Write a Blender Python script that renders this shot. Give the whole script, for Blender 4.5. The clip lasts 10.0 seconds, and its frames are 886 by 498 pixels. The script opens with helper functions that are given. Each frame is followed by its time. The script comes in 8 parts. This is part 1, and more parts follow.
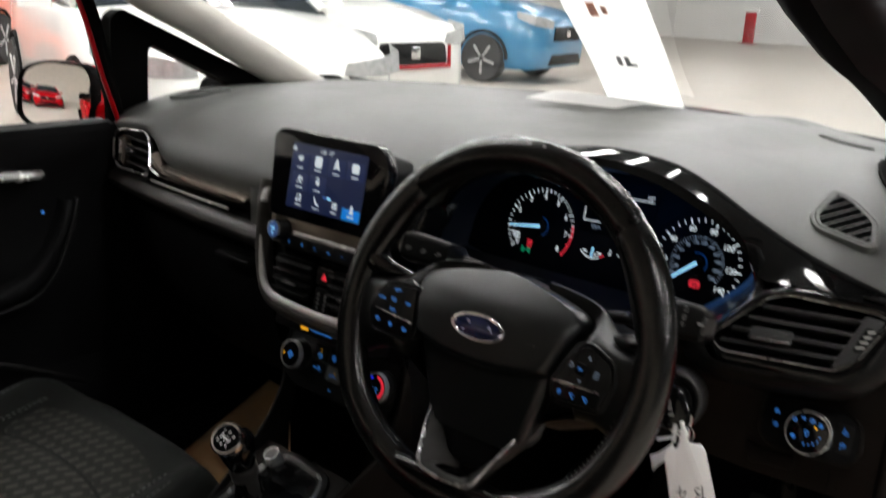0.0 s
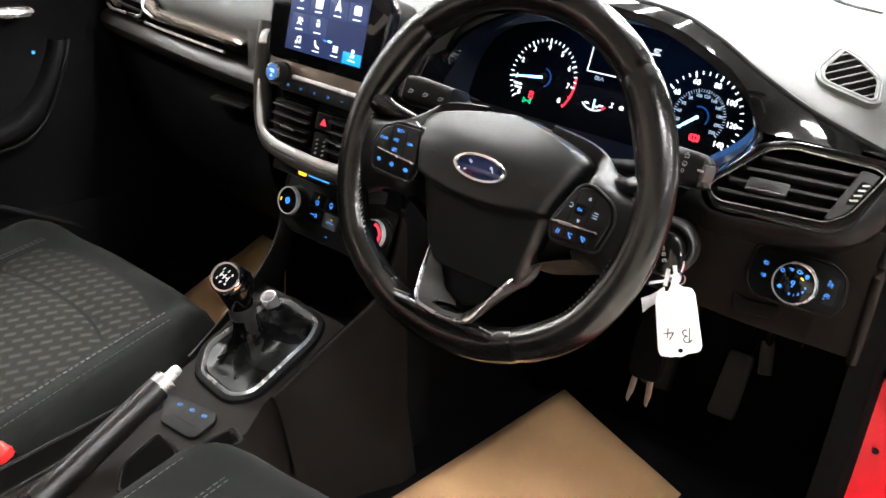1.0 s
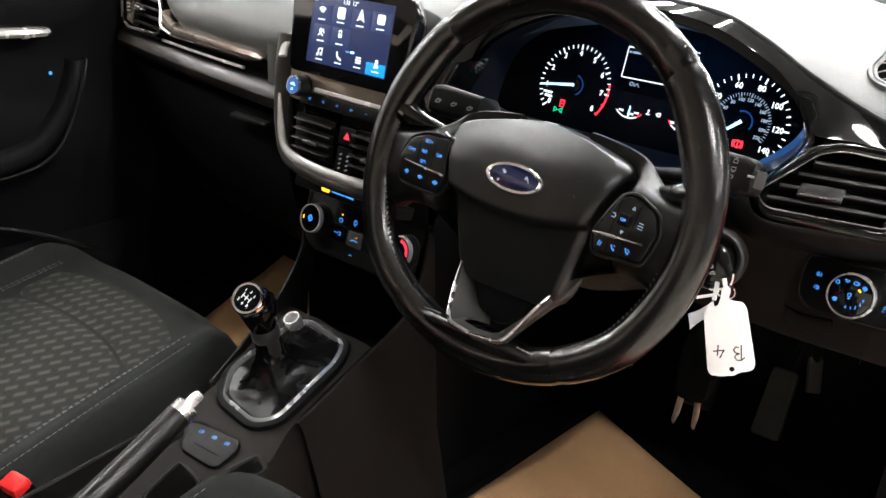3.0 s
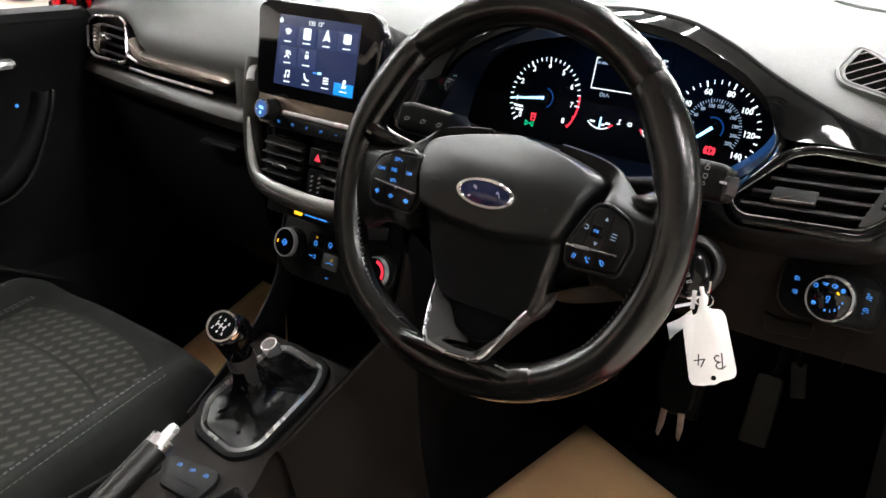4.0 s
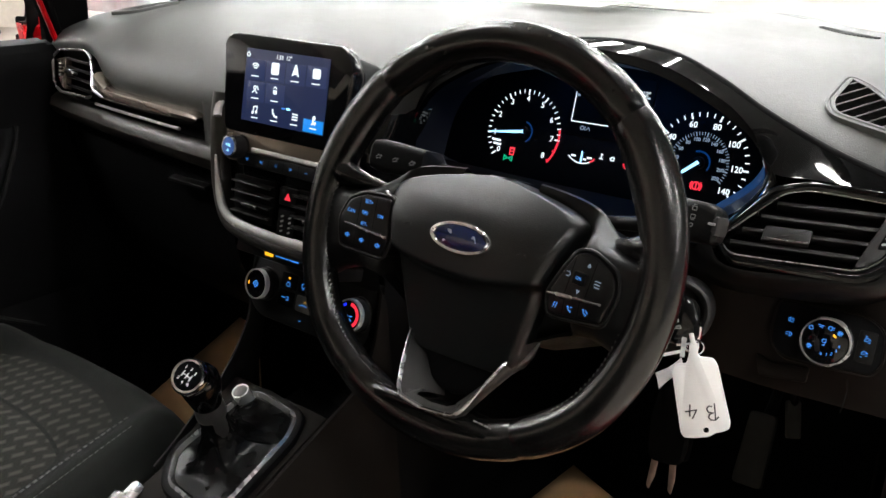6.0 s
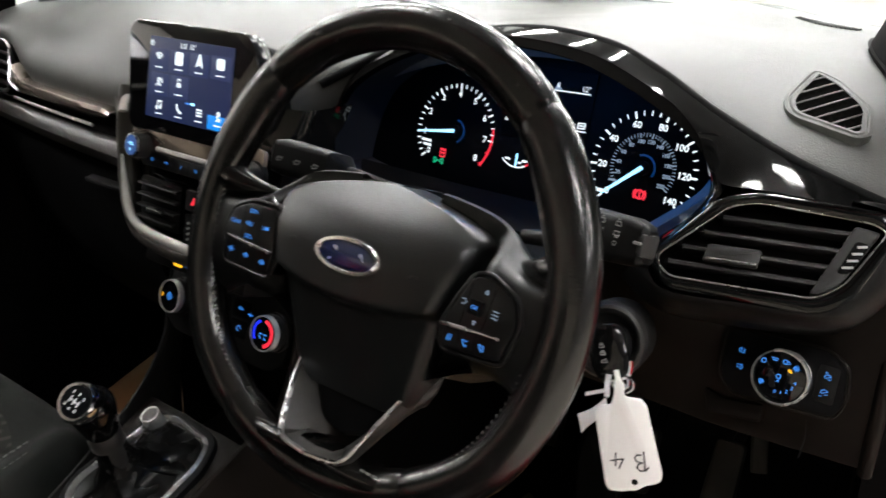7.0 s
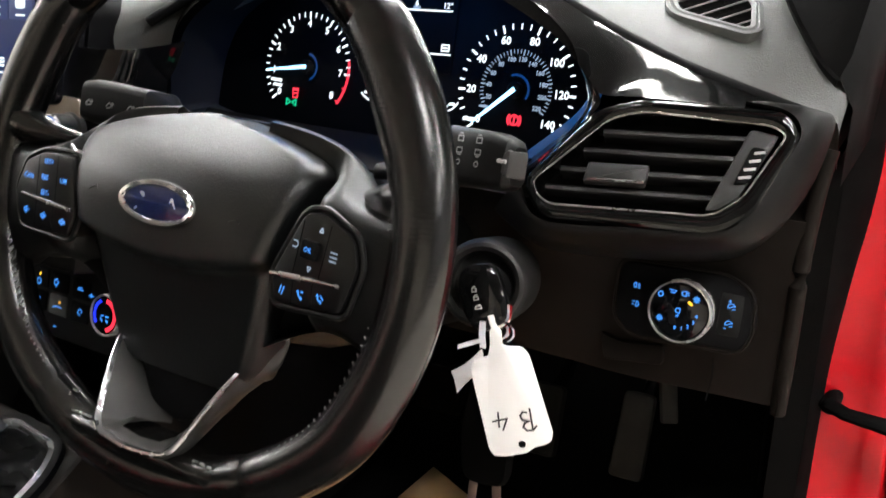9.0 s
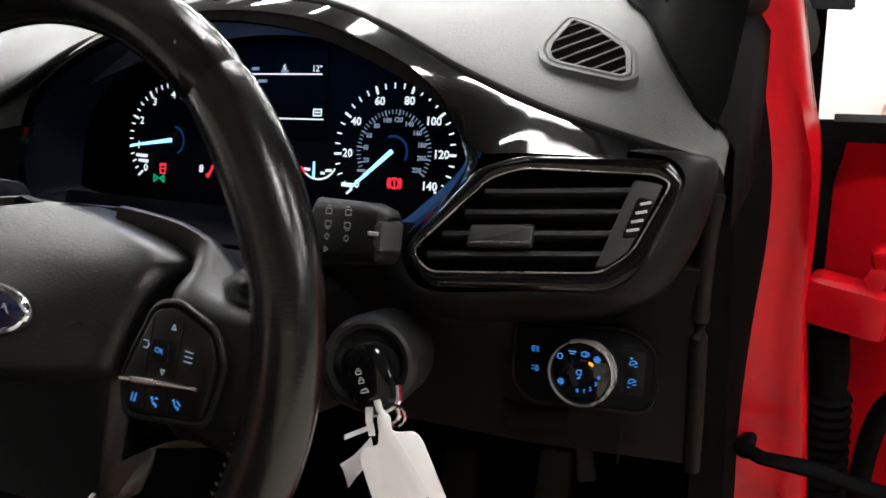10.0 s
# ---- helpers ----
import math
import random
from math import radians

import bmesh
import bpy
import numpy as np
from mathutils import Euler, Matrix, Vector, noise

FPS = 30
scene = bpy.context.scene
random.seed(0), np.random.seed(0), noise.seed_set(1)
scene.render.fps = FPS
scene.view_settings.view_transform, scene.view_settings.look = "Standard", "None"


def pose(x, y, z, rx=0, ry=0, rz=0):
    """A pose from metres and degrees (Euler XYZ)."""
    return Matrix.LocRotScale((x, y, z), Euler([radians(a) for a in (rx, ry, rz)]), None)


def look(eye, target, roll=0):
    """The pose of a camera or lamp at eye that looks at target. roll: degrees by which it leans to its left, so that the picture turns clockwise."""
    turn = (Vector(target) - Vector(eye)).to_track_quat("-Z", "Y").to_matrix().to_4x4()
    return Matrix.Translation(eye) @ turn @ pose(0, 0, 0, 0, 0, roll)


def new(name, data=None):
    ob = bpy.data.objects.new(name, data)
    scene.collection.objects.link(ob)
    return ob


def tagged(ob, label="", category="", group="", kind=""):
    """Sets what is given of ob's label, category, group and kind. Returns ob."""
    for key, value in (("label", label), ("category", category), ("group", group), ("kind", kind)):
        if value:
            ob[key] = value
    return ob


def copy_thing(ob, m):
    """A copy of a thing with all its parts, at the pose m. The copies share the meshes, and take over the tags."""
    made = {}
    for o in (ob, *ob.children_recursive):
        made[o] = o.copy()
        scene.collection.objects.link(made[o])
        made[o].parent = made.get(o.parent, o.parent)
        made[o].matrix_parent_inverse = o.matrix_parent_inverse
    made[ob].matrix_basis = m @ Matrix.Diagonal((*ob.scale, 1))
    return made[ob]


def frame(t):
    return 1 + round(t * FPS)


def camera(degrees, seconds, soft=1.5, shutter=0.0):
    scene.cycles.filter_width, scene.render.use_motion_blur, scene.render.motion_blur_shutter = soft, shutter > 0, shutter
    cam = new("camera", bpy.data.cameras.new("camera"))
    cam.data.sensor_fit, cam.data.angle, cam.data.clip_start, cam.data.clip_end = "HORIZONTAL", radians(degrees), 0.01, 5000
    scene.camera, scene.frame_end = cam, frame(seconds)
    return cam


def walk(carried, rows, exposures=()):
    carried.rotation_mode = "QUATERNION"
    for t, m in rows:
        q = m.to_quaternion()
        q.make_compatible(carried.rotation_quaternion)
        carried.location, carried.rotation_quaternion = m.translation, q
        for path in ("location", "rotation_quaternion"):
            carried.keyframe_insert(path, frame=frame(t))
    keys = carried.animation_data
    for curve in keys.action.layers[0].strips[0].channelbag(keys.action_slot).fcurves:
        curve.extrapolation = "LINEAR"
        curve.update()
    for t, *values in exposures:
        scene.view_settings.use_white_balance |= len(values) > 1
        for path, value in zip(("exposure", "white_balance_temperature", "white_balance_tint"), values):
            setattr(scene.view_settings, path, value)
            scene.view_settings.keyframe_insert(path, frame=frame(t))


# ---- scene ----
cam = camera(53.8, 10.0, 1.5, 0.35)
PATH = [
    (0, (0.461, -0.632, 1.125), (-0.747, 0.861, 0.564), 2.7),
    (0.1, (0.472, -0.625, 1.122), (-0.715, 0.858, 0.498), 2.6),
    (0.2, (0.477, -0.632, 1.113), (-0.673, 0.85, 0.42), 2.6),
    (0.3, (0.479, -0.633, 1.098), (-0.646, 0.843, 0.352), 2.6),
    (0.5, (0.468, -0.648, 1.095), (-0.609, 0.816, 0.26), 2.9),
    (1, (0.463, -0.655, 1.092), (-0.646, 0.793, 0.271), 5.2),
    (1.5, (0.454, -0.648, 1.085), (-0.678, 0.797, 0.29), 6.8),
    (2, (0.441, -0.64, 1.084), (-0.7, 0.795, 0.283), 6.3),
    (3.5, (0.427, -0.624, 1.064), (-0.726, 0.819, 0.295), 2.4),
    (4, (0.429, -0.614, 1.064), (-0.712, 0.851, 0.322), 1.8),
    (4.5, (0.43, -0.6, 1.064), (-0.703, 0.885, 0.349), 1.5),
    (5, (0.422, -0.589, 1.068), (-0.702, 0.913, 0.373), 1.3),
    (6.3, (0.405, -0.54, 1.067), (-0.733, 0.952, 0.374), 1.1),
    (6.5, (0.406, -0.506, 1.06), (-0.743, 0.978, 0.37), 0.9),
    (7, (0.412, -0.426, 1.048), (-0.729, 1.059, 0.347), 1.5),
    (7.1, (0.416, -0.403, 1.041), (-0.718, 1.086, 0.338), 1.4),
    (7.2, (0.422, -0.386, 1.033), (-0.697, 1.113, 0.326), 1.3),
    (7.3, (0.432, -0.365, 1.019), (-0.678, 1.135, 0.298), 1.1),
    (7.4, (0.44, -0.35, 0.997), (-0.642, 1.164, 0.264), 0.8),
    (7.5, (0.444, -0.339, 0.98), (-0.602, 1.19, 0.225), 0.8),
    (8, (0.443, -0.346, 0.973), (-0.564, 1.186, 0.174), 0.3),
    (8.5, (0.431, -0.337, 0.976), (-0.567, 1.204, 0.183), 0.1),
    (9, (0.4, -0.329, 0.985), (-0.576, 1.251, 0.243), -0.5),
    (9.5, (0.392, -0.301, 0.989), (-0.496, 1.359, 0.316), -2.4),
    (10, (0.399, -0.281, 0.983), (-0.424, 1.427, 0.347), -2.9),
]
EXPOSURES = [(0.0, -1.0), (0.3, -0.5), (0.5, 0.2), (1.0, 0.95), (1.5, 0.68), (2.0, 0.68), (3.5, 0.48), (4.0, 0.32), (4.5, 0.15), (6.5, -0.2), (7.0, -0.1), (7.5, 0.35), (8.5, 0.92), (9.0, 0.45), (9.5, 0.2), (10.0, -0.35)]
walk(cam, [(t, look(eye, target, roll)) for t, eye, target, roll in PATH], EXPOSURES)

# ---- world, lamps, exposure ----
world = bpy.data.worlds.new("showroom_air")
scene.world = world
world.use_nodes = True
world.node_tree.nodes["Background"].inputs[0].default_value = (0.9, 0.95, 1.0, 1)
world.node_tree.nodes["Background"].inputs[1].default_value = 0.15

CX = -0.35          # the car's middle plane


# ---- materials ----
def material(name, color, rough=0.5, metal=0.0, coat=0.0, spec=0.5, grain=0.0, grain_size=800.0, vary=0.0, vary_size=6.0, sheen=0.0, detail=3.0):
    m = bpy.data.materials.new(name)
    m.use_nodes = True
    nt = m.node_tree
    b = nt.nodes["Principled BSDF"]
    b.inputs["Base Color"].default_value = (*color, 1)
    b.inputs["Roughness"].default_value = rough
    b.inputs["Metallic"].default_value = metal
    b.inputs["Coat Weight"].default_value = coat
    b.inputs["Coat Roughness"].default_value = 0.06
    b.inputs["Specular IOR Level"].default_value = spec
    b.inputs["Sheen Weight"].default_value = sheen
    tc = nt.nodes.new("ShaderNodeTexCoord")
    if vary:
        n = nt.nodes.new("ShaderNodeTexNoise")
        n.inputs["Scale"].default_value = vary_size
        n.inputs["Detail"].default_value = 6
        nt.links.new(tc.outputs["Object"], n.inputs["Vector"])
        ramp = nt.nodes.new("ShaderNodeMapRange")
        ramp.inputs[1].default_value, ramp.inputs[2].default_value = 0.3, 0.7
        ramp.inputs[3].default_value, ramp.inputs[4].default_value = 1 - vary, 1 + vary
        nt.links.new(n.outputs[0], ramp.inputs[0])
        mul = nt.nodes.new("ShaderNodeMix")
        mul.data_type, mul.blend_type = "RGBA", "MULTIPLY"
        mul.inputs[0].default_value = 1
        mul.inputs[6].default_value = (*color, 1)
        nt.links.new(ramp.outputs[0], mul.inputs[7])
        nt.links.new(mul.outputs[2], b.inputs["Base Color"])
        r2 = nt.nodes.new("ShaderNodeMapRange")
        r2.inputs[1].default_value, r2.inputs[2].default_value = 0.3, 0.7
        r2.inputs[3].default_value, r2.inputs[4].default_value = max(rough * (1 - vary), 0.02), min(rough * (1 + vary), 1)
        nt.links.new(n.outputs[0], r2.inputs[0])
        nt.links.new(r2.outputs[0], b.inputs["Roughness"])
    if grain:
        g = nt.nodes.new("ShaderNodeTexNoise")
        g.inputs["Scale"].default_value = grain_size
        g.inputs["Detail"].default_value = detail
        nt.links.new(tc.outputs["Object"], g.inputs["Vector"])
        bump = nt.nodes.new("ShaderNodeBump")
        bump.inputs["Strength"].default_value = grain
        bump.inputs["Distance"].default_value = 0.0006
        nt.links.new(g.outputs[0], bump.inputs["Height"])
        nt.links.new(bump.outputs[0], b.inputs["Normal"])
    return m


def glow(name, color, strength):
    m = bpy.data.materials.new(name)
    m.use_nodes = True
    b = m.node_tree.nodes["Principled BSDF"]
    b.inputs["Base Color"].default_value = (0.02, 0.02, 0.02, 1)
    b.inputs["Emission Color"].default_value = (*color, 1)
    b.inputs["Emission Strength"].default_value = strength
    return m


def glass(name, tint=(1, 1, 1), rough=0.0):
    m = bpy.data.materials.new(name)
    m.use_nodes = True
    nt = m.node_tree
    nt.nodes.remove(nt.nodes["Principled BSDF"])
    out = nt.nodes["Material Output"]
    t, g, mix, fr, pw = (nt.nodes.new("ShaderNode" + k) for k in ("BsdfTransparent", "BsdfGlossy", "MixShader", "LayerWeight", "Math"))
    t.inputs[0].default_value = (*tint, 1)
    g.inputs["Roughness"].default_value = rough
    pw.operation = "POWER"
    pw.inputs[1].default_value = 4.0
    nt.links.new(fr.outputs["Facing"], pw.inputs[0])
    sc = nt.nodes.new("ShaderNodeMath")
    sc.operation = "MULTIPLY_ADD"
    sc.inputs[1].default_value, sc.inputs[2].default_value = 0.5, 0.04
    nt.links.new(pw.outputs[0], sc.inputs[0])
    nt.links.new(sc.outputs[0], mix.inputs[0])
    nt.links.new(t.outputs[0], mix.inputs[1])
    nt.links.new(g.outputs[0], mix.inputs[2])
    nt.links.new(mix.outputs[0], out.inputs[0])
    return m


def mapped(m, kind, scale):
    """A texture node in object space of the material m, and its shader."""
    nt = m.node_tree
    tc = nt.nodes.new("ShaderNodeTexCoord")
    mp = nt.nodes.new("ShaderNodeMapping")
    mp.inputs["Scale"].default_value = scale
    nt.links.new(tc.outputs["Object"], mp.inputs[0])
    tex = nt.nodes.new("ShaderNodeTex" + kind)
    nt.links.new(mp.outputs[0], tex.inputs["Vector"])
    return nt, tex, nt.nodes["Principled BSDF"]


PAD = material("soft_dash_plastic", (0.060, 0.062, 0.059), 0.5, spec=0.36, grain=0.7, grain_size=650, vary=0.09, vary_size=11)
PLASTIC = material("dark_grained_plastic", (0.0065, 0.0063, 0.0062), 0.44, spec=0.14, grain=0.3, grain_size=1100, vary=0.1, vary_size=14)
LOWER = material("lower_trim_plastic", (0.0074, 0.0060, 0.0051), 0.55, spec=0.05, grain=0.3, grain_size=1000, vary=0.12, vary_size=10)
KICK = material("dull_black_side_trim", (0.0024, 0.0023, 0.0022), 0.9, spec=0.0, grain=0.3, grain_size=700, vary=0.2, vary_size=9)
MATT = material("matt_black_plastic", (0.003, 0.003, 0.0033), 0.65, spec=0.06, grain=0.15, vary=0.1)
PIANO = material("piano_black", (0.003, 0.003, 0.003), 0.05, spec=0.32, vary=0.15, vary_size=30)
TAUPE = material("smoked_taupe_trim", (0.24, 0.200, 0.168), 0.24, metal=0.6, coat=0.5, vary=0.1, vary_size=20)
CHROME = material("chrome", (0.80, 0.80, 0.80), 0.1, metal=1.0, vary=0.1, vary_size=30)
SATIN = material("satin_silver", (0.50, 0.50, 0.51), 0.27, metal=1.0, vary=0.08, vary_size=40)
LEATHER = material("worn_black_leather", (0.0034, 0.0032, 0.0030), 0.21, spec=0.38, grain=0.10, grain_size=520, vary=0.06, vary_size=10)
BUTTON = material("satin_black_button", (0.0032, 0.0032, 0.0033), 0.30, spec=0.22, grain=0.08, grain_size=900, vary=0.1)
SPOKE = material("charcoal_spoke_plastic", (0.0030, 0.0031, 0.0032), 0.36, spec=0.22, grain=0.25, grain_size=900, vary=0.08)
AIRBAG = material("airbag_soft_plastic", (0.0042, 0.0047, 0.0049), 0.32, spec=0.32, grain=0.4, grain_size=800, vary=0.07)
BOOTLEATHER = material("shiny_gaiter_leather", (0.0022, 0.0022, 0.0022), 0.26, spec=0.09, grain=0.06, grain_size=300, vary=0.2, vary_size=20)
STITCH = material("grey_thread", (0.13, 0.135, 0.13), 0.8, spec=0.2, vary=0.15, vary_size=200)
DARKSTITCH = material("dark_thread", (0.10, 0.10, 0.098), 0.8, spec=0.2, vary=0.15, vary_size=200)
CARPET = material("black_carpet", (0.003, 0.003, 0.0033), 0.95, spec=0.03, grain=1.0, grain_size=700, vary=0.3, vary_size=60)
KRAFT = material("kraft_paper", (0.50, 0.30, 0.155), 0.75, spec=0.3, grain=0.12, grain_size=250, vary=0.07, vary_size=8)
SHEET = material("thin_white_paper", (0.86, 0.86, 0.85), 0.8, vary=0.03)
nt = SHEET.node_tree
thin, both = nt.nodes.new("ShaderNodeBsdfTranslucent"), nt.nodes.new("ShaderNodeMixShader")
thin.inputs[0].default_value = (0.9, 0.9, 0.88, 1)
both.inputs[0].default_value = 0.55
nt.links.new(nt.nodes["Principled BSDF"].outputs[0], both.inputs[1])
nt.links.new(thin.outputs[0], both.inputs[2])
nt.links.new(both.outputs[0], nt.nodes["Material Output"].inputs[0])
CARD = material("white_plastic_tag", (0.85, 0.85, 0.84), 0.45, vary=0.03)
INK = material("black_ink", (0.02, 0.02, 0.025), 0.6)
GREYINK = material("faint_grey_ink", (0.20, 0.20, 0.20), 0.7)
AMBERINK = material("orange_red_ink", (0.55, 0.14, 0.05), 0.7)
RED = material("red_car_paint", (0.31, 0.0022, 0.006), 0.28, coat=0.10, spec=0.10, vary=0.05, vary_size=5)
GRIP = material("worn_grip_leather", (0.0055, 0.0053, 0.0051), 0.34, spec=0.3, grain=0.2, grain_size=500, vary=0.12, vary_size=25)
DARKBANK = material("dark_switch_plastic", (0.0045, 0.0045, 0.0046), 0.5, spec=0.1, grain=0.2, grain_size=900, vary=0.1)
BRAKEGREY = material("dark_grey_pedal_rubber", (0.017, 0.017, 0.016), 0.6, spec=0.1, grain=0.3, grain_size=400, vary=0.15, vary_size=40)
PEDALGREY = material("worn_grey_pedal_rubber", (0.048, 0.048, 0.046), 0.6, spec=0.2, grain=0.3, grain_size=400, vary=0.15, vary_size=40)
RUBBER = material("black_rubber_seal", (0.0026, 0.0025, 0.0025), 0.7, spec=0.015, grain=0.3, grain_size=300, vary=0.2, vary_size=12)
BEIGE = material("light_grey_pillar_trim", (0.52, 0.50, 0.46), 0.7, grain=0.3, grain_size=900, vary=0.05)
SILVER = material("silver_painted_ring", (0.47, 0.47, 0.46), 0.26, metal=0.65, coat=0.3, vary=0.1, vary_size=40)
GUNMETAL = material("dark_satin_metal", (0.034, 0.033, 0.032), 0.38, metal=0.25, spec=0.2, vary=0.15, vary_size=40)
BRIGHT = material("bright_silver_trim", (0.68, 0.68, 0.67), 0.26, metal=0.3, coat=0.2, vary=0.08, vary_size=40)
COLLAR = material("charcoal_lock_plastic", (0.010, 0.0097, 0.0095), 0.42, spec=0.25, grain=0.2, grain_size=900, vary=0.1)
RIBGREY = material("pale_rib_plastic", (0.40, 0.40, 0.39), 0.45, vary=0.1, vary_size=60)
SLATDARK = material("dark_demister_slat", (0.011, 0.011, 0.011), 0.5, spec=0.2, grain=0.2, vary=0.1)
SLATMID = material("charcoal_vent_slat", (0.015, 0.015, 0.0152), 0.45, spec=0.3, grain=0.2, vary=0.1)
SLATGREY = material("grey_vent_slat", (0.022, 0.022, 0.022), 0.5, spec=0.3, grain=0.2, vary=0.1)
HOOD = material("instrument_hood_plastic", (0.016, 0.017, 0.020), 0.30, spec=0.45, grain=0.10, grain_size=900, vary=0.1)
BLUEBADGE = material("blue_enamel", (0.003, 0.0075, 0.040), 0.2, coat=0.15, vary=0.1)
SCREENGLASS = material("black_screen_glass", (0.004, 0.004, 0.005), 0.07, spec=0.4, vary=0.1, vary_size=30)
DIALFACE = material("dial_face_black", (0.0014, 0.0015, 0.0020), 0.6, spec=0.04, vary=0.1, vary_size=50)
MARK = material("grey_print", (0.22, 0.22, 0.22), 0.6)
REDPLASTIC = material("red_buckle_plastic", (0.6, 0.02, 0.02), 0.35)
KEYBLADE = material("worn_brass_key", (0.20, 0.14, 0.115), 0.4, metal=0.8, vary=0.25, vary_size=90)
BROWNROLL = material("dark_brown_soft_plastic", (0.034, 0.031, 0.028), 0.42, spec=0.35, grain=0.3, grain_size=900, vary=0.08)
ROLLSHADE = material("shaded_roll_plastic", (0.0036, 0.0035, 0.0034), 0.50, spec=0.09, grain=0.3, grain_size=900, vary=0.08)
TRIM = material("satin_spoke_trim", (0.22, 0.215, 0.205), 0.28, metal=0.8, vary=0.15, vary_size=40)
STALK = material("smooth_black_plastic", (0.0038, 0.0038, 0.0038), 0.42, spec=0.09, vary=0.1)
HOODFILL = glow("hood_blue_fill", (0.02, 0.17, 0.60), 66.0)
BLUE_LIT = glow("blue_backlight", (0.05, 0.31, 1.0), 1.0)
PALE_LIT = glow("pale_blue_backlight", (0.30, 0.68, 1.0), 2.6)
WHITE_LIT = glow("white_backlight", (0.85, 0.95, 1.0), 1.4)
DIM_LIT = glow("dim_white_backlight", (0.45, 0.6, 0.8), 0.55)
RED_LIT = glow("red_backlight", (1.0, 0.03, 0.06), 1.2)
GREEN_LIT = glow("green_backlight", (0.0, 0.75, 0.3), 0.6)
AMBER_LIT = glow("amber_backlight", (1.0, 0.48, 0.02), 1.5)
DEEPBLUE_LIT = glow("deep_blue_backlight", (0.01, 0.03, 1.0), 1.3)
SCREEN_LIT = glow("navy_screen", (0.009, 0.022, 0.095), 0.72)
TILE_LIT = glow("slate_screen_tile", (0.026, 0.046, 0.15), 0.72)
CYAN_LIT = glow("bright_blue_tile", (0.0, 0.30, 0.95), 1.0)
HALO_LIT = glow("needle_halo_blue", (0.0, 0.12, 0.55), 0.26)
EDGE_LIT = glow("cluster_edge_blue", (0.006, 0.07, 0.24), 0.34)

# seat cloth with small light dashes in staggered rows
CLOTH = material("grey_seat_cloth", (0.0088, 0.0096, 0.0088), 0.92, spec=0.05, grain=0.7, grain_size=900, vary=0.14, vary_size=30, sheen=0.03)
WEAVE = material("patterned_seat_cloth", (0.016, 0.016, 0.0145), 0.92, spec=0.06, grain=0.7, grain_size=900, sheen=0.03)
nt, tex, shader = mapped(WEAVE, "Brick", (1, 1, 1))
tex.offset, tex.squash = 0.5, 1.0
next(n for n in nt.nodes if n.type == "MAPPING").inputs["Rotation"].default_value[2] = math.radians(-56)
tex.inputs["Scale"].default_value = 1.0
tex.inputs["Brick Width"].default_value, tex.inputs["Row Height"].default_value = 0.0262, 0.0176
tex.inputs["Mortar Size"].default_value = 0.0076
tex.inputs["Mortar Smooth"].default_value = 0.6
tex.inputs["Color1"].default_value = tex.inputs["Color2"].default_value = (0.038, 0.0375, 0.033, 1)
tex.inputs["Mortar"].default_value = (0.0135, 0.0137, 0.0124, 1)
nt.links.new(tex.outputs["Color"], shader.inputs["Base Color"])

# small pale scuffs in the leather of the rim
nt, tex, shader = mapped(LEATHER, "Noise", (1, 1, 1))
tex.inputs["Scale"].default_value, tex.inputs["Detail"].default_value = 95, 3.0
ramp = nt.nodes.new("ShaderNodeValToRGB")
ramp.color_ramp.elements[0].position, ramp.color_ramp.elements[1].position = 0.70, 0.75
ramp.color_ramp.elements[0].color, ramp.color_ramp.elements[1].color = (0.0034, 0.0032, 0.0030, 1), (0.10, 0.095, 0.085, 1)
nt.links.new(tex.outputs[0], ramp.inputs[0])
nt.links.new(ramp.outputs[0], shader.inputs["Base Color"])

# perforated leather of the wheel's flanks
PERF = material("perforated_black_leather", (0.0035, 0.0033, 0.0032), 0.23, spec=0.42, vary=0.05, vary_size=12)
nt, tex, shader = mapped(PERF, "Voronoi", (1, 1, 1))
tex.inputs["Scale"].default_value = 380
tex.inputs["Randomness"].default_value = 0.1
bump = nt.nodes.new("ShaderNodeBump")
bump.inputs["Strength"].default_value, bump.inputs["Distance"].default_value = 0.16, 0.0004
nt.links.new(tex.outputs["Distance"], bump.inputs["Height"])
nt.links.new(bump.outputs[0], shader.inputs["Normal"])

CLEAR = glass("clear_glass", (0.93, 0.95, 0.95))
QUARTER = glass("quarter_glass", (0.85, 0.88, 0.88))


# ---- mesh helpers ----
def thing(name, label, category, m=None, group="", kind=""):
    ob = new(name)
    ob.empty_display_size = 0.02
    if m is not None:
        ob.matrix_basis = m
    return tagged(ob, label, category, group, kind)


def part(name, bm, mat, parent=None, label="", m=None, smooth=True, angle=38):
    me = bpy.data.meshes.new(name)
    bmesh.ops.recalc_face_normals(bm, faces=bm.faces[:])
    bm.to_mesh(me)
    bm.free()
    me.materials.append(mat)
    if smooth:
        me.shade_smooth()
        me.set_sharp_from_angle(angle=radians(angle))
    ob = new(name, me)
    if parent is not None:
        ob.parent = parent
    if m is not None:
        ob.matrix_basis = m
    return tagged(ob, label)


def share(ob, m, parent=None):
    """Another object on ob's mesh."""
    o = new(ob.name.split(".")[0], ob.data)
    o.parent = parent if parent is not None else ob.parent
    o.matrix_basis = m
    return o


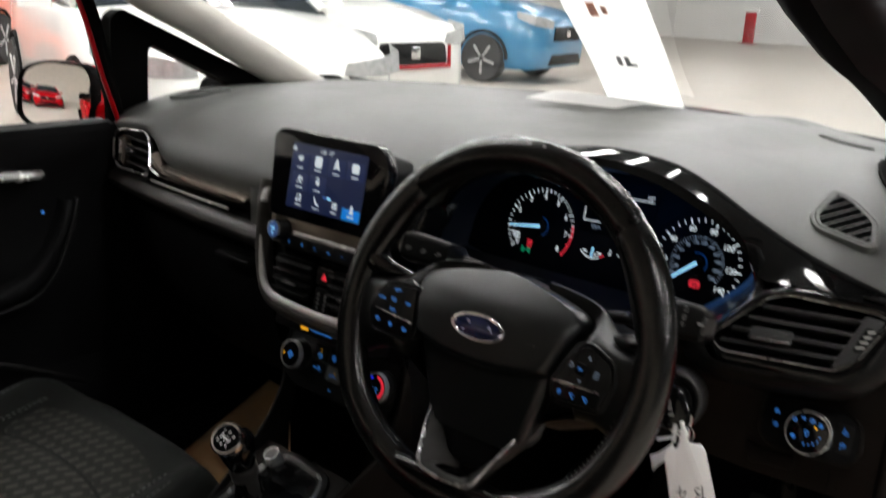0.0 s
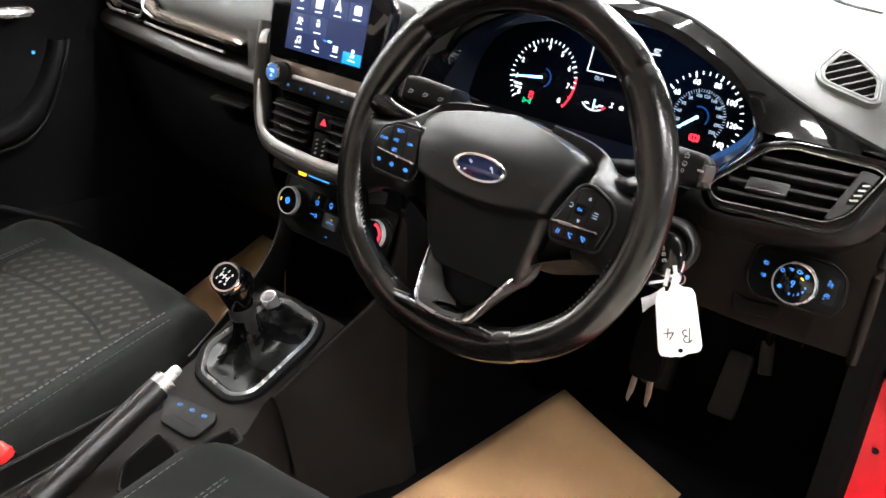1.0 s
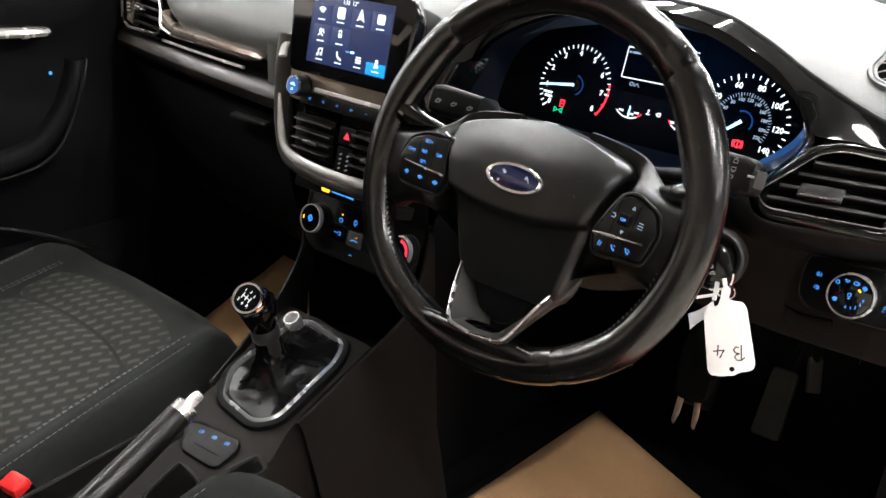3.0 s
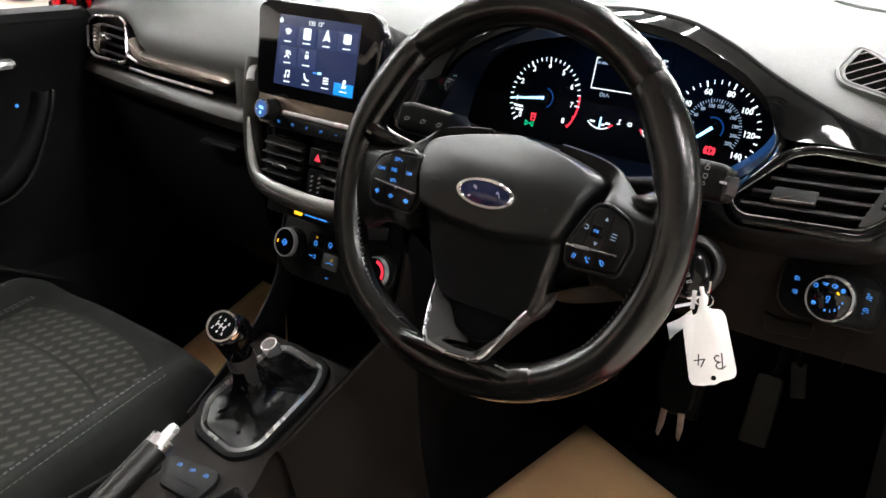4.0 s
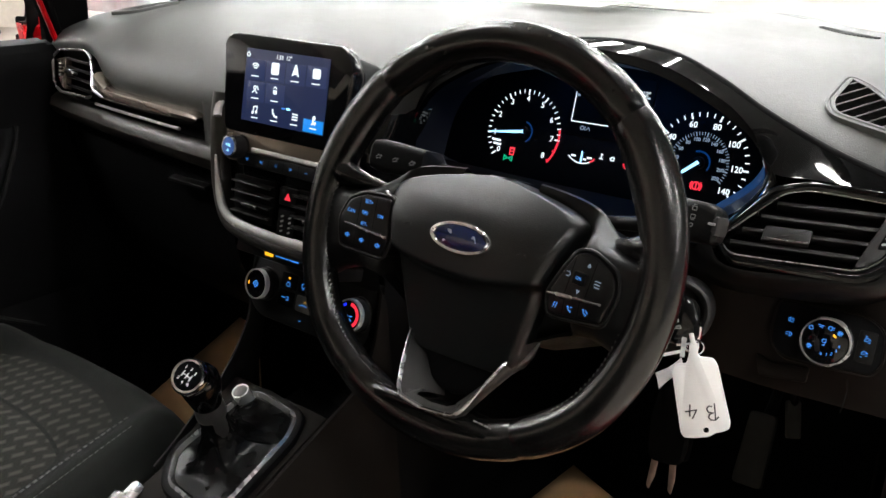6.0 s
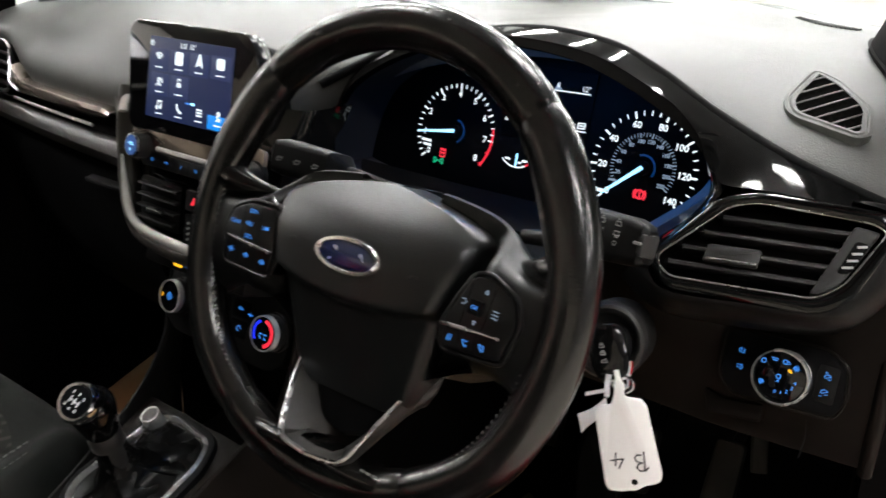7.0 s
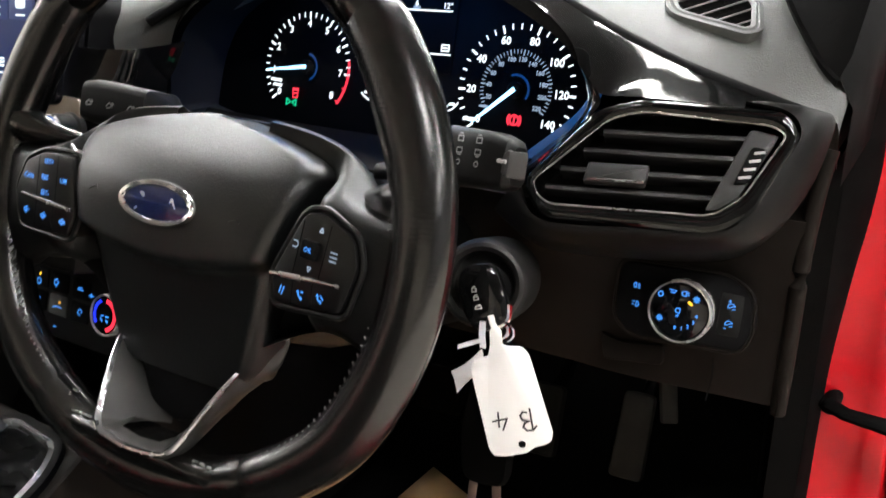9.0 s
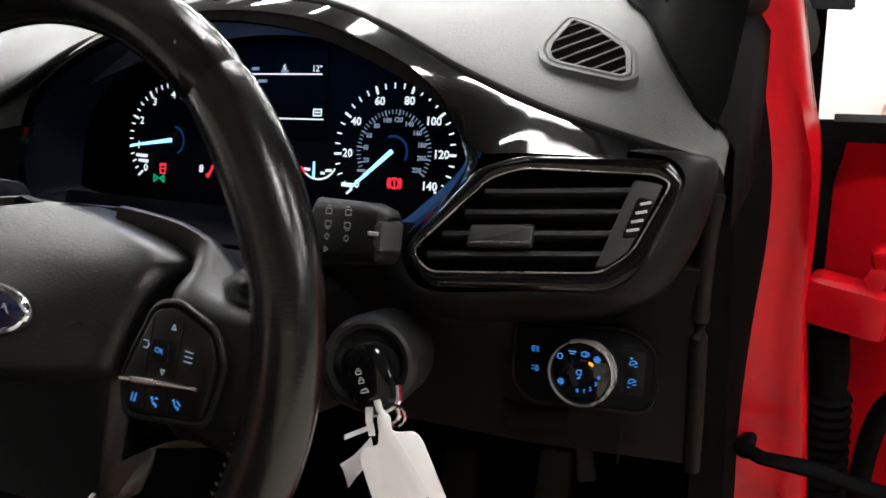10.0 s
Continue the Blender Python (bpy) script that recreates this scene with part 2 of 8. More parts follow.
def loft(rings, wrap=False, cap=False, bm=None):
    """A skin over rings of equally many points. wrap: each ring is closed."""
    bm = bm or bmesh.new()
    vs = [[bm.verts.new(p) for p in ring] for ring in rings]
    for a, b in zip(vs, vs[1:]):
        n = len(a)
        for i in range(n if wrap else n - 1):
            j = (i + 1) % n
            bm.faces.new((a[i], a[j], b[j], b[i]))
    if cap:
        bm.faces.new(vs[0])
        bm.faces.new(vs[-1])
    return bm


def tube(pts, r, seg=10, closed=False, bm=None, flat=1.0, up=(0, 0, 1), caps=True):
    """A round bar along pts; r is a number or one for each point; flat squeezes it along up."""
    bm = bm or bmesh.new()
    pts = [Vector(p) for p in pts]
    n = len(pts)
    rs = r if isinstance(r, (list, tuple)) else [r] * n
    rings = []
    for i, p in enumerate(pts):
        a = pts[i - 1] if i or closed else p
        b = pts[(i + 1) % n] if i < n - 1 or closed else p
        d = (b - a).normalized()
        s = d.cross(Vector(up))
        if s.length < 1e-4:
            s = d.cross(Vector((1, 0, 0)))
        s.normalize()
        u = s.cross(d).normalized()
        rings.append([p + rs[i] * (math.cos(k * math.tau / seg) * s + flat * math.sin(k * math.tau / seg) * u) for k in range(seg)])
    if closed:
        rings.append(rings[0])
        vs = [[bm.verts.new(q) for q in ring] for ring in rings[:-1]]
        for i in range(n):
            a, b = vs[i], vs[(i + 1) % n]
            for k in range(seg):
                bm.faces.new((a[k], a[(k + 1) % seg], b[(k + 1) % seg], b[k]))
        return bm
    return loft(rings, True, caps, bm)


def rounded(pts, r, seg=5):
    """The polygon pts (x, y) with its corners rounded."""
    out = []
    n = len(pts)
    for i in range(n):
        p, a, b = Vector(pts[i]), Vector(pts[i - 1]), Vector(pts[(i + 1) % n])
        da, db = (a - p), (b - p)
        k = min(r, da.length * 0.45, db.length * 0.45)
        s, e = p + da.normalized() * k, p + db.normalized() * k
        for j in range(seg + 1):
            t = j / seg
            out.append(((1 - t) ** 2 * s + 2 * t * (1 - t) * p + t * t * e)[:])
    return out


def inset(pts, d):
    out = []
    n = len(pts)
    area = sum(pts[i - 1][0] * pts[i][1] - pts[i][0] * pts[i - 1][1] for i in range(n))
    sgn = 1 if area > 0 else -1
    for i in range(n):
        p, a, b = Vector(pts[i][:2]), Vector(pts[i - 1][:2]), Vector(pts[(i + 1) % n][:2])
        t = (b - a)
        if t.length < 1e-9:
            out.append(p[:])
            continue
        t.normalize()
        out.append((p + sgn * d * Vector((-t.y, t.x)))[:])
    return out


def plate(pts, z0, z1, bevel=0.001, bm=None):
    """The polygon pts raised from z0 to z1, its upper edge bevelled."""
    b = min(bevel, abs(z1 - z0) * 0.9)
    q, w = inset(pts, b), inset(pts, b * 0.3)
    rings = [[(x, y, z0) for x, y in pts], [(x, y, z1 - b) for x, y in pts], [(x, y, z1 - b * 0.3) for x, y in w], [(x, y, z1) for x, y in q]]
    return loft(rings, True, True, bm)


def rect(w, h, r=0.002, cx=0.0, cy=0.0, seg=4):
    return rounded([(cx - w / 2, cy - h / 2), (cx + w / 2, cy - h / 2), (cx + w / 2, cy + h / 2), (cx - w / 2, cy + h / 2)], r, seg)


def disc(r, seg=32, cx=0.0, cy=0.0, ry=None):
    return [(cx + r * math.cos(k * math.tau / seg), cy + (ry or r) * math.sin(k * math.tau / seg)) for k in range(seg)]


def lathe(profile, seg=32, bm=None):
    """profile of (radius, z) turned about z."""
    return loft([[(r * math.cos(k * math.tau / seg), r * math.sin(k * math.tau / seg), z) for k in range(seg)] for r, z in profile], True, True, bm)


def box(w, d, h, bevel=0.003, m=None):
    bm = plate(rect(w, d, bevel, seg=2), -h / 2, h / 2, bevel)
    if m is not None:
        bm.transform(m)
    return bm


def strokes(lines, r=0.0006, z=0.0, bm=None):
    """Thin flat bars along polylines (x, y), for symbols."""
    bm = bm or bmesh.new()
    for line in lines:
        for (x0, y0), (x1, y1) in zip(line, line[1:]):
            d = Vector((x1 - x0, y1 - y0))
            if d.length < 1e-7:
                continue
            d.normalize()
            s = Vector((-d.y, d.x)) * r
            e = d * r * 0.7
            q = [(x0 - e.x + s.x, y0 - e.y + s.y), (x0 - e.x - s.x, y0 - e.y - s.y), (x1 + e.x - s.x, y1 + e.y - s.y), (x1 + e.x + s.x, y1 + e.y + s.y)]
            bm.faces.new([bm.verts.new((x, y, z)) for x, y in q])
    return bm


def arc(cx, cy, r, a0, a1, n=14):
    return [(cx + r * math.cos(radians(a0 + (a1 - a0) * k / n)), cy + r * math.sin(radians(a0 + (a1 - a0) * k / n))) for k in range(n + 1)]


def words(name, body, size, mat, parent, m, bold=0.0, align="CENTER"):
    """Flat lettering in the built-in font."""
    cu = bpy.data.curves.new(name, "FONT")
    cu.body, cu.size, cu.align_x, cu.align_y, cu.offset, cu.resolution_u = body, size, align, "CENTER", bold, 2
    tmp = bpy.data.objects.new(name, cu)
    scene.collection.objects.link(tmp)
    me = bpy.data.meshes.new_from_object(tmp)
    bpy.data.objects.remove(tmp)
    me.materials.clear()
    me.materials.append(mat)
    ob = new(name, me)
    ob.parent = parent
    ob.matrix_basis = m
    return ob


def facing(origin, normal, roll=0.0):
    """A frame at origin whose z is the normal, whose x is level."""
    n = Vector(normal).normalized()
    x = Vector((0, 0, 1)).cross(n).normalized()
    y = n.cross(x)
    return Matrix(((x.x, y.x, n.x, origin[0]), (x.y, y.y, n.y, origin[1]), (x.z, y.z, n.z, origin[2]), (0, 0, 0, 1))) @ pose(0, 0, 0, 0, 0, roll)


def at(x, y, z=0.0, rz=0.0):
    return pose(x, y, z, 0, 0, rz)


def curve(x, xs, ys):
    """A smooth line through a few points."""
    if x <= xs[0]:
        return ys[0]
    for i in range(len(xs) - 1):
        if x <= xs[i + 1]:
            h = xs[i + 1] - xs[i]
            t = (x - xs[i]) / h
            d0 = (ys[i + 1] - ys[i - 1]) / (xs[i + 1] - xs[i - 1]) if i else (ys[1] - ys[0]) / h
            d1 = (ys[i + 2] - ys[i]) / (xs[i + 2] - xs[i]) if i + 2 < len(xs) else (ys[-1] - ys[-2]) / h
            return (2 * t ** 3 - 3 * t * t + 1) * ys[i] + (t ** 3 - 2 * t * t + t) * h * d0 + (3 * t * t - 2 * t ** 3) * ys[i + 1] + (t ** 3 - t * t) * h * d1
    return ys[-1]


def smooth_path(pts, n=40, closed=False):
    """Catmull-Rom through pts, n points in all."""
    pts = [Vector(p) for p in pts]
    m = len(pts)
    out = []
    spans = m if closed else m - 1
    for k in range(n):
        s = k * spans / (n if closed else n - 1)
        i = min(int(s), spans - 1)
        t = s - i
        g = lambda j: pts[j % m] if closed else pts[max(0, min(m - 1, j))]
        a, b, c, d = g(i - 1), g(i), g(i + 1), g(i + 2)
        out.append(0.5 * ((2 * b) + (c - a) * t + (2 * a - 5 * b + 4 * c - d) * t * t + (3 * b - a - 3 * c + d) * t ** 3))
    return out


# ---- showroom: floor, walls, ceiling, strip lights ----
CONCRETE = material("polished_concrete", (0.50, 0.455, 0.40), 0.42, grain=0.1, grain_size=60, vary=0.12, vary_size=1.2)
WALLPAINT = material("white_wall_paint", (0.80, 0.79, 0.77), 0.8, vary=0.04, vary_size=2)
CREAM = material("cream_wall_paint", (0.52, 0.47, 0.40), 0.7, vary=0.05, vary_size=2)
DARKWALL = material("dark_reflection_wall", (0.16, 0.16, 0.165), 0.7, vary=0.06, vary_size=2)
CEILPAINT = material("ceiling_paint", (0.07, 0.07, 0.07), 0.9, vary=0.05, vary_size=1)
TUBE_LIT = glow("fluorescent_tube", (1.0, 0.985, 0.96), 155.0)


def slab(name, x0, x1, y0, y1, z0, z1, mat, label, category):
    bm = bmesh.new()
    bmesh.ops.create_cube(bm, size=1, matrix=Matrix.LocRotScale(((x0 + x1) / 2, (y0 + y1) / 2, (z0 + z1) / 2), None, (x1 - x0, y1 - y0, z1 - z0)))
    return tagged(part(name, bm, mat, smooth=False), label, category, kind="structure")


ROOM = (-14.0, 10.0, -10.0, 30.0, 4.6)
slab("floor", ROOM[0], ROOM[1], ROOM[2], ROOM[3], -0.2, 0.0, CONCRETE, "polished beige concrete showroom floor", "floor")
slab("wall_west", ROOM[0] - 0.2, ROOM[0], ROOM[2], ROOM[3], 0.0, ROOM[4], WALLPAINT, "plain white painted showroom wall", "wall")
# unseen side, coloured dark so that glossy parts reflect little
slab("wall_east", ROOM[1], ROOM[1] + 0.2, ROOM[2], ROOM[3], 0.0, ROOM[4], DARKWALL, "unseen dark grey wall that keeps cabin reflections dark", "wall")
slab("wall_north", ROOM[0] - 0.2, ROOM[1] + 0.2, ROOM[3], ROOM[3] + 0.2, 0.0, ROOM[4], WALLPAINT, "plain white painted showroom wall", "wall")
slab("wall_south", ROOM[0] - 0.2, ROOM[1] + 0.2, ROOM[2] - 0.2, ROOM[2], 0.0, ROOM[4], CREAM, "plain cream painted showroom wall", "wall")
slab("ceiling", ROOM[0] - 0.2, ROOM[1] + 0.2, ROOM[2] - 0.2, ROOM[3] + 0.2, ROOM[4], ROOM[4] + 0.2, CEILPAINT, "grey showroom ceiling", "ceiling")


def strip_light():
    t = thing("strip_light", "white twin fluorescent strip light on the unseen ceiling, for room light and fill", "ceiling light", pose(0, 0, ROOM[4]), "showroom strip lights")
    part("housing", box(1.5, 0.42, 0.06, 0.01), WALLPAINT, t, m=at(0, 0, -0.03))
    for y in (-0.12, 0.12):
        part("tube", tube([(-0.72, y, -0.085), (0.72, y, -0.085)], 0.042, 10, up=(0, 1, 0)), TUBE_LIT, t, "glowing white tube")
    return t


first = strip_light()
FAR = (-9.6, -6.2, -3.2, 0.6, 2.9)
# from y = 16 on, the rows are unseen fittings added as fill light
LAMPS = [(x, y) for y, xs in ((-2.2, FAR), (0.2, (-6.2, -3.2, 2.9, 5.6)), (2.1, (-9.6, -6.2, -3.4)), (4.8, FAR), (8.0, FAR), (12.0, FAR), (16.0, FAR), (24.0, FAR), (-0.9, (-9.6, -12.4)), (1.0, (-12.4,)), (-2.4, (7.6,)), (0.6, (8.2,))) for x in xs]
first.matrix_basis = pose(*LAMPS[0], ROOM[4])
for x, y in LAMPS[1:]:
    copy_thing(first, pose(x, y, ROOM[4]))


def batten_light():
    t = thing("batten_light", "white single-tube batten light fixed to the ceiling", "ceiling light", pose(0, 0, ROOM[4]), "showroom batten lights")
    part("housing", box(0.20, 1.56, 0.05, 0.01), WALLPAINT, t, m=at(0, 0, -0.025))
    part("tube", tube([(0, -0.76, -0.085), (0, 0.76, -0.085)], 0.055, 10, up=(1, 0, 0)), TUBE_LIT, t, "glowing white tube")
    return t


first = batten_light()
LAMPS = [(0.05, 1.15), (0.5, 2.05), (-0.5, 3.25), (-1.85, 3.9)]
first.matrix_basis = pose(*LAMPS[0], ROOM[4])
for x, y in LAMPS[1:]:
    copy_thing(first, pose(x, y, ROOM[4]))


# ---- the car's shell ----
shell = thing("hatchback", "red five-door hatchback with its driver's door open", "car")
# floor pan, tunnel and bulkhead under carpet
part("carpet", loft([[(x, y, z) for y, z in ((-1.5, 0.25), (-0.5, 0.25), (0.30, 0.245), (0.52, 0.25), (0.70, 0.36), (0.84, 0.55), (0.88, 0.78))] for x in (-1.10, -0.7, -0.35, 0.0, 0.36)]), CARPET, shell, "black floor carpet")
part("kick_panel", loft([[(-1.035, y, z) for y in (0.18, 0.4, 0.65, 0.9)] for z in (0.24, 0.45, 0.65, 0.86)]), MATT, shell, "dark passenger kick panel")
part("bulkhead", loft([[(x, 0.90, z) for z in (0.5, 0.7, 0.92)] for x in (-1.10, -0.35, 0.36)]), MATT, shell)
part("underbody", box(1.5, 2.6, 0.06, 0.02), MATT, shell, m=pose(CX, -0.3, 0.20))
for sx in (-0.72, 0.72):
    for y in (1.25, -1.25):
        part("road_wheel", lathe([(0.05, -0.08), (0.20, -0.09), (0.29, -0.10), (0.31, -0.06), (0.31, 0.06), (0.29, 0.10), (0.20, 0.09), (0.05, 0.08)], 28), RUBBER, shell, "black tyre", m=pose(CX + sx, y, 0.31, 0, 90, 0))
part("roof", loft([[(CX + x, y, 1.46 - 0.10 * (x / 0.58) ** 2 - 0.05 * ((y + 0.7) / 0.9) ** 2) for x in (-0.58, -0.4, -0.2, 0, 0.2, 0.4, 0.58)] for y in (-0.13, -0.3, -0.7, -1.2, -1.6)]), BEIGE, shell, "pale roof lining")
part("roof_skin", loft([[(CX + x, y, 1.50 - 0.10 * (x / 0.6) ** 2 - 0.05 * ((y + 0.7) / 0.9) ** 2) for x in (-0.62, -0.4, -0.2, 0, 0.2, 0.4, 0.62)] for y in (-0.11, -0.3, -0.7, -1.2, -1.65)]), RED, shell)
part("rear_panel", box(1.45, 0.05, 0.75, 0.02), CARPET, shell, m=pose(CX, -1.62, 0.6))
part("bonnet", loft([[(CX + x, y, 0.92 - 0.12 * ((y - 0.95) / 0.9) ** 2 - 0.10 * (x / 0.75) ** 2) for x in (-0.66, -0.5, -0.2, 0, 0.2, 0.5, 0.64)] for y in (1.02, 1.3, 1.6, 1.85)]), RED, shell, "red bonnet")
part("scuttle", loft([[(CX + x, 1.00 - 0.30 * (x / 0.7) ** 2 + dy, z) for x in (-0.74, -0.5, -0.25, 0, 0.25, 0.5, 0.74)] for dy, z in ((0.0, 0.915), (0.02, 0.93), (0.10, 0.925), (0.25, 0.90))]), RUBBER, shell, "black scuttle panel under the windscreen")
part("front_wing", box(0.08, 1.1, 0.45, 0.03), RED, shell, m=pose(CX - 0.82, 1.05, 0.62))
part("front_wing", box(0.08, 1.1, 0.45, 0.03), RED, shell, m=pose(CX + 0.84, 1.12, 0.46))


def pillar(side):
    """A windscreen pillar: pale trim inside, red skin outside. side: -1 left, 1 right."""
    x = lambda v: CX + side * v
    a = [(x(0.675), 0.72, 0.900), (x(0.625), 0.52, 0.985), (x(0.600), 0.38, 1.050), (x(0.57), 0.20, 1.130), (x(0.545), 0.03, 1.25), (x(0.52), -0.12, 1.38)]
    if side > 0:
        a = [(0.330, 0.72, 0.900), (0.302, 0.52, 0.955), (0.287, 0.35, 1.005), (0.288, 0.25, 1.050), (0.281, 0.10, 1.105), (0.270, 0.0, 1.140), (0.245, -0.20, 1.250), (0.215, -0.36, 1.350)]
    path = smooth_path(a, 16)
    return path


# windscreen
bm = loft([[(CX + x, 1.0 - 0.30 * (x / 0.7) ** 2 - t * (1.13 - 0.22 * (x / 0.7) ** 2), 0.925 + 0.495 * t - 0.06 * t * (x / 0.7) ** 2) for x in (-0.66, -0.45, -0.22, 0, 0.22, 0.45, 0.66)] for t in (0, 0.25, 0.5, 0.75, 1.0)])
pane = part("windscreen", bm, CLEAR, shell, "clear windscreen glass")
pane.visible_shadow = False

# ---- dashboard ----
dash = thing("dashboard", "dark grey soft-touch car dashboard, dusty on top", "dashboard")
EDGE_X = [-1.05, -0.93, -0.875, -0.845, -0.80, -0.70, -0.60, -0.50, -0.40, -0.30, -0.25, -0.19, -0.12, -0.03, 0.05, 0.10, 0.15, 0.215, 0.28, 0.335]
EDGE_Z = [0.864, 0.876, 0.872, 0.842, 0.830, 0.829, 0.829, 0.835, 0.85, 0.86, 0.895, 0.927, 0.947, 0.961, 0.956, 0.938, 0.912, 0.885, 0.864, 0.846]
EDGE_Y = [0.235, 0.215, 0.207, 0.203, 0.196, 0.186, 0.178, 0.172, 0.17, 0.19, 0.24, 0.262, 0.268, 0.27, 0.27, 0.27, 0.27, 0.268, 0.272, 0.285]


def edge(x):
    return curve(x, EDGE_X, EDGE_Y), curve(x, EDGE_X, EDGE_Z)


def base_y(x):
    return 0.985 - 0.30 * ((x - CX) / 0.70) ** 2


def top_z(x):
    return 0.946 - 0.022 * abs((x - CX) / 0.69) ** 4 + 0.012 * math.exp(-((x + 0.03) / 0.09) ** 2)


def dash_z(x, y):
    """Height of the dashboard's upper skin."""
    ey, ez = edge(x)
    drive = 1 / (1 + math.exp(-(x + 0.20) / 0.03))
    reach = 0.28 * (1 - drive) + 0.26 * drive
    power = 2.0 * (1 - drive) + 1.25 * drive
    u = max(0.0, min(1.0, (y - ey) / reach))
    z = ez + (top_z(x) - ez) * (1 - (1 - u) ** 2) ** (1 / power)
    return z - 0.012 * max(0.0, (y - 0.75) / 0.2)


rows = []
for i in range(89):
    x = -1.05 + i * 1.372 / 88
    ey, ez = edge(x)
    row = [(x, ey + 0.020, ez - 0.030), (x, ey + 0.006, ez - 0.012)]
    for k in range(27):
        s = (k / 26) ** 1.7
        y = ey + s * (base_y(x) - ey)
        row.append((x, y, dash_z(x, y)))
    rows.append(row)
for dx, dz in ((0.004, -0.003), (0.006, -0.009)):
    rows.append([(x + dx, y, z + dz) if y < 0.33 else (x, y, z + dz - 0.03) for x, y, z in rows[88]])
part("top_pad", loft(rows), PAD, dash, "grey grained top pad", angle=60)

for side in (-1, 1):
    path = pillar(side)
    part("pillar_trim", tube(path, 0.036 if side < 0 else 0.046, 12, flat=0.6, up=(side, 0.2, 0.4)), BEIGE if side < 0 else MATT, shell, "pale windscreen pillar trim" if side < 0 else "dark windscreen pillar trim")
    if side > 0:
        foot = [(0.319, 0.300), (0.303, 0.312), (0.275, 0.355), (0.247, 0.425), (0.214, 0.50), (0.190, 0.60), (0.185, 0.75)]
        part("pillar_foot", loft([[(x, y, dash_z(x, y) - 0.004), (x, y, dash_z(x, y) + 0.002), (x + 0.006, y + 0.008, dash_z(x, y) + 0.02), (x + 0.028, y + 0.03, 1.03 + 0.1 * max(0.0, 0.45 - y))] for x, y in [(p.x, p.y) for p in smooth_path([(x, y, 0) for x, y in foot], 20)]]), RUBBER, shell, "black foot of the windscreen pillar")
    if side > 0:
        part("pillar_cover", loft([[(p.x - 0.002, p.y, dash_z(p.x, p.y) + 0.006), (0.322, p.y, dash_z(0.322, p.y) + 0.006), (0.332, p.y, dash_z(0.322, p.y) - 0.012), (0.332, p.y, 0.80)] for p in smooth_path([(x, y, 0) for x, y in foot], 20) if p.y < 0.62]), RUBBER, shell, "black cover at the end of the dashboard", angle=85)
    part("pillar_skin", tube([p + Vector((side * 0.055 + 0.02 * (side > 0), 0.03, 0.005)) for p in path if side < 0 or p.y < 0.3], 0.032, 10, flat=0.8, up=(side, 0, 0.3)), RED, shell)

# passenger side: smoked trim strip, chrome line, lower roll, glovebox
def fascia_y(x):
    return 0.172 + 0.052 * ((x - CX) / 0.65) ** 2


rows = []
for i in range(25):
    x = -0.862 + i * 0.290 / 24
    t = i / 24
    zt, zb = 0.8215 + 0.020 * max(0, 1 - i / 3.0), 0.8005 + 0.003 * t
    fade = min(1.0, (24 - i) / 1.3) ** 0.5
    y, c, h = fascia_y(x), (zt + zb) / 2, (zt - zb) / 2 * (0.35 + 0.65 * fade)
    rows.append([(x, y + 0.02, c + h), (x, y - 0.002, c + h), (x, y - 0.010, c + h * 0.8), (x, y - 0.013, c + h * 0.2), (x, y - 0.012, c - h * 0.4), (x, y - 0.006, c - h * 0.95), (x, y + 0.02, c - h)])
part("trim_strip", loft(rows, cap=False), TAUPE, dash, "glossy smoked taupe trim strip")
# the gap's shadow is put into the groove's black colour
part("slot", loft([[(x, fascia_y(x) + dy, z) for dy, z in ((-0.001, 0.833), (0.012, 0.828), (0.014, 0.790), (-0.006, 0.785))] for x in (-0.90, -0.85, -0.75, -0.65, -0.60, -0.565)]), MATT, dash, "groove round the trim strip, black for the shadow in it")
part("slot_end", loft([[(x, fascia_y(x) + dy, z) for z in (0.836, 0.825, 0.812, 0.800, 0.789, 0.778)] for x, dy in ((-0.571, 0.014), (-0.570, 0.0), (-0.565, -0.005), (-0.545, -0.007), (-0.515, -0.007), (-0.475, -0.004))]), PAD, dash, "grey pad beside the end of the strip")
part("chrome_line", tube([(x, fascia_y(x) - 0.010, 0.7932) for x in (-0.86, -0.80, -0.74, -0.68, -0.618)], 0.0026, 8), BRIGHT, dash, "thin chrome line")
PROFILE = ((0.012, 0.000), (-0.004, -0.001), (-0.014, -0.008), (-0.018, -0.020), (-0.012, -0.033), (0.006, -0.045), (0.03, -0.056))
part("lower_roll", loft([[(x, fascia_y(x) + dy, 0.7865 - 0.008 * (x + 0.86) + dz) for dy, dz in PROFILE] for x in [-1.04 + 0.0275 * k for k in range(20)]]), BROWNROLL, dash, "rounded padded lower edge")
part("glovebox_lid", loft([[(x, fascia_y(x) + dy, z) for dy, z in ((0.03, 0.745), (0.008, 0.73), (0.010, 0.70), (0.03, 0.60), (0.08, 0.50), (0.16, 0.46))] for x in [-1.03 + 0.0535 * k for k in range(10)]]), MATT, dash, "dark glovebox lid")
part("glovebox_handle", box(0.085, 0.014, 0.005, 0.002), PLASTIC, dash, m=pose(-0.620, 0.182, 0.7135, 12, 0, 0))

# driver side: knee panel and end cap
def knee(x, z):
    t = (0.78 - z) / 0.15
    k = max(0.0, min(1.0, (x - 0.165) / 0.03))
    return (0.215 + 0.045 * t) * (1 - k) + (0.243 + 0.010 * t) * k + 0.10 * max(0.0, x - 0.16) + (0.05 * max(0, -x - 0.1) if x < -0.1 else 0)


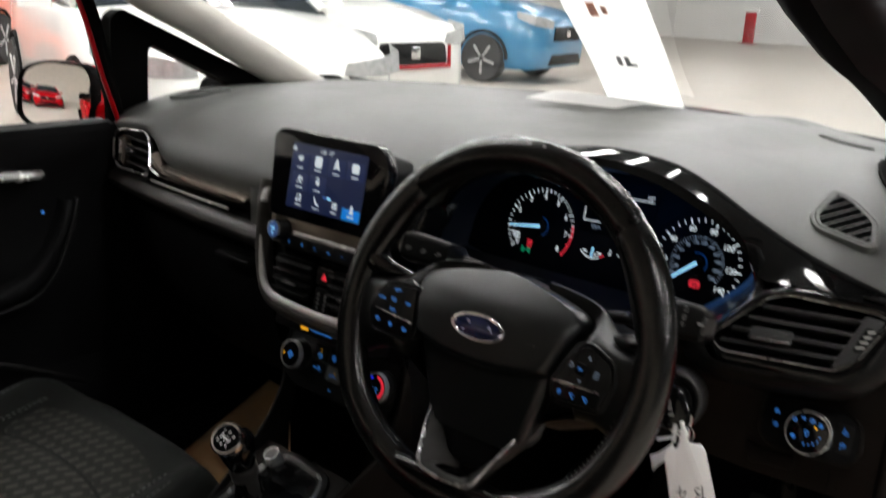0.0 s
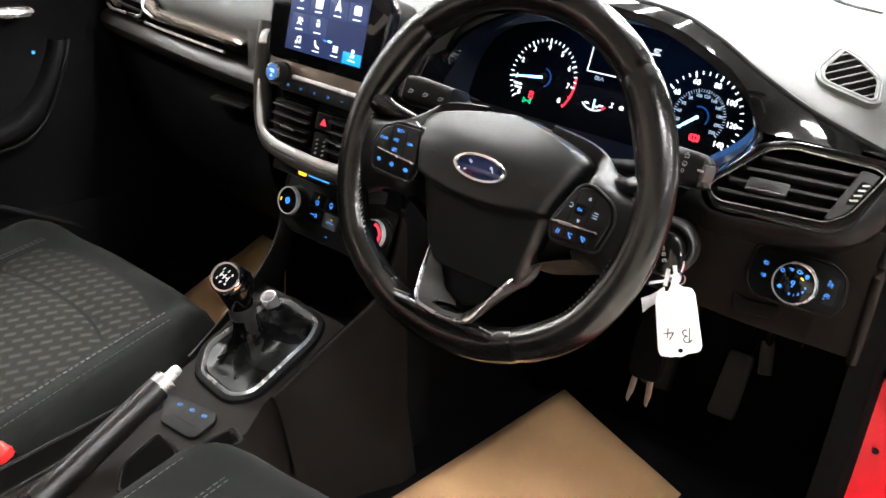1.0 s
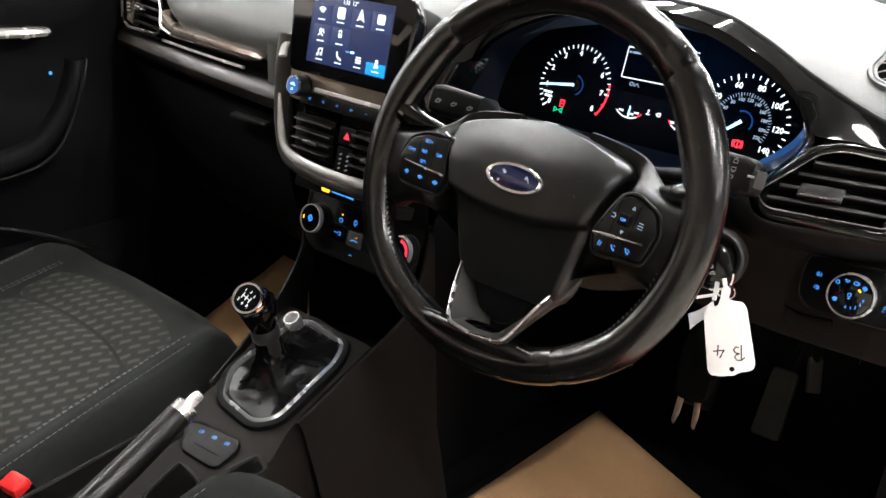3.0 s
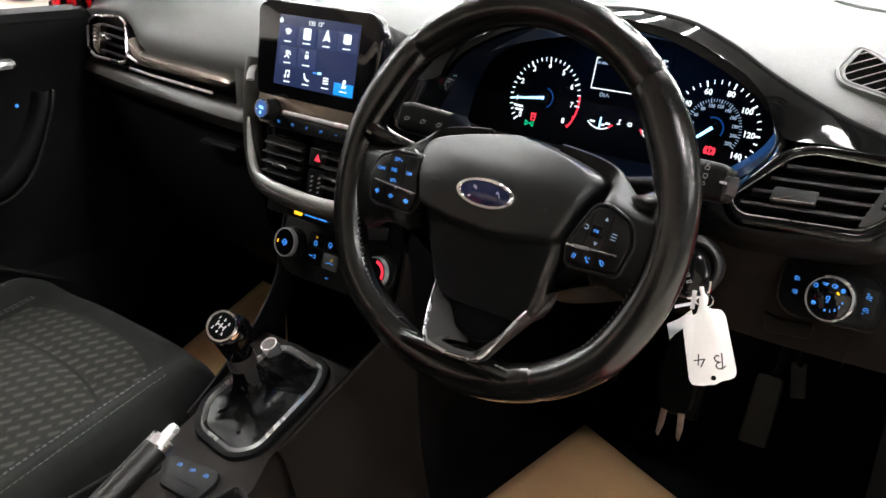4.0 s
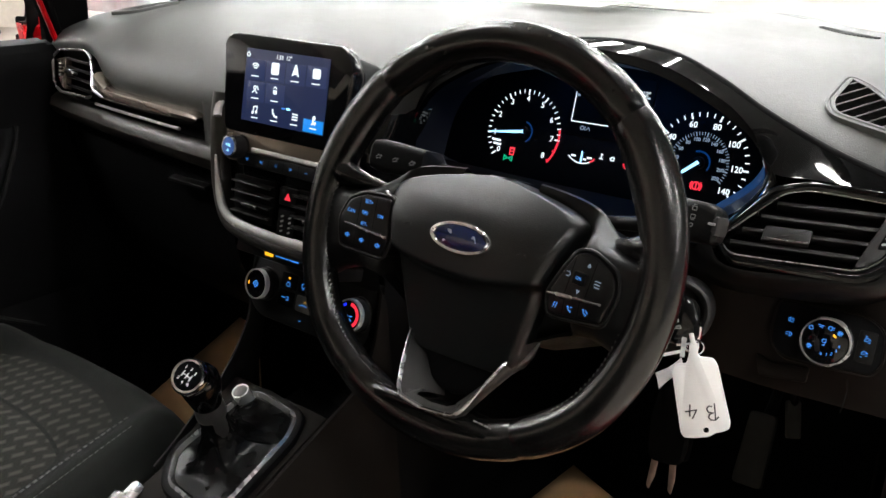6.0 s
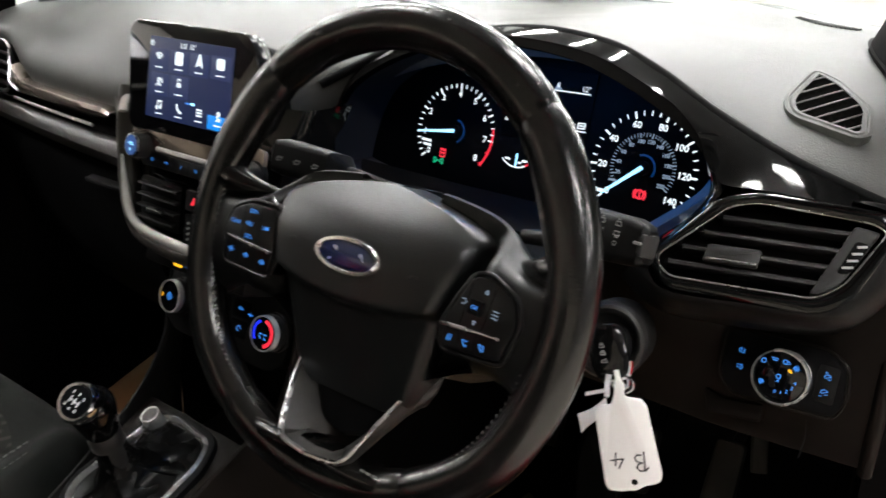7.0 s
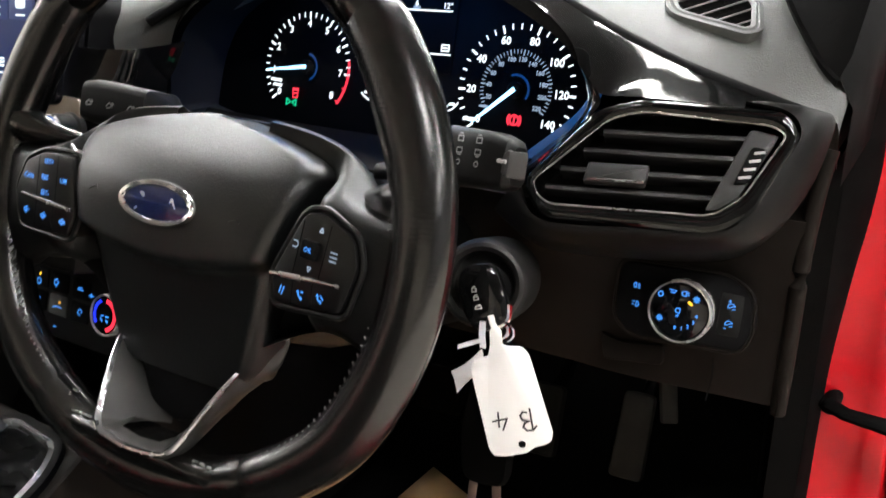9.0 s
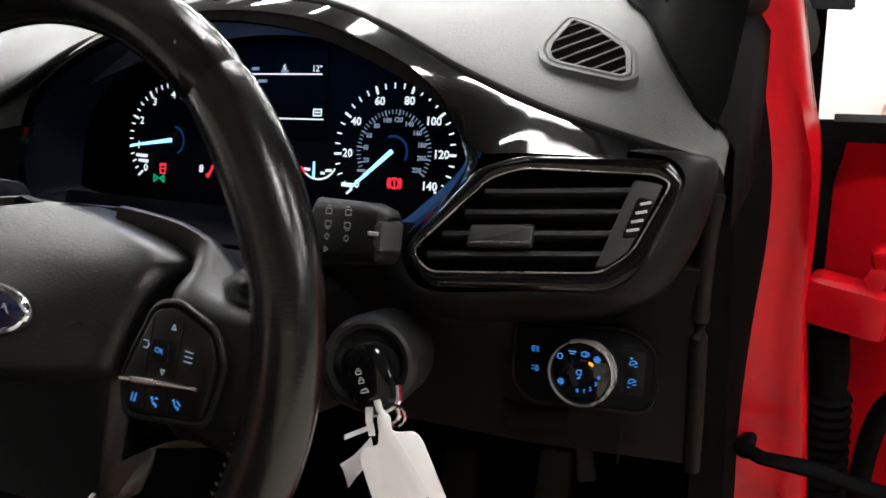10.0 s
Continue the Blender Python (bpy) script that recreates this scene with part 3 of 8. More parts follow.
rows = []
for i in range(22):
    x = -0.24 + i * 0.5595 / 21
    row = [(x, knee(x, 0.80) + 0.05, 0.80)]
    for z in (0.785, 0.765, 0.74, 0.71, 0.68, 0.66, 0.645, 0.637):
        row.append((x, knee(x, z), z))
    row += [(x, knee(x, 0.63) + 0.012, 0.632), (x, knee(x, 0.63) + 0.06, 0.64), (x, 0.55, 0.66)]
    rows.append(row)
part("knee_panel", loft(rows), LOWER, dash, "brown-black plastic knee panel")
part("panel_joint", strokes([[(0, 0), (0.002, 0.02), (-0.001, 0.045)]], 0.0007), MATT, dash, m=facing((0.270, 0.2535, 0.636), (0.1, -0.97, 0.24)))
for x, w in ((0.215, 0.045),):
    part("knee_flap", plate(rounded([(-w / 2, 0), (w / 2, 0.004), (w / 2, 0.020), (-w / 2 + 0.012, 0.016), (-w / 2 - 0.006, 0.022)], 0.004), 0, 0.004, 0.0015), LOWER, dash, m=facing((0.213, 0.2515, 0.652), (0.1, -0.97, 0.24)))
DV = facing((0.165, 0.179, 0.805), (0.241, -0.837, 0.491))
ROLL_IN = [DV @ Vector(p) for p in ((0.1239, 0.0677, -0.004), (0.1493, 0.0622, -0.003), (0.1582, 0.0479, -0.002), (0.1488, 0.0257, -0.002), (0.1352, 0.0013, -0.002), (0.1151, -0.0185, -0.002), (0.0608, -0.0208, -0.002), (0.0, -0.0198, -0.002), (-0.017, 0.004, -0.002))]
ROLL_OUT = [Vector((0.296, edge(0.296)[0] + 0.004, edge(0.296)[1] - 0.004)), Vector((0.3217, 0.2840, 0.8516)), Vector((0.3246, 0.2687, 0.8347)), Vector((0.3190, 0.2514, 0.8080)), Vector((0.3055, 0.2337, 0.7845)), Vector((0.2812, 0.2185, 0.7704)), Vector((0.2213, 0.1988, 0.7662)), Vector((0.1600, 0.1821, 0.7679))] + [DV @ Vector((-0.036, -0.012, -0.026))]
away = DV.to_3x3() @ Vector((0, 0, 1))
rings = []
for p, q in zip(smooth_path(ROLL_IN, 60), smooth_path(ROLL_OUT, 60)):
    rings.append([p - away * 0.012] + [p.lerp(q, t) + away * 0.0085 * math.sin(math.pi * (0.12 + 0.78 * t)) for t in (0, 0.1, 0.22, 0.36, 0.5, 0.64, 0.78, 0.9, 1.0)] + [q - away * 0.045])
# far darker than the pad: the shade of its underside is in the colour
part("end_roll", loft(rings), ROLLSHADE, dash, "padded roll round the vent, coloured dark for its shade", angle=75)
part("end_edge", tube(smooth_path([(0.3255, 0.2740, 0.832), (0.3225, 0.2680, 0.805), (0.3205, 0.2640, 0.765), (0.3200, 0.2640, 0.72), (0.3195, 0.2670, 0.67), (0.3185, 0.2700, 0.632)], 20), 0.0060, 12), LOWER, dash, "rounded outer edge of the knee panel")
part("end_cap", loft([[(0.300 + 0.018 * math.sin(math.radians(a)), y, 0.818 + 0.038 * math.cos(math.radians(a))) for a in (-10, 20, 50, 80, 110, 150, 180)] for y in (0.288, 0.32, 0.40, 0.60)]), MATT, dash, "rounded end of the dashboard")
part("end_panel", loft([[(0.3185 + 0.01 * (y - 0.25), y, z) for y in (0.262, 0.30, 0.40, 0.6, 0.85)] for z in (0.80, 0.72, 0.66, 0.60, 0.50, 0.24)]), KICK, dash, "dark side kick panel")

# gloss black arch over the instruments, running on above the driver's vent
ARCH_OUT = [(-0.285, 0.80), (-0.272, 0.855), (-0.245, 0.898), (-0.19, 0.929), (-0.12, 0.949), (-0.03, 0.9605), (0.05, 0.955), (0.10, 0.937), (0.15, 0.911)]
ARCH_IN = [(-0.245, 0.80), (-0.240, 0.845), (-0.222, 0.882), (-0.180, 0.911), (-0.12, 0.935), (-0.04, 0.948), (0.04, 0.9425), (0.10, 0.923), (0.149, 0.897), (0.170, 0.877), (0.174, 0.859), (0.169, 0.843), (0.156, 0.826), (0.118, 0.793)]
inn = smooth_path([(x, z, 0) for x, z in ARCH_IN], 64)
OUTER_EDGE = [(x, 0.268, z) for x, z in ARCH_OUT[:9]] + [(x, edge(x)[0] - 0.001, edge(x)[1] - 0.001) for x in (0.180, 0.207, 0.237, 0.270, 0.300, 0.322)]
INNER_EDGE = [(x, 0.228, z) for x, z in ARCH_IN[:9]] + [(0.169, 0.2265, 0.8770), (0.184, 0.2215, 0.8640), (0.2136, 0.2290, 0.8630), (0.258, 0.2405, 0.8600), (0.300, 0.2510, 0.8560), (0.317, 0.2560, 0.8465)]
rings, bevel_rings = [], []
STEPS = (0.0, 0.06, 0.15, 0.3, 0.5, 0.7, 0.85, 0.94, 1.0)
for k, (o, i) in enumerate(zip(smooth_path(OUTER_EDGE, 90), smooth_path(INNER_EDGE, 90))):
    share_ = 0.56 + 0.44 * max(0.0, min(1.0, (k - 48) / 8))
    across = lambda t: o.lerp(i, t) - Vector((0, 0.003 * math.sin(math.pi * t), 0))
    rings.append([across(t * share_) for t in STEPS] + [across(share_) + Vector((0, 0.006 + 0.004 * (share_ == 1.0), -0.003))])
    if share_ < 1.0:
        bevel_rings.append([across(share_ + (1 - share_) * t) + Vector((0, 0.0022 * (1 - t), 0)) for t in (0.0, 0.15, 0.5, 0.85, 1.0)] + [i + Vector((0, 0.010, -0.003))])
part("instrument_arch", loft(rings), PIANO, dash, "gloss black arch over the instruments, running on above the vent", angle=60)
part("arch_bevel", loft(bevel_rings), KICK, dash, "dull black inner bevel of the arch", angle=60)
FOOT_L = [(0.166, 0.2275, 0.8800), (0.1735, 0.228, 0.8600), (0.169, 0.228, 0.8430), (0.156, 0.228, 0.8260), (0.118, 0.228, 0.7930)]
FOOT_R = [(0.184, 0.2210, 0.8640), (0.187, 0.2155, 0.8570), (0.177, 0.2055, 0.8440), (0.163, 0.1915, 0.8270), (0.147, 0.1770, 0.8100)]
rings = []
for p, q in zip(smooth_path(FOOT_L, 26), smooth_path(FOOT_R, 26)):
    rings.append([p + Vector((0.0, 0.012, 0.0))] + [p.lerp(q, t) - Vector((0.0, 0.003 * math.sin(math.pi * t), -0.002 * math.sin(math.pi * t))) for t in (0, 0.2, 0.45, 0.7, 0.9, 1.0)])
part("arch_foot", loft(rings), PIANO, dash, "gloss black foot of the arch beside the vent", angle=60)
part("pad_lip", tube([(x, edge(x)[0] + 0.001, edge(x)[1] - 0.0035) for x in [-0.262 + 0.57 * k / 60 for k in range(61)]], 0.0052, 10), MATT, dash, "dark rolled lip of the top pad")
# matt tunnel from the arch to the instruments
lower = [(0.118, 0.793), (0.09, 0.785), (-0.03, 0.778), (-0.16, 0.785), (-0.235, 0.795), (-0.245, 0.80)]
loop = [(p.x, p.y) for p in inn] + [(p.x, p.y) for p in smooth_path([(x, z, 0) for x, z in lower], 26)][1:-1]
mid = (-0.035, 0.85)
rings = []
for s, y in ((1.0, 0.231), (0.985, 0.245), (0.955, 0.275), (0.93, 0.300)):
    rings.append([(mid[0] + (x - mid[0]) * s, y + (0.02 * (z - 0.85) / 0.1 if y > 0.27 else 0), mid[1] + (z - mid[1]) * s) for x, z in loop])
part("instrument_tunnel", loft(rings, True), HOOD, dash, "matt black instrument hood")

# added hidden strip: stands in for the dials' blue glow on the hood
part("hood_fill_strip", loft([[(mid[0] + (p.x - mid[0]) * s, y, mid[1] + (p.y - mid[1]) * s) for s, y in ((0.988, 0.235), (0.980, 0.244))] for p in inn if -0.12 < p.x < 0.09 and p.y > 0.90]), HOODFILL, dash, "added hidden blue strip that tints the hood")

# side demister vents and windscreen slot, and a row of speaker slits
def demister(sign):
    x0 = lambda v: v if sign > 0 else 2 * CX - v
    y, z = 0.345, dash_z(x0(0.226), 0.345) + 0.0024
    t = thing("demister_vent", "small grey slatted side window demister vent set in the dashboard", "air vent", None, "demister vents")
    o = Vector((x0(0.226), y, z))
    e1 = Vector((x0(0.256), y, dash_z(x0(0.256), y))) - Vector((x0(0.196), y, dash_z(x0(0.196), y)))
    e2 = Vector((o.x, y + 0.03, dash_z(o.x, y + 0.03))) - Vector((o.x, y - 0.03, dash_z(o.x, y - 0.03)))
    if e1.x < 0:
        e1 = -e1
    e1.normalize()
    n = e1.cross(e2).normalized()
    if n.z < 0:
        n = -n
    e2 = n.cross(e1)
    t.matrix_basis = Matrix(((e1.x, e2.x, n.x, o.x), (e1.y, e2.y, n.y, o.y), (e1.z, e2.z, n.z, o.z), (0, 0, 0, 1)))
    s = sign
    shape = [(s * -0.036, 0.047), (s * -0.035, -0.018), (s * -0.022, -0.043), (s * 0.034, -0.044), (s * 0.040, -0.033), (s * 0.027, 0.010), (s * -0.010, 0.040)]
    if s < 0:
        shape = shape[::-1]
    outer = rounded(shape, 0.012, 5)
    inner = inset(outer, 0.0075)
    rim = loft([[(px, py, -0.006) for px, py in inset(outer, -0.002)], [(px, py, 0.0014) for px, py in inset(outer, -0.002)], [(px, py, 0.0020) for px, py in inset(outer, 0.0008)], [(px, py, 0.0008) for px, py in inset(outer, 0.0022)], [(px, py, 0.0024) for px, py in inset(outer, 0.0036)], [(px, py, 0.0022) for px, py in inset(outer, 0.0066)], [(px, py, -0.012) for px, py in inner]], True)
    part("frame", rim, PAD, t)
    part("recess", plate(inset(outer, 0.005), -0.0010, 0.0012, 0.0002), KICK, t)
    c, q = math.cos(radians(66)), math.sin(radians(66)) * sign
    turned = [(px * c + py * q, py * c - px * q) for px, py in inner]
    for k in range(-5, 6):
        w = k * 0.0122
        xs = [ax + (bx - ax) * (w - ay) / (by - ay) for (ax, ay), (bx, by) in zip(turned, turned[1:] + turned[:1]) if (ay - w) * (by - w) < 0]
        if len(xs) > 1 and max(xs) - min(xs) > 0.006:
            ends = [(x * c - w * q, x * q + w * c) for x in (min(xs) - 0.001, max(xs) + 0.001)]
            part("slat", tube([(px, py, 0.0014) for px, py in ends], 0.0008, 6), PAD, t)
    return t


demister(1)
demister(-1)
slit = [(x, base_y(x) - 0.075 - 0.05 * ((x - CX) / 0.7) ** 2) for x in [-0.93 + 0.0505 * k for k in range(20)]]
part("windscreen_slot", loft([[(x, y + d, dash_z(x, y + d) + 0.0015) for d in (-0.006, 0.006)] for x, y in slit if x < 0.06]), MATT, dash, "dark demister slot along the windscreen")
bm = bmesh.new()
for k in range(16):
    x = 0.075 + 0.0052 * k
    h = 0.016 * math.sin(math.pi * (k + 1.5) / 18)
    tube([(x - 0.006, 0.735 - 0.35 * (x - 0.07) - h, dash_z(x, 0.73) + 0.0012), (x, 0.735 - 0.35 * (x - 0.07), dash_z(x, 0.73) + 0.002), (x - 0.006, 0.735 - 0.35 * (x - 0.07) + h, dash_z(x, 0.73) + 0.0012)], 0.0011, 5, bm=bm)
part("speaker_ribs", bm, PAD, dash)


# ---- steering wheel ----
wheel = thing("steering_wheel", "worn black leather steering wheel with silver lower spoke and button pads", "steering wheel", pose(-0.004, 0, 0.81, 71.6, 0, 0))


def rim_point(a, r=0.1775):
    x, y = r * math.cos(radians(a)) - 0.0048, (r + 0.0012) * math.sin(radians(a)) + 0.0035
    if y < -0.10:
        y = -0.10 + (y + 0.10) * 0.835
    return Vector((x, y, -0.0225))


def rim_arc(a0, a1, grow=0.0, n=40):
    rings = []
    for k in range(n + 1):
        a = a0 + (a1 - a0) * k / n
        p = rim_point(a)
        rad = Vector((p.x, p.y, 0)).normalized()
        # thumb rests at ten and two
        bulge = 0.0022 * (math.exp(-((a - 28) / 14) ** 2) + math.exp(-((a - 152) / 14) ** 2))
        # the skin sinks towards the seams
        e = min(k, n - k)
        dip = 0.0012 if e == 0 else 0.0003 if e == 1 else 0.0
        ra, rz = 0.0183 + bulge + grow - dip, 0.0158 + grow - dip
        rings.append([p + rad * ra * math.cos(t) - rad * bulge + Vector((0, 0, rz * math.sin(t))) for t in [j * math.tau / 20 for j in range(20)]])
    return loft(rings, True, True)


part("rim_top", rim_arc(45.8, 133.8, 0, 48), LEATHER, wheel, "smooth leather top of the rim")
part("rim_flank", rim_arc(133.8, 236.0, 0, 54), PERF, wheel, "perforated leather flank of the rim")
part("rim_flank", rim_arc(-60.0, 45.8, 0, 54), PERF, wheel, "perforated leather flank of the rim")
part("rim_bottom", rim_arc(236.0, 300.0, 0, 36), LEATHER, wheel, "smooth leather bottom of the rim")


def rim_stitches(a0, a1):
    bm = bmesh.new()
    a, k = a0, 0
    while a < a1:
        p = rim_point(a, 0.1775 - 0.0168)
        q = rim_point(a + 1.3, 0.1775 - 0.0168)
        for z, dz in ((0.0046, 0.004), (0.0046, -0.004)):
            tube([p + Vector((0, 0, z)), q + Vector((0, 0, z + dz))], 0.00065, 4, bm=bm)
        a += 1.9
        k += 1
    return bm


part("stitching", rim_stitches(138, 232), DARKSTITCH, wheel, "dark cross stitching inside the rim")
part("stitching", rim_stitches(-56, 40), DARKSTITCH, wheel, "dark cross stitching inside the rim")

# airbag cover: a dome that falls away to its upper edge, creased below the badge
HUB_Y = [-0.100, -0.096, -0.088, -0.072, -0.050, -0.014, 0.010, 0.026, 0.036, 0.0430, 0.0490, 0.0550, 0.0605, 0.0645, 0.066]
HUB_W = [0.040, 0.052, 0.0585, 0.0635, 0.0700, 0.0800, 0.0885, 0.0945, 0.0970, 0.0955, 0.0870, 0.0680, 0.0440, 0.0200, 0.008]


def hub_height(x, y):
    t = max(0.0, (y - 0.004) / 0.062)
    line = -0.0225 + 0.0110 * (x / 0.08) ** 2
    below = max(0.0, line - y)
    crease = 0.0110 / (1 + math.exp(-(line - 0.003 - y) / 0.0012))
    return 0.0015 - 0.034 * t ** 2.1 - 0.007 * abs(x / 0.09) ** 3 - crease - 0.26 * below


rows = []
for k in range(101):
    y = -0.100 + 0.166 * (1 - (1 - k / 100) ** 1.0)
    w = curve(y, HUB_Y, HUB_W)
    row = []
    for j in range(-26, 27):
        u = j / 26
        roll_ = -0.0075 * max(0.0, (abs(u) - 0.88) / 0.12) ** 2.2
        x = w * math.copysign(abs(u) ** 0.9, u)
        row.append((x, y, hub_height(x, y) + roll_))
    row.insert(0, (row[0][0] + 0.001, y, row[0][2] - 0.024))
    row.append((row[-1][0] - 0.001, y, row[-1][2] - 0.024))
    rows.append(row)
rows.insert(0, [(x * 0.97, y + 0.001, z - 0.016) for x, y, z in rows[0]])
rows.append([(x, y + 0.0012, z - 0.004) for x, y, z in rows[-1]])
rows.append([(x, y - 0.001, z - 0.022) for x, y, z in rows[-1]])
cover = part("airbag_cover", loft(rows), AIRBAG, wheel, "domed charcoal airbag cover", angle=70)
badge = part("badge", loft([[(x, y, z + hub_height(0, y)) for x, y in disc(a, 48, 0, 0.009, b)] for a, b, z in ((0.0318, 0.0142, -0.004), (0.0318, 0.0142, 0.0012), (0.0306, 0.0130, 0.0030), (0.0280, 0.0108, 0.0026), (0.0270, 0.0100, 0.0016))], True), CHROME, wheel, "chrome oval badge ring")
part("badge_face", loft([[(x, y, z + hub_height(0, y)) for x, y in disc(a, 48, 0, 0.009, b)] for a, b, z in ((0.0274, 0.0103, 0.0014), (0.015, 0.0055, 0.0024), (0.001, 0.0004, 0.0026))], True, True), BLUEBADGE, badge, "blue oval badge face")
device = smooth_path([(-0.016, 0.0035, 0), (-0.0125, 0.0065, 0), (-0.0095, 0.0125, 0), (-0.0125, 0.0135, 0), (-0.0075, 0.0095, 0), (-0.0045, 0.0065, 0), (-0.0018, 0.0095, 0), (0.0012, 0.0070, 0), (0.0040, 0.0100, 0), (0.0062, 0.0070, 0), (0.0090, 0.0100, 0), (0.0118, 0.0078, 0), (0.0140, 0.0130, 0), (0.0168, 0.0082, 0)], 46)
part("badge_device", strokes([[(p.x, p.y) for p in device]], 0.0007, 0.0036), BRIGHT, badge, "plain silver device")
for x, y in ((-0.060, 0.0095), (0.060, 0.0085)):
    z = hub_height(x, y) + 0.0004
    part("cover_mark", tube([(x - 0.004, y - 0.0014, z - 0.0004), (x - 0.001, y + 0.0004, z), (x + 0.003, y + 0.0012, z), (x + 0.0044, y - 0.0006, z - 0.0003)], 0.0005, 5), AIRBAG, wheel)

# side spokes: a shoulder that slopes back to the column, a flat that carries the button pad
TOP_X = [0.0, 0.030, 0.055, 0.085, 0.102, 0.112, 0.122, 0.136, 0.165]
TOP_Y = [0.0695, 0.0690, 0.0672, 0.0625, 0.0560, 0.0470, 0.0385, 0.0345, 0.0360]
FLAT_X, FLAT_Y = [0.0, 0.055, 0.090, 0.118, 0.142, 0.165], [0.044, 0.036, 0.031, 0.0265, 0.0200, 0.0180]
LOW_X, LOW_Y = [0.0, 0.055, 0.075, 0.100, 0.125, 0.150, 0.166], [-0.080, -0.072, -0.062, -0.050, -0.046, -0.054, -0.066]
for s in (-1, 1):
    rings = []
    for t in range(25):
        x = 0.040 + 0.127 * t / 24
        top, flat_y, low = curve(x, TOP_X, TOP_Y), curve(x, FLAT_X, FLAT_Y), curve(x, LOW_X, LOW_Y)
        sink = 0.030 * max(0.0, min(1.0, (0.111 - x) / 0.011)) ** 1.4
        rise = max(0.0, min(1.0, (x - 0.135) / 0.03))
        zf = -0.0105 - sink - 0.004 * rise
        zt = -0.043 + 0.014 * rise
        mid_y = flat_y + (top - flat_y) * 0.42
        ring = [(top - 0.004, zt - 0.014), (top, zt - 0.004), (top - 0.0012, zt), (mid_y + (top - mid_y) * 0.5, zt + 0.35 * (zf - zt)), (mid_y, zt + 0.62 * (zf - zt)), (flat_y + 0.003, zt + 0.92 * (zf - zt)), (flat_y - 0.002, zf), (0.0, zf), (-0.026, zf), (low + 0.010, zf - 0.004), (low + 0.002, zf - 0.012), (low, -0.034), (low + 0.004, -0.046)]
        rings.append([(s * x, y, z) for y, z in ring])
    spoke = part("spoke", loft(rings), SPOKE, wheel, "charcoal side spoke", angle=60)
    part("rim_flange", tube([(s * 0.121, 0.0335, -0.0405), (s * 0.128, 0.0335, -0.0365), (s * 0.140, 0.0345, -0.0290), (s * 0.152, 0.0365, -0.0235), (s * 0.166, 0.040, -0.0225)], [0.0040, 0.0062, 0.0085, 0.0112, 0.0142], 16), LEATHER, wheel, "leather sleeve where the spoke meets the rim")
    if s > 0:
        pad = [(0.1065, 0.0215), (0.1185, 0.0235), (0.1405, 0.0130), (0.1455, -0.002), (0.1385, -0.0285), (0.0920, -0.0310), (0.0885, -0.0150), (0.0970, 0.003)]
    else:
        pad = [(0.0870, 0.0255), (0.1180, 0.0250), (0.1360, 0.0175), (0.1445, -0.002), (0.1370, -0.0265), (0.0870, -0.0280), (0.0815, -0.012), (0.0850, 0.006)]
    pad = [(s * x, y) for x, y in pad]
    if s > 0:
        pad = pad[::-1]
    pts = rounded(pad, 0.0045, 4)
    part("button_pad", plate(pts, -0.040, -0.0050, 0.002), BUTTON, spoke, "satin black button pad")
    part("pad_surround", tube([(x, y, -0.0085) for x, y in inset(pts, -0.0022)], 0.0019, 8, closed=True), SPOKE, spoke, "raised lip round the buttons")
    strip = ((0.0890, -0.0150), (0.105, -0.0143), (0.121, -0.0138), (0.1360, -0.0135)) if s > 0 else ((0.0830, -0.0095), (0.100, -0.0085), (0.118, -0.0070), (0.1355, -0.0052))
    part("divider_strip", tube([(s * x, y, -0.0040) for x, y in strip], [0.0015, 0.0016, 0.0014, 0.0009], 8, flat=0.8), SATIN, spoke, "thin silver divider strip")
    seams = [[(0.107, 0.017), (0.1035, -0.0125)], [(0.1255, 0.017), (0.1215, -0.0120)], [(0.1045, -0.0165), (0.1050, -0.0295)], [(0.1180, -0.0160), (0.1185, -0.0290)]] if s > 0 else [[(0.1030, 0.0240), (0.1020, -0.0070)], [(0.1220, 0.0225), (0.1215, -0.0050)], [(0.1030, -0.0100), (0.1025, -0.0265)], [(0.1210, -0.0085), (0.1205, -0.0255)]]
    part("button_gap", strokes([[(s * x, y) for x, y in ln] for ln in seams], 0.00035, -0.0049), MATT, spoke)
    flat = lambda x, y: at(x, y, -0.0046, -2 if s < 0 else -6)
    if s < 0:
        part("bright_corner", tube([(-0.0830, 0.0270, -0.0105), (-0.0905, 0.0290, -0.0075), (-0.0990, 0.0320, -0.0110)], 0.0016, 6, flat=0.6), SATIN, spoke)
        for body, x, y in (("SET+", -0.1115, 0.0185), ("CAN", -0.1310, 0.0068), ("RES", -0.1143, 0.0079), ("LIM", -0.0952, 0.0080), ("SET-", -0.1127, -0.0025)):
            words("button_legend", body, 0.0046, BLUE_LIT, spoke, flat(x, y), 0.00005)
        marks = [[[(-0.003, -0.001), (-0.001, -0.001), (0.001, -0.003), (0.001, 0.003), (-0.001, 0.001), (-0.003, 0.001), (-0.003, -0.001)], [(0.002, 0), (0.0042, 0)]],
                 [[(-0.003, -0.001), (-0.001, -0.001), (0.001, -0.003), (0.001, 0.003), (-0.001, 0.001), (-0.003, 0.001), (-0.003, -0.001)], [(0.002, 0), (0.0042, 0)], [(0.0031, -0.0011), (0.0031, 0.0011)]],
                 [[(-0.003, -0.001), (-0.001, -0.001), (0.001, -0.003), (0.001, 0.003), (-0.001, 0.001), (-0.003, 0.001), (-0.003, -0.001)], [(0.002, -0.0015), (0.0045, 0.0015)], [(0.002, 0.0015), (0.0045, -0.0015)]]]
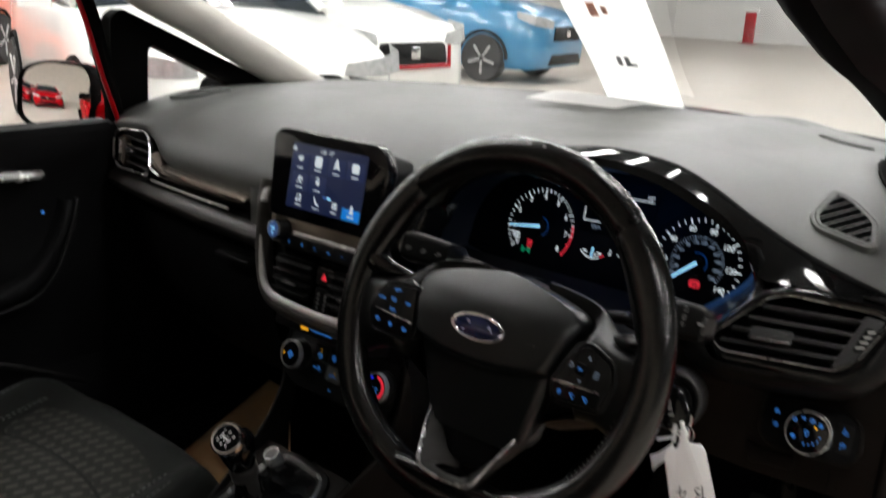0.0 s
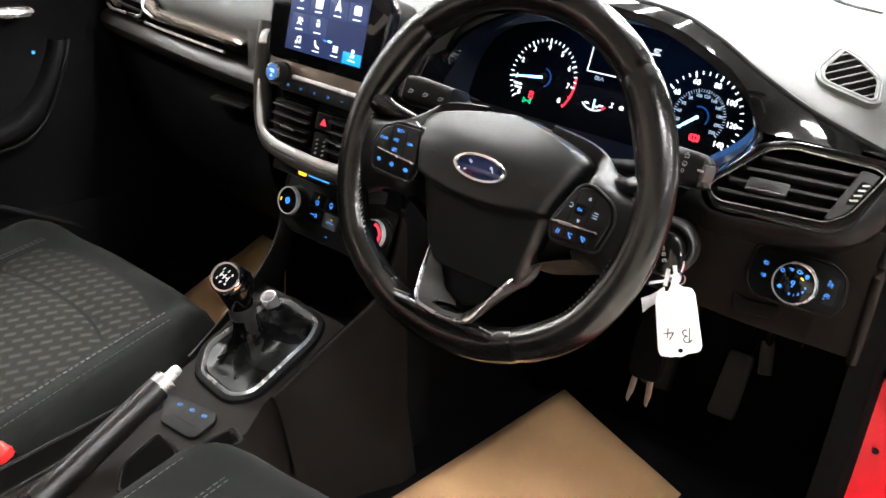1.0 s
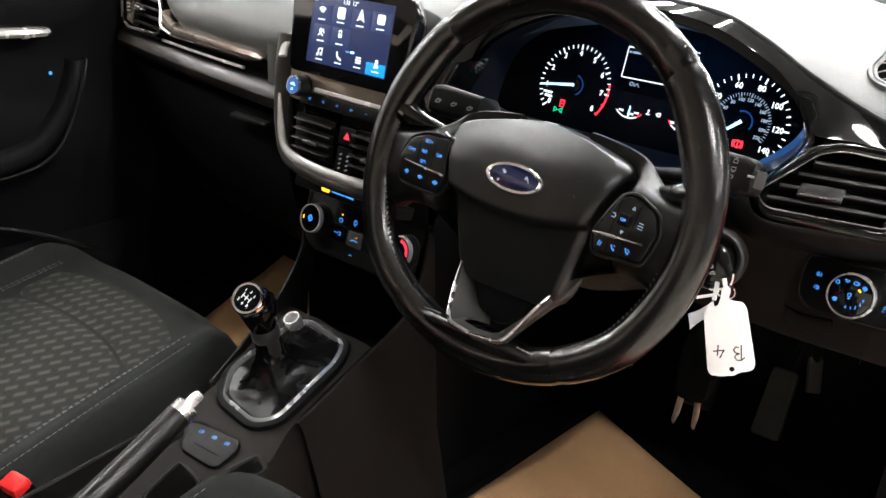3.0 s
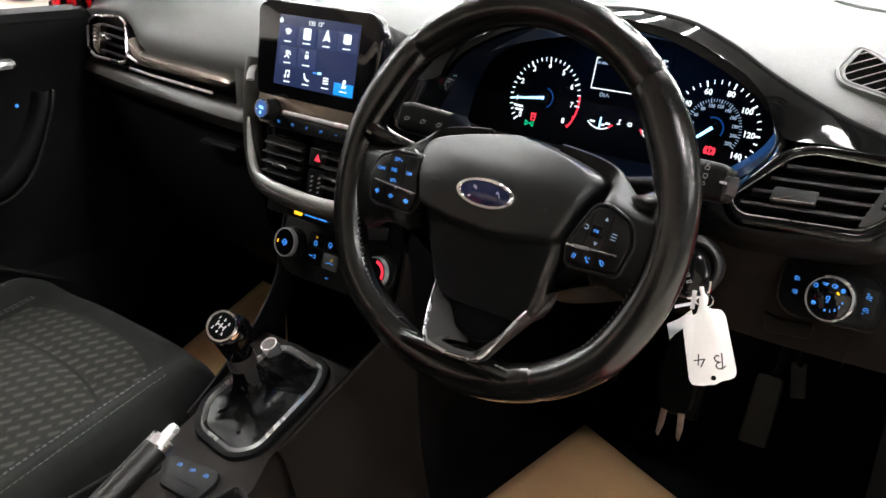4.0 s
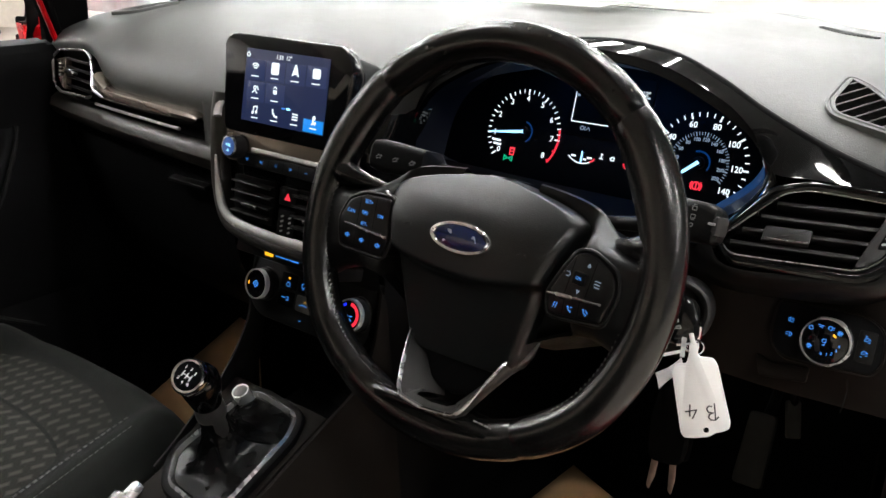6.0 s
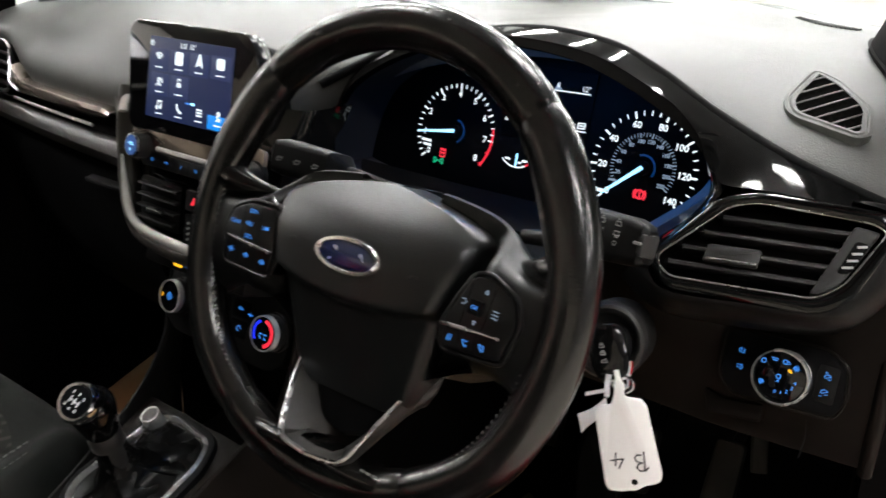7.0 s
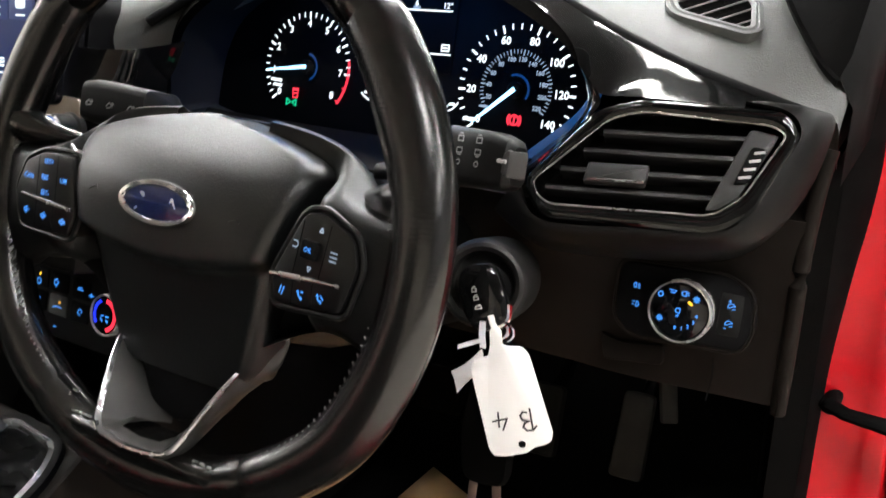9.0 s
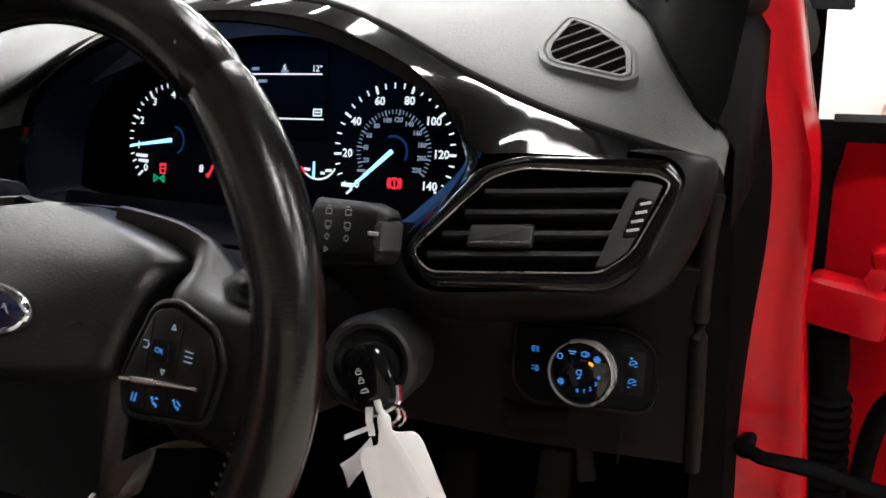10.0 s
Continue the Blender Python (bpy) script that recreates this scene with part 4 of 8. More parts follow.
        for (x, y), mk in zip(((-0.1303, -0.0161), (-0.1121, -0.0176), (-0.0925, -0.0186)), marks):
            part("button_symbol", strokes([[(p * 0.72, q * 0.72) for p, q in ln] for ln in mk], 0.00036), BLUE_LIT, spoke, m=flat(x, y))
    else:
        part("joystick", plate(rect(0.0105, 0.0105, 0.0015), -0.006, -0.0015, 0.001), MATT, spoke, "small square joystick", m=at(0.1143, 0.0022, 0, -6))
        words("button_legend", "OK", 0.0036, BLUE_LIT, spoke, at(0.1143, 0.0022, -0.0012, -6), 0.00005)
        for (x, y), mk in (((0.1196, 0.0138), [[(-0.0012, -0.001), (0, 0.0014), (0.0012, -0.001), (-0.0012, -0.001)]]), ((0.1144, -0.0083), [[(-0.0012, 0.001), (0, -0.0014), (0.0012, 0.001), (-0.0012, 0.001)]]),
                           ((0.1032, 0.0038), [[(-0.0016, 0.0016), (0.0008, 0.0018), (0.0018, 0.0), (0.0008, -0.0018), (-0.0016, -0.0018)]]), ((0.1294, 0.0009), [[(-0.0022, 0.0024), (0.0022, 0.0024)], [(-0.0022, 0), (0.0022, 0)], [(-0.0022, -0.0024), (0.0022, -0.0024)]])):
            part("button_symbol", strokes(mk, 0.00032), DIM_LIT, spoke, m=flat(x, y))
        phone = [(-0.003, 0.002), (-0.002, 0.003), (-0.001, 0.0015), (-0.0015, 0.0005), (0.0005, -0.0015), (0.0015, -0.001), (0.003, -0.002), (0.002, -0.003)]
        for (x, y), mk in (((0.0977, -0.0229), [[(-0.002, -0.003), (-0.001, 0.003)], [(0.001, -0.003), (0.002, 0.003)]]), ((0.1104, -0.0235), [phone, [(0.001, 0.003), (0.003, 0.003)]]), ((0.1238, -0.0228), [phone, [(0.001, 0.003), (0.004, 0.0005)]])):
            part("button_symbol", strokes([[(p * 0.7, q * 0.7) for p, q in ln] for ln in mk], 0.00036), BLUE_LIT, spoke, m=flat(x, y))

# lower spoke: silver-edged fork round a dark web, its legs flat towards the driver and deep at the sides
fork = []
for s in (-1, 1):
    fork.append([(s * 0.0635, -0.0645, -0.060), (s * 0.0600, -0.070, -0.052), (s * 0.054, -0.083, -0.033), (s * 0.046, -0.104, -0.018), (s * 0.0365, -0.130, -0.005), (s * 0.031, -0.1375, -0.001), (s * 0.024, -0.1400, 0.001), (0.0, -0.1425, 0.002)])
path = smooth_path(fork[0], 30) + smooth_path(fork[1], 30)[::-1][1:]
edge_rings, face_rings, flank_rings = [], [], []
for i, p in enumerate(path):
    d = (path[min(i + 1, len(path) - 1)] - path[max(i - 1, 0)]).normalized()
    inward = Vector((-p.x, -0.075 - p.y, 0)).normalized()
    u = inward - d * inward.dot(d)
    u.normalize()
    z = d.cross(u)
    if z.z < 0:
        z = -z
    near = min(i, len(path) - 1 - i)
    end = min(1.0, 0.25 + near / 6)
    leg = max(0.0, min(1.0, (abs(p.x) - 0.018) / 0.014)) * max(0.0, min(1.0, (-0.080 - p.y) / 0.022))
    deep = max(0.0, min(1.0, near / 12))
    edge_rings.append([p + u * a * end + z * b * end for a, b in ((-0.0015, -0.0030), (-0.0014, 0.0006), (-0.0003, 0.0014), (0.0010, 0.0012), (0.0015, -0.0004), (0.0015, -0.0030))])
    face_rings.append([p + u * a * end + z * b * end for a, b in ((0.0012, -0.0010), (0.003 + 0.0003 * leg, -0.0040 - 0.005 * leg), (0.004 + 0.0025 * leg, -0.0075 - 0.013 * leg), (0.0046 + 0.0055 * leg, -0.0100 - 0.022 * leg), (0.005 + 0.0055 * leg, -0.010 - 0.036 * leg))])
    flank_rings.append([p + u * a * end + z * b * end for a, b in ((-0.0012, -0.0010), (-0.0030, -0.0040), (-0.0042, -0.0060 - 0.006 * deep), (-0.0030, -0.008 - 0.014 * deep), (0.0, -0.010 - 0.018 * deep))])
part("lower_spoke", loft(face_rings), GUNMETAL, wheel, "satin grey inner face of the lower spoke", angle=50)
part("lower_flank", loft(flank_rings), GUNMETAL, wheel, "satin grey flank of the lower spoke", angle=50)
part("lower_trim", loft(edge_rings, True, True), SATIN, wheel, "thin bright silver trim along the lower spoke")
web = [(-0.050, -0.078), (-0.024, -0.126), (0.0, -0.134), (0.024, -0.126), (0.050, -0.078), (0.03, -0.070), (-0.03, -0.070)]
part("lower_web", plate(rounded(web, 0.006, 3), -0.060, -0.034, 0.006), MATT, wheel, "dark web of the lower spoke")
rings = []
for k in range(21):
    u = k / 20
    x = -0.066 + 0.132 * u
    lift = math.sin(math.pi * u) ** 0.7
    rings.append([(x, -0.1395 + 0.001 * lift, -0.034), (x, -0.1400, -0.014 + 0.008 * lift), (x, -0.1440, -0.0085 + 0.0062 * lift), (x, -0.150, -0.0080 + 0.0040 * lift), (x, -0.158, -0.011 + 0.002 * lift), (x, -0.168, -0.016)])
part("rim_bridge", loft(rings), LEATHER, wheel, "leather bridge from the fork to the rim", angle=60)
for s in (-1, 1):
    bm = bmesh.new()
    for k in range(6):
        x = 0.046 + 0.0052 * k
        tube([(s * x, -0.1388 - 0.0004 * k, -0.0085 - 0.0006 * k), (s * (x + 0.0036), -0.1392 - 0.0004 * k, -0.0093 - 0.0006 * k)], 0.0008, 5, bm=bm)
    part("stitching", bm, STITCH, wheel, "short pale seam at the foot of the spoke")
part("hub_core", loft([[(x * k, y * k, z) for x, y in disc(0.06, 24, 0, -0.01)] for k, z in ((1.2, -0.036), (1.15, -0.05), (0.7, -0.07))], True, True), MATT, wheel)

# ---- steering column: shroud, stalks, ignition lock ----
column = thing("steering_column", "black plastic steering column shroud with two stalks", "steering column", pose(-0.004, 0.0, 0.81, 71.6, 0, 0))
rings = []
for z, w, t, b in ((-0.062, 0.070, 0.036, -0.062), (-0.075, 0.082, 0.046, -0.075), (-0.13, 0.088, 0.046, -0.085), (-0.20, 0.090, 0.040, -0.085), (-0.30, 0.090, 0.02, -0.08)):
    rings.append([(x, y, z) for x, y in rounded([(-w, b * 0.6), (-w * 0.6, b), (w * 0.6, b), (w, b * 0.6), (w, t * 0.5), (w * 0.6, t), (-w * 0.6, t), (-w, t * 0.5)], 0.02, 3)])
part("shroud", loft(rings, True, True), PLASTIC, column, "black column shroud", angle=50)


def stalk(s):
    """A thick column stalk, blunt ended."""
    rings = []
    for x, y0, y1, z0, z1 in ((0.060, 0.040, 0.052, -0.142, -0.130), (0.118, 0.046, 0.062, -0.132, -0.114), (0.121, 0.043, 0.068, -0.132, -0.104), (0.130, 0.043, 0.070, -0.130, -0.100), (0.1315, 0.045, 0.078, -0.126, -0.096), (0.136, 0.046, 0.083, -0.124, -0.092), (0.170, 0.048, 0.082, -0.116, -0.085), (0.180, 0.049, 0.079, -0.112, -0.084), (0.184, 0.052, 0.075, -0.108, -0.087)) if s > 0 else ((0.060, 0.048, 0.062, -0.128, -0.112), (0.115, 0.050, 0.068, -0.121, -0.104), (0.122, 0.047, 0.077, -0.120, -0.085), (0.174, 0.046, 0.080, -0.112, -0.079), (0.184, 0.048, 0.078, -0.109, -0.078), (0.188, 0.051, 0.075, -0.106, -0.081)):
        rings.append([(s * x, y, z) for y, z in rounded([(y0, z0), (y1, z0), (y1, z1), (y0, z1)], 0.007, 3)])
    ob = part("stalk", loft(rings, True, True), STALK, column, "black indicator stalk" if s < 0 else "black wiper stalk")
    return ob


left_stalk, right_stalk = stalk(-1), stalk(1)
square = [(-0.002, -0.0015), (0.002, -0.0015), (0.002, 0.0015), (-0.002, 0.0015), (-0.002, -0.0015)]
for dx, dy in ((0.0, 0.0), (0.014, 0.0)):
    for k, mk in enumerate(([square, [(-0.001, 0.003), (0.001, 0.003)]], [square, [(-0.0012, -0.0026), (0.0014, -0.0026)]], [arc(0, 0, 0.0015, 0, 360, 8)], [[(-0.0012, 0.0014), (-0.0012, -0.0014), (0.0012, 0), (-0.0012, 0.0014)]])):
        if dx and k == 3:
            continue
        part("stalk_print", strokes(mk, 0.00032), MARK, right_stalk, m=pose(0.1475 + dx, 0.0755 - 0.0070 * k, -0.0887 + dx * 0.21, 0, -12, 0))
part("stalk_ring", tube([(0.1255, 0.0565 + 0.0135 * math.cos(t), -0.116 + 0.0165 * math.sin(t)) for t in [j * math.tau / 20 for j in range(20)]], 0.0028, 6, closed=True), MATT, right_stalk, "ribbed turning ring")
for k in range(4):
    part("ring_rib", box(0.010, 0.0022, 0.003, 0.0008), SLATDARK, right_stalk, m=pose(0.1255, 0.049 + 0.0062 * k, -0.0985))
part("stalk_tip", box(0.010, 0.017, 0.018, 0.003), SLATGREY, right_stalk, "dark stalk button", m=pose(0.1805, 0.0645, -0.0930, 0, -10, 0))
part("tip_mark", box(0.006, 0.0022, 0.0022, 0.0006), MARK, right_stalk, m=pose(0.1790, 0.0655, -0.0838))
for k in range(3):
    x = -0.132 - 0.020 * k
    mk = [[(-0.004, -0.002), (0, 0.002), (0.003, 0.0), (0.004, -0.003)], [(-0.003, -0.004), (0.002, -0.003)], [(0.004, 0.002), (0.006, 0.0)]]
    part("stalk_print", strokes([[(x * 0.7, y * 0.7) for x, y in ln] for ln in mk], 0.0004), MARK, left_stalk, m=pose(x, 0.062, -0.0815 + 0.0028 * k, 0, 7, 0))

LOCK = facing((0.1455, 0.134, 0.745), (0.28, -0.90, 0.33))
lock = thing("ignition_lock", "round black ignition lock beside the steering column", "ignition lock", LOCK)
part("collar", lathe([(0.031, -0.07), (0.031, -0.012), (0.0300, -0.006), (0.0280, -0.0025), (0.0255, -0.0015), (0.0225, -0.0035), (0.0205, -0.010), (0.019, -0.011), (0.001, -0.011)], 40), COLLAR, lock, "ribbed lock collar", m=at(-0.002, 0.003))
part("barrel", lathe([(0.018, -0.02), (0.0175, -0.006), (0.012, -0.004), (0.001, -0.004)], 28), MATT, lock)

# key in the lock, ring, white tag, spare keys hanging below
key = thing("car_key", "black car key in the ignition with chrome edge", "key", LOCK @ pose(0.002, -0.002, 0.010, 0, 0, 19))
kb = rounded([(-0.0130, 0.0205), (0.0130, 0.0205), (0.0155, -0.008), (0.0110, -0.0225), (-0.0110, -0.0225), (-0.0155, -0.008)], 0.012, 6)
part("fob", loft([[(x * k, y * k, z) for x, y in kb] for k, z in ((0.9, -0.008), (1.0, -0.005), (1.0, 0.004), (0.95, 0.0068), (0.82, 0.0082), (0.5, 0.009), (0.05, 0.0092))], True, True), PIANO, key, "black key fob")
part("fob_edge", tube([(x * 1.01, y * 1.01, 0.003) for x, y in kb if y < -0.010 and x > -0.009], 0.0022, 6), CHROME, key, "chrome edge")
house = [[(-0.0014, -0.0012), (-0.0014, 0.0008), (0.0014, 0.0008), (0.0014, -0.0012), (-0.0014, -0.0012)], [(-0.0009, 0.0008), (-0.0006, 0.0020), (0.0009, 0.0020)]]
boot = [[(-0.0022, -0.0008), (0.0022, -0.0008), (0.0015, 0.0010), (-0.0015, 0.0010), (-0.0022, -0.0008)], [(0.0, 0.0010), (0.0012, 0.0020)]]
for y, mk in ((0.0045, house), (-0.0010, house), (-0.0072, boot)):
    part("fob_symbol", strokes(mk, 0.0003), RIBGREY, key, m=at(-0.0035, y, 0.0095, -6))
part("fob_lamp", lathe([(0.0009, 0.0), (0.0007, 0.0004), (0.0001, 0.0005)], 10), RIBGREY, key, m=at(-0.0085, 0.0075, 0.0080))
part("fob_loop", tube([(0.004 + 0.006 * math.cos(a), -0.0250 + 0.006 * math.sin(a), 0.0) for a in [k * math.tau / 16 for k in range(16)]], 0.0015, 6, closed=True), CHROME, key, "steel key ring")
part("fob_loop", tube([(0.007 + 0.0075 * math.cos(a), -0.0270 + 0.0065 * math.sin(a), 0.003 + 0.004 * math.cos(a)) for a in [k * math.tau / 18 for k in range(18)]], 0.0010, 6, closed=True), CHROME, key, "steel key ring")

TAG = facing((0.196, 0.096, 0.664), (0.35, -0.93, 0.10))
tag = thing("key_tag", "white plastic key tag hanging from the key ring", "key tag", TAG)
tp = [(-0.0240, 0.0575), (-0.0228, 0.0660), (-0.0235, 0.0755), (-0.0195, 0.0785), (-0.0160, 0.0755), (-0.0155, 0.0665), (-0.012, 0.0655), (-0.003, 0.066), (0.0015, 0.061), (0.0185, 0.010), (0.018, 0.004), (0.013, 0.0005), (0.008, -0.001), (0.002, -0.0065), (-0.003, -0.0075), (-0.008, -0.0095), (-0.018, -0.0105), (-0.0215, -0.006), (-0.0345, 0.047), (-0.0335, 0.053), (-0.031, 0.0565)]
part("card", plate(rounded(tp, 0.002, 3), -0.0006, 0.0006, 0.0002), CARD, tag, "white tag card")
part("tag_hole", plate(disc(0.0024, 18, -0.0005, 0.0), 0.0, 0.0009, 0.0001), MATT, tag)
letter_b = [[(0.0012, -0.001), (0.0014, 0.0135)], [(-0.0012, 0.0112), (0.0014, 0.0138), (0.0052, 0.0138), (0.0072, 0.0112), (0.0058, 0.0084), (0.0030, 0.0074), (0.0068, 0.0064), (0.0080, 0.0034), (0.0060, 0.0008), (0.0036, 0.0014)]]
figure_4 = [[(0.0050, 0.0120), (0.0012, 0.0044), (0.0105, 0.0056)], [(0.0072, 0.0098), (0.0062, -0.0004)]]
part("tag_letter", strokes(letter_b, 0.0006, 0.0009), INK, tag, m=at(0.0045, 0.0245, 0, 192))
part("tag_figure", strokes(figure_4, 0.0006, 0.0009), INK, tag, m=at(-0.0105, 0.0215, 0, 192))
part("tag_strip", tube([(-0.0195, 0.0755, 0), (-0.0215, 0.080, 0.001), (-0.0230, 0.0850, 0.0)], 0.0020, 6, flat=0.4), CARD, tag)
part("paper_tail", loft([[(-0.0285 - 0.0200 * u + 0.0045 * v, 0.0610 - 0.0190 * u - (0.010 + 0.004 * u) * v, -0.004 + 0.005 * math.sin(4 * u + 2 * v)) for v in (0, 0.35, 0.7, 1.0)] for u in (0, 0.25, 0.5, 0.75, 1.0)]), SHEET, tag, "crumpled scrap of white paper")
part("paper_tail", loft([[(-0.0265 - 0.0170 * u, 0.0655 - 0.0055 * u + h, -0.005 + 0.003 * u) for h in (0, 0.0016, 0.0032)] for u in (0, 0.5, 1.0)]), SHEET, tag, "crumpled scrap of white paper")
part("paper_tail", loft([[(-0.0300 + 0.0040 * v, 0.0800 - 0.0190 * u, -0.002 + 0.003 * math.sin(5 * u)) for v in (0, 0.5, 1.0)] for u in (0, 0.4, 0.8, 1.0)]), SHEET, tag, "crumpled scrap of white paper")

spare = thing("key_bunch", "black key fob with two worn brass key blades", "keys", facing((0.1475, 0.134, 0.612), (0.2, -0.97, 0.1)))
fb = rounded([(-0.017, -0.022), (0.018, -0.022), (0.021, 0.03), (0.012, 0.075), (-0.012, 0.075), (-0.020, 0.03)], 0.012, 4)
part("fob", loft([[(x * k, y * k, z) for x, y in fb] for k, z in ((0.85, -0.012), (1.0, -0.008), (1.0, -0.002), (0.85, 0.003), (0.1, 0.004))], True, True), KICK, spare, "black key fob")
for x0, x1 in ((-0.0085, -0.0115), (0.0085, 0.0110)):
    blade = plate(rounded([(-0.0032, 0), (0.0032, 0), (0.003, -0.020), (0.002, -0.024), (0.0, -0.034), (-0.0032, -0.030)], 0.001, 2), -0.001, 0.001, 0.0003)
    part("key_blade", blade, KEYBLADE, spare, "worn brass key blade", m=pose(x0, -0.020, -0.004, 0, 0, math.degrees(math.atan2(x1 - x0, 0.043))))

# ---- instrument cluster ----
CLUSTER = facing((0.0, 0.287, 0.845), (0, -0.966, 0.259))
cluster = thing("instrument_cluster", "lit black instrument cluster with two white dials and blue needles", "instrument cluster", CLUSTER)
fx = [(-0.240, -0.062), (-0.10, -0.072), (0.10, -0.066), (0.150, -0.035), (0.172, 0.012), (0.150, 0.040), (0.10, 0.068), (0.03, 0.090), (-0.04, 0.098), (-0.12, 0.092), (-0.20, 0.066), (-0.245, 0.030)]
part("face", plate(rounded(fx, 0.02, 4), -0.02, -0.003, 0.002), DIALFACE, cluster, "black dial face")


def dial(cx, cy, r, a0, a1, majors, minors, numerals, size, mat, num_r, width=0.0008, long=0.006, short=0.004):
    ob = part("dial_centre", lathe([(0.004, -0.002), (0.004, -0.0005), (0.001, -0.0004)], 16), MATT, cluster, m=at(cx, cy))
    shapes = {}
    for k in range(minors * majors + 1):
        a = a0 + (a1 - a0) * k / (minors * majors)
        big = k % minors == 0
        m = at(0, 0, 0, a)
        if big in shapes:
            share(shapes[big], m, ob)
        else:
            l = long if big else short
            shapes[big] = part("tick", strokes([[(r - l, 0), (r, 0)]], width * (1.25 if big else 0.8)), mat, ob, m=m)
    for k, body in numerals:
        a = radians(a0 + (a1 - a0) * k / majors)
        words("numeral", body, size, mat, ob, at(num_r * math.cos(a), num_r * math.sin(a), 0.0002), 0.0002)
    return ob


REV, SPD = (-0.1243, 0.0), (0.088, 0.0)
dial(*REV, 0.0485, 220, -4, 7, 4, [(k, str(k)) for k in range(7)], 0.0090, WHITE_LIT, 0.0385, 0.00075, 0.0052, 0.0036)
redline = part("redline", strokes([arc(*REV, 0.0476, 10, -37, 18)], 0.0012), RED_LIT, cluster, "red band of the rev counter")
part("redline_scale", strokes([[(REV[0] + q * math.cos(radians(a)), REV[1] + q * math.sin(radians(a))) for q in (0.0450, 0.0485)] for a in (-4, -20, -36)], 0.0007), RED_LIT, cluster)
for k, a in ((7, -4), (8, -36)):
    words("numeral", str(k), 0.0090, WHITE_LIT, redline, at(REV[0] + 0.0385 * math.cos(radians(a)), 0.0385 * math.sin(radians(a)), 0.0002), 0.0002)
part("scale_note", strokes([[(REV[0] - 0.040, -0.0140), (REV[0] - 0.029, -0.0145)], [(REV[0] - 0.037, -0.0185), (REV[0] - 0.028, -0.0190)]], 0.0013), WHITE_LIT, cluster)
dial(*SPD, 0.0512, 221, -37.5, 7, 4, [(0, "0"), (1, "20"), (2, "40"), (3, "60"), (4, "80"), (5, "100"), (6, "120"), (7, "140")], 0.0088, WHITE_LIT, 0.0398, 0.00075, 0.0052, 0.0036)
dial(*SPD, 0.0315, 221, -32, 11, 4, [(k, str(20 * k)) for k in range(1, 12)], 0.0050, DIM_LIT, 0.0242, 0.00045, 0.0038, 0.0028)
part("scale_note", strokes([[(SPD[0] - 0.043, -0.0270), (SPD[0] - 0.034, -0.0270)]], 0.0015), WHITE_LIT, cluster)
part("scale_note", strokes([[(SPD[0] - 0.030, -0.0155), (SPD[0] - 0.023, -0.0155)]], 0.0009), DIM_LIT, cluster)
for (cx, cy), a, r0, r1 in ((REV, 188, -0.001, 0.044), (SPD, 221, -0.001, 0.0445)):
    c, s = math.cos(radians(a)), math.sin(radians(a))
    needle = part("needle", plate([(cx + r0 * c - 0.0017 * s, cy + r0 * s + 0.0017 * c), (cx + r0 * c + 0.0017 * s, cy + r0 * s - 0.0017 * c), (cx + r1 * c + 0.0008 * s, cy + r1 * s - 0.0008 * c), (cx + r1 * c - 0.0008 * s, cy + r1 * s + 0.0008 * c)], 0.003, 0.0045, 0.0003), PALE_LIT, cluster, "glowing pale blue needle")
    part("needle_hub", lathe([(0.0065, -0.002), (0.0065, 0.0022), (0.0055, 0.0028), (0.001, 0.0029)], 28), MATT, needle, m=at(cx, cy))
    part("needle_halo", strokes([arc(cx, cy, 0.0118, a - 250, a - 110, 18)], 0.0009, 0.0006), HALO_LIT, needle)
part("warning_lamp", strokes([[(-0.003, 0.004), (-0.0025, -0.004), (0.0025, -0.004), (0.003, 0.004), (-0.003, 0.004)], [(-0.0025, 0), (0.0025, 0)], [(-0.002, 0.003), (0.002, 0.003)]], 0.0007), RED_LIT, cluster, "red seat belt lamp", m=at(-0.1345, -0.0245, 0.0003))
part("warning_lamp", strokes([[(-0.0055, -0.0028), (-0.0055, 0.0028), (-0.001, 0.0), (-0.0055, -0.0028)], [(0.0055, -0.0028), (0.0055, 0.0028), (0.001, 0.0), (0.0055, -0.0028)]], 0.0008), GREEN_LIT, cluster, "green side light lamp", m=at(-0.1385, -0.0330, 0.0003))
part("warning_lamp", strokes([arc(0, 0, 0.0038, 0, 360, 18), arc(0, 0, 0.0058, 140, 220, 6), arc(0, 0, 0.0058, -40, 40, 6), [(0, 0.0022), (0, -0.0022)]], 0.0008), RED_LIT, cluster, "red brake lamp", m=at(0.0905, -0.0235, 0.0003))
# middle display with its frame lines, temperature and fuel arcs
display = part("display", plate(rect(0.096, 0.070, 0.002, -0.030, 0.042), -0.0032, -0.0012, 0.0003), DIALFACE, cluster, "dark trip display", m=at(0.008, 0))
part("display_frame", strokes([[(-0.0735, 0.0565), (-0.0735, 0.0215)], [(-0.0735, 0.0215), (0.0165, 0.0222)], [(-0.0735, 0.0565), (0.0135, 0.0572)]], 0.0006, 0.0), WHITE_LIT, display)
part("display_bars", strokes([[(-0.071, 0.0608), (-0.060, 0.0610)], [(-0.0525, 0.0610), (-0.047, 0.0610)], [(-0.024, 0.0590), (-0.0185, 0.0590)], [(-0.071, 0.0510), (-0.069, 0.0510)], [(-0.066, 0.0510), (-0.050, 0.0512)], [(-0.046, 0.0512), (-0.039, 0.0513)]], 0.0012), DIM_LIT, display)
words("display_figure", "12\u00b0", 0.0068, WHITE_LIT, display, at(0.0090, 0.0612, 0.0002), 0.0001)
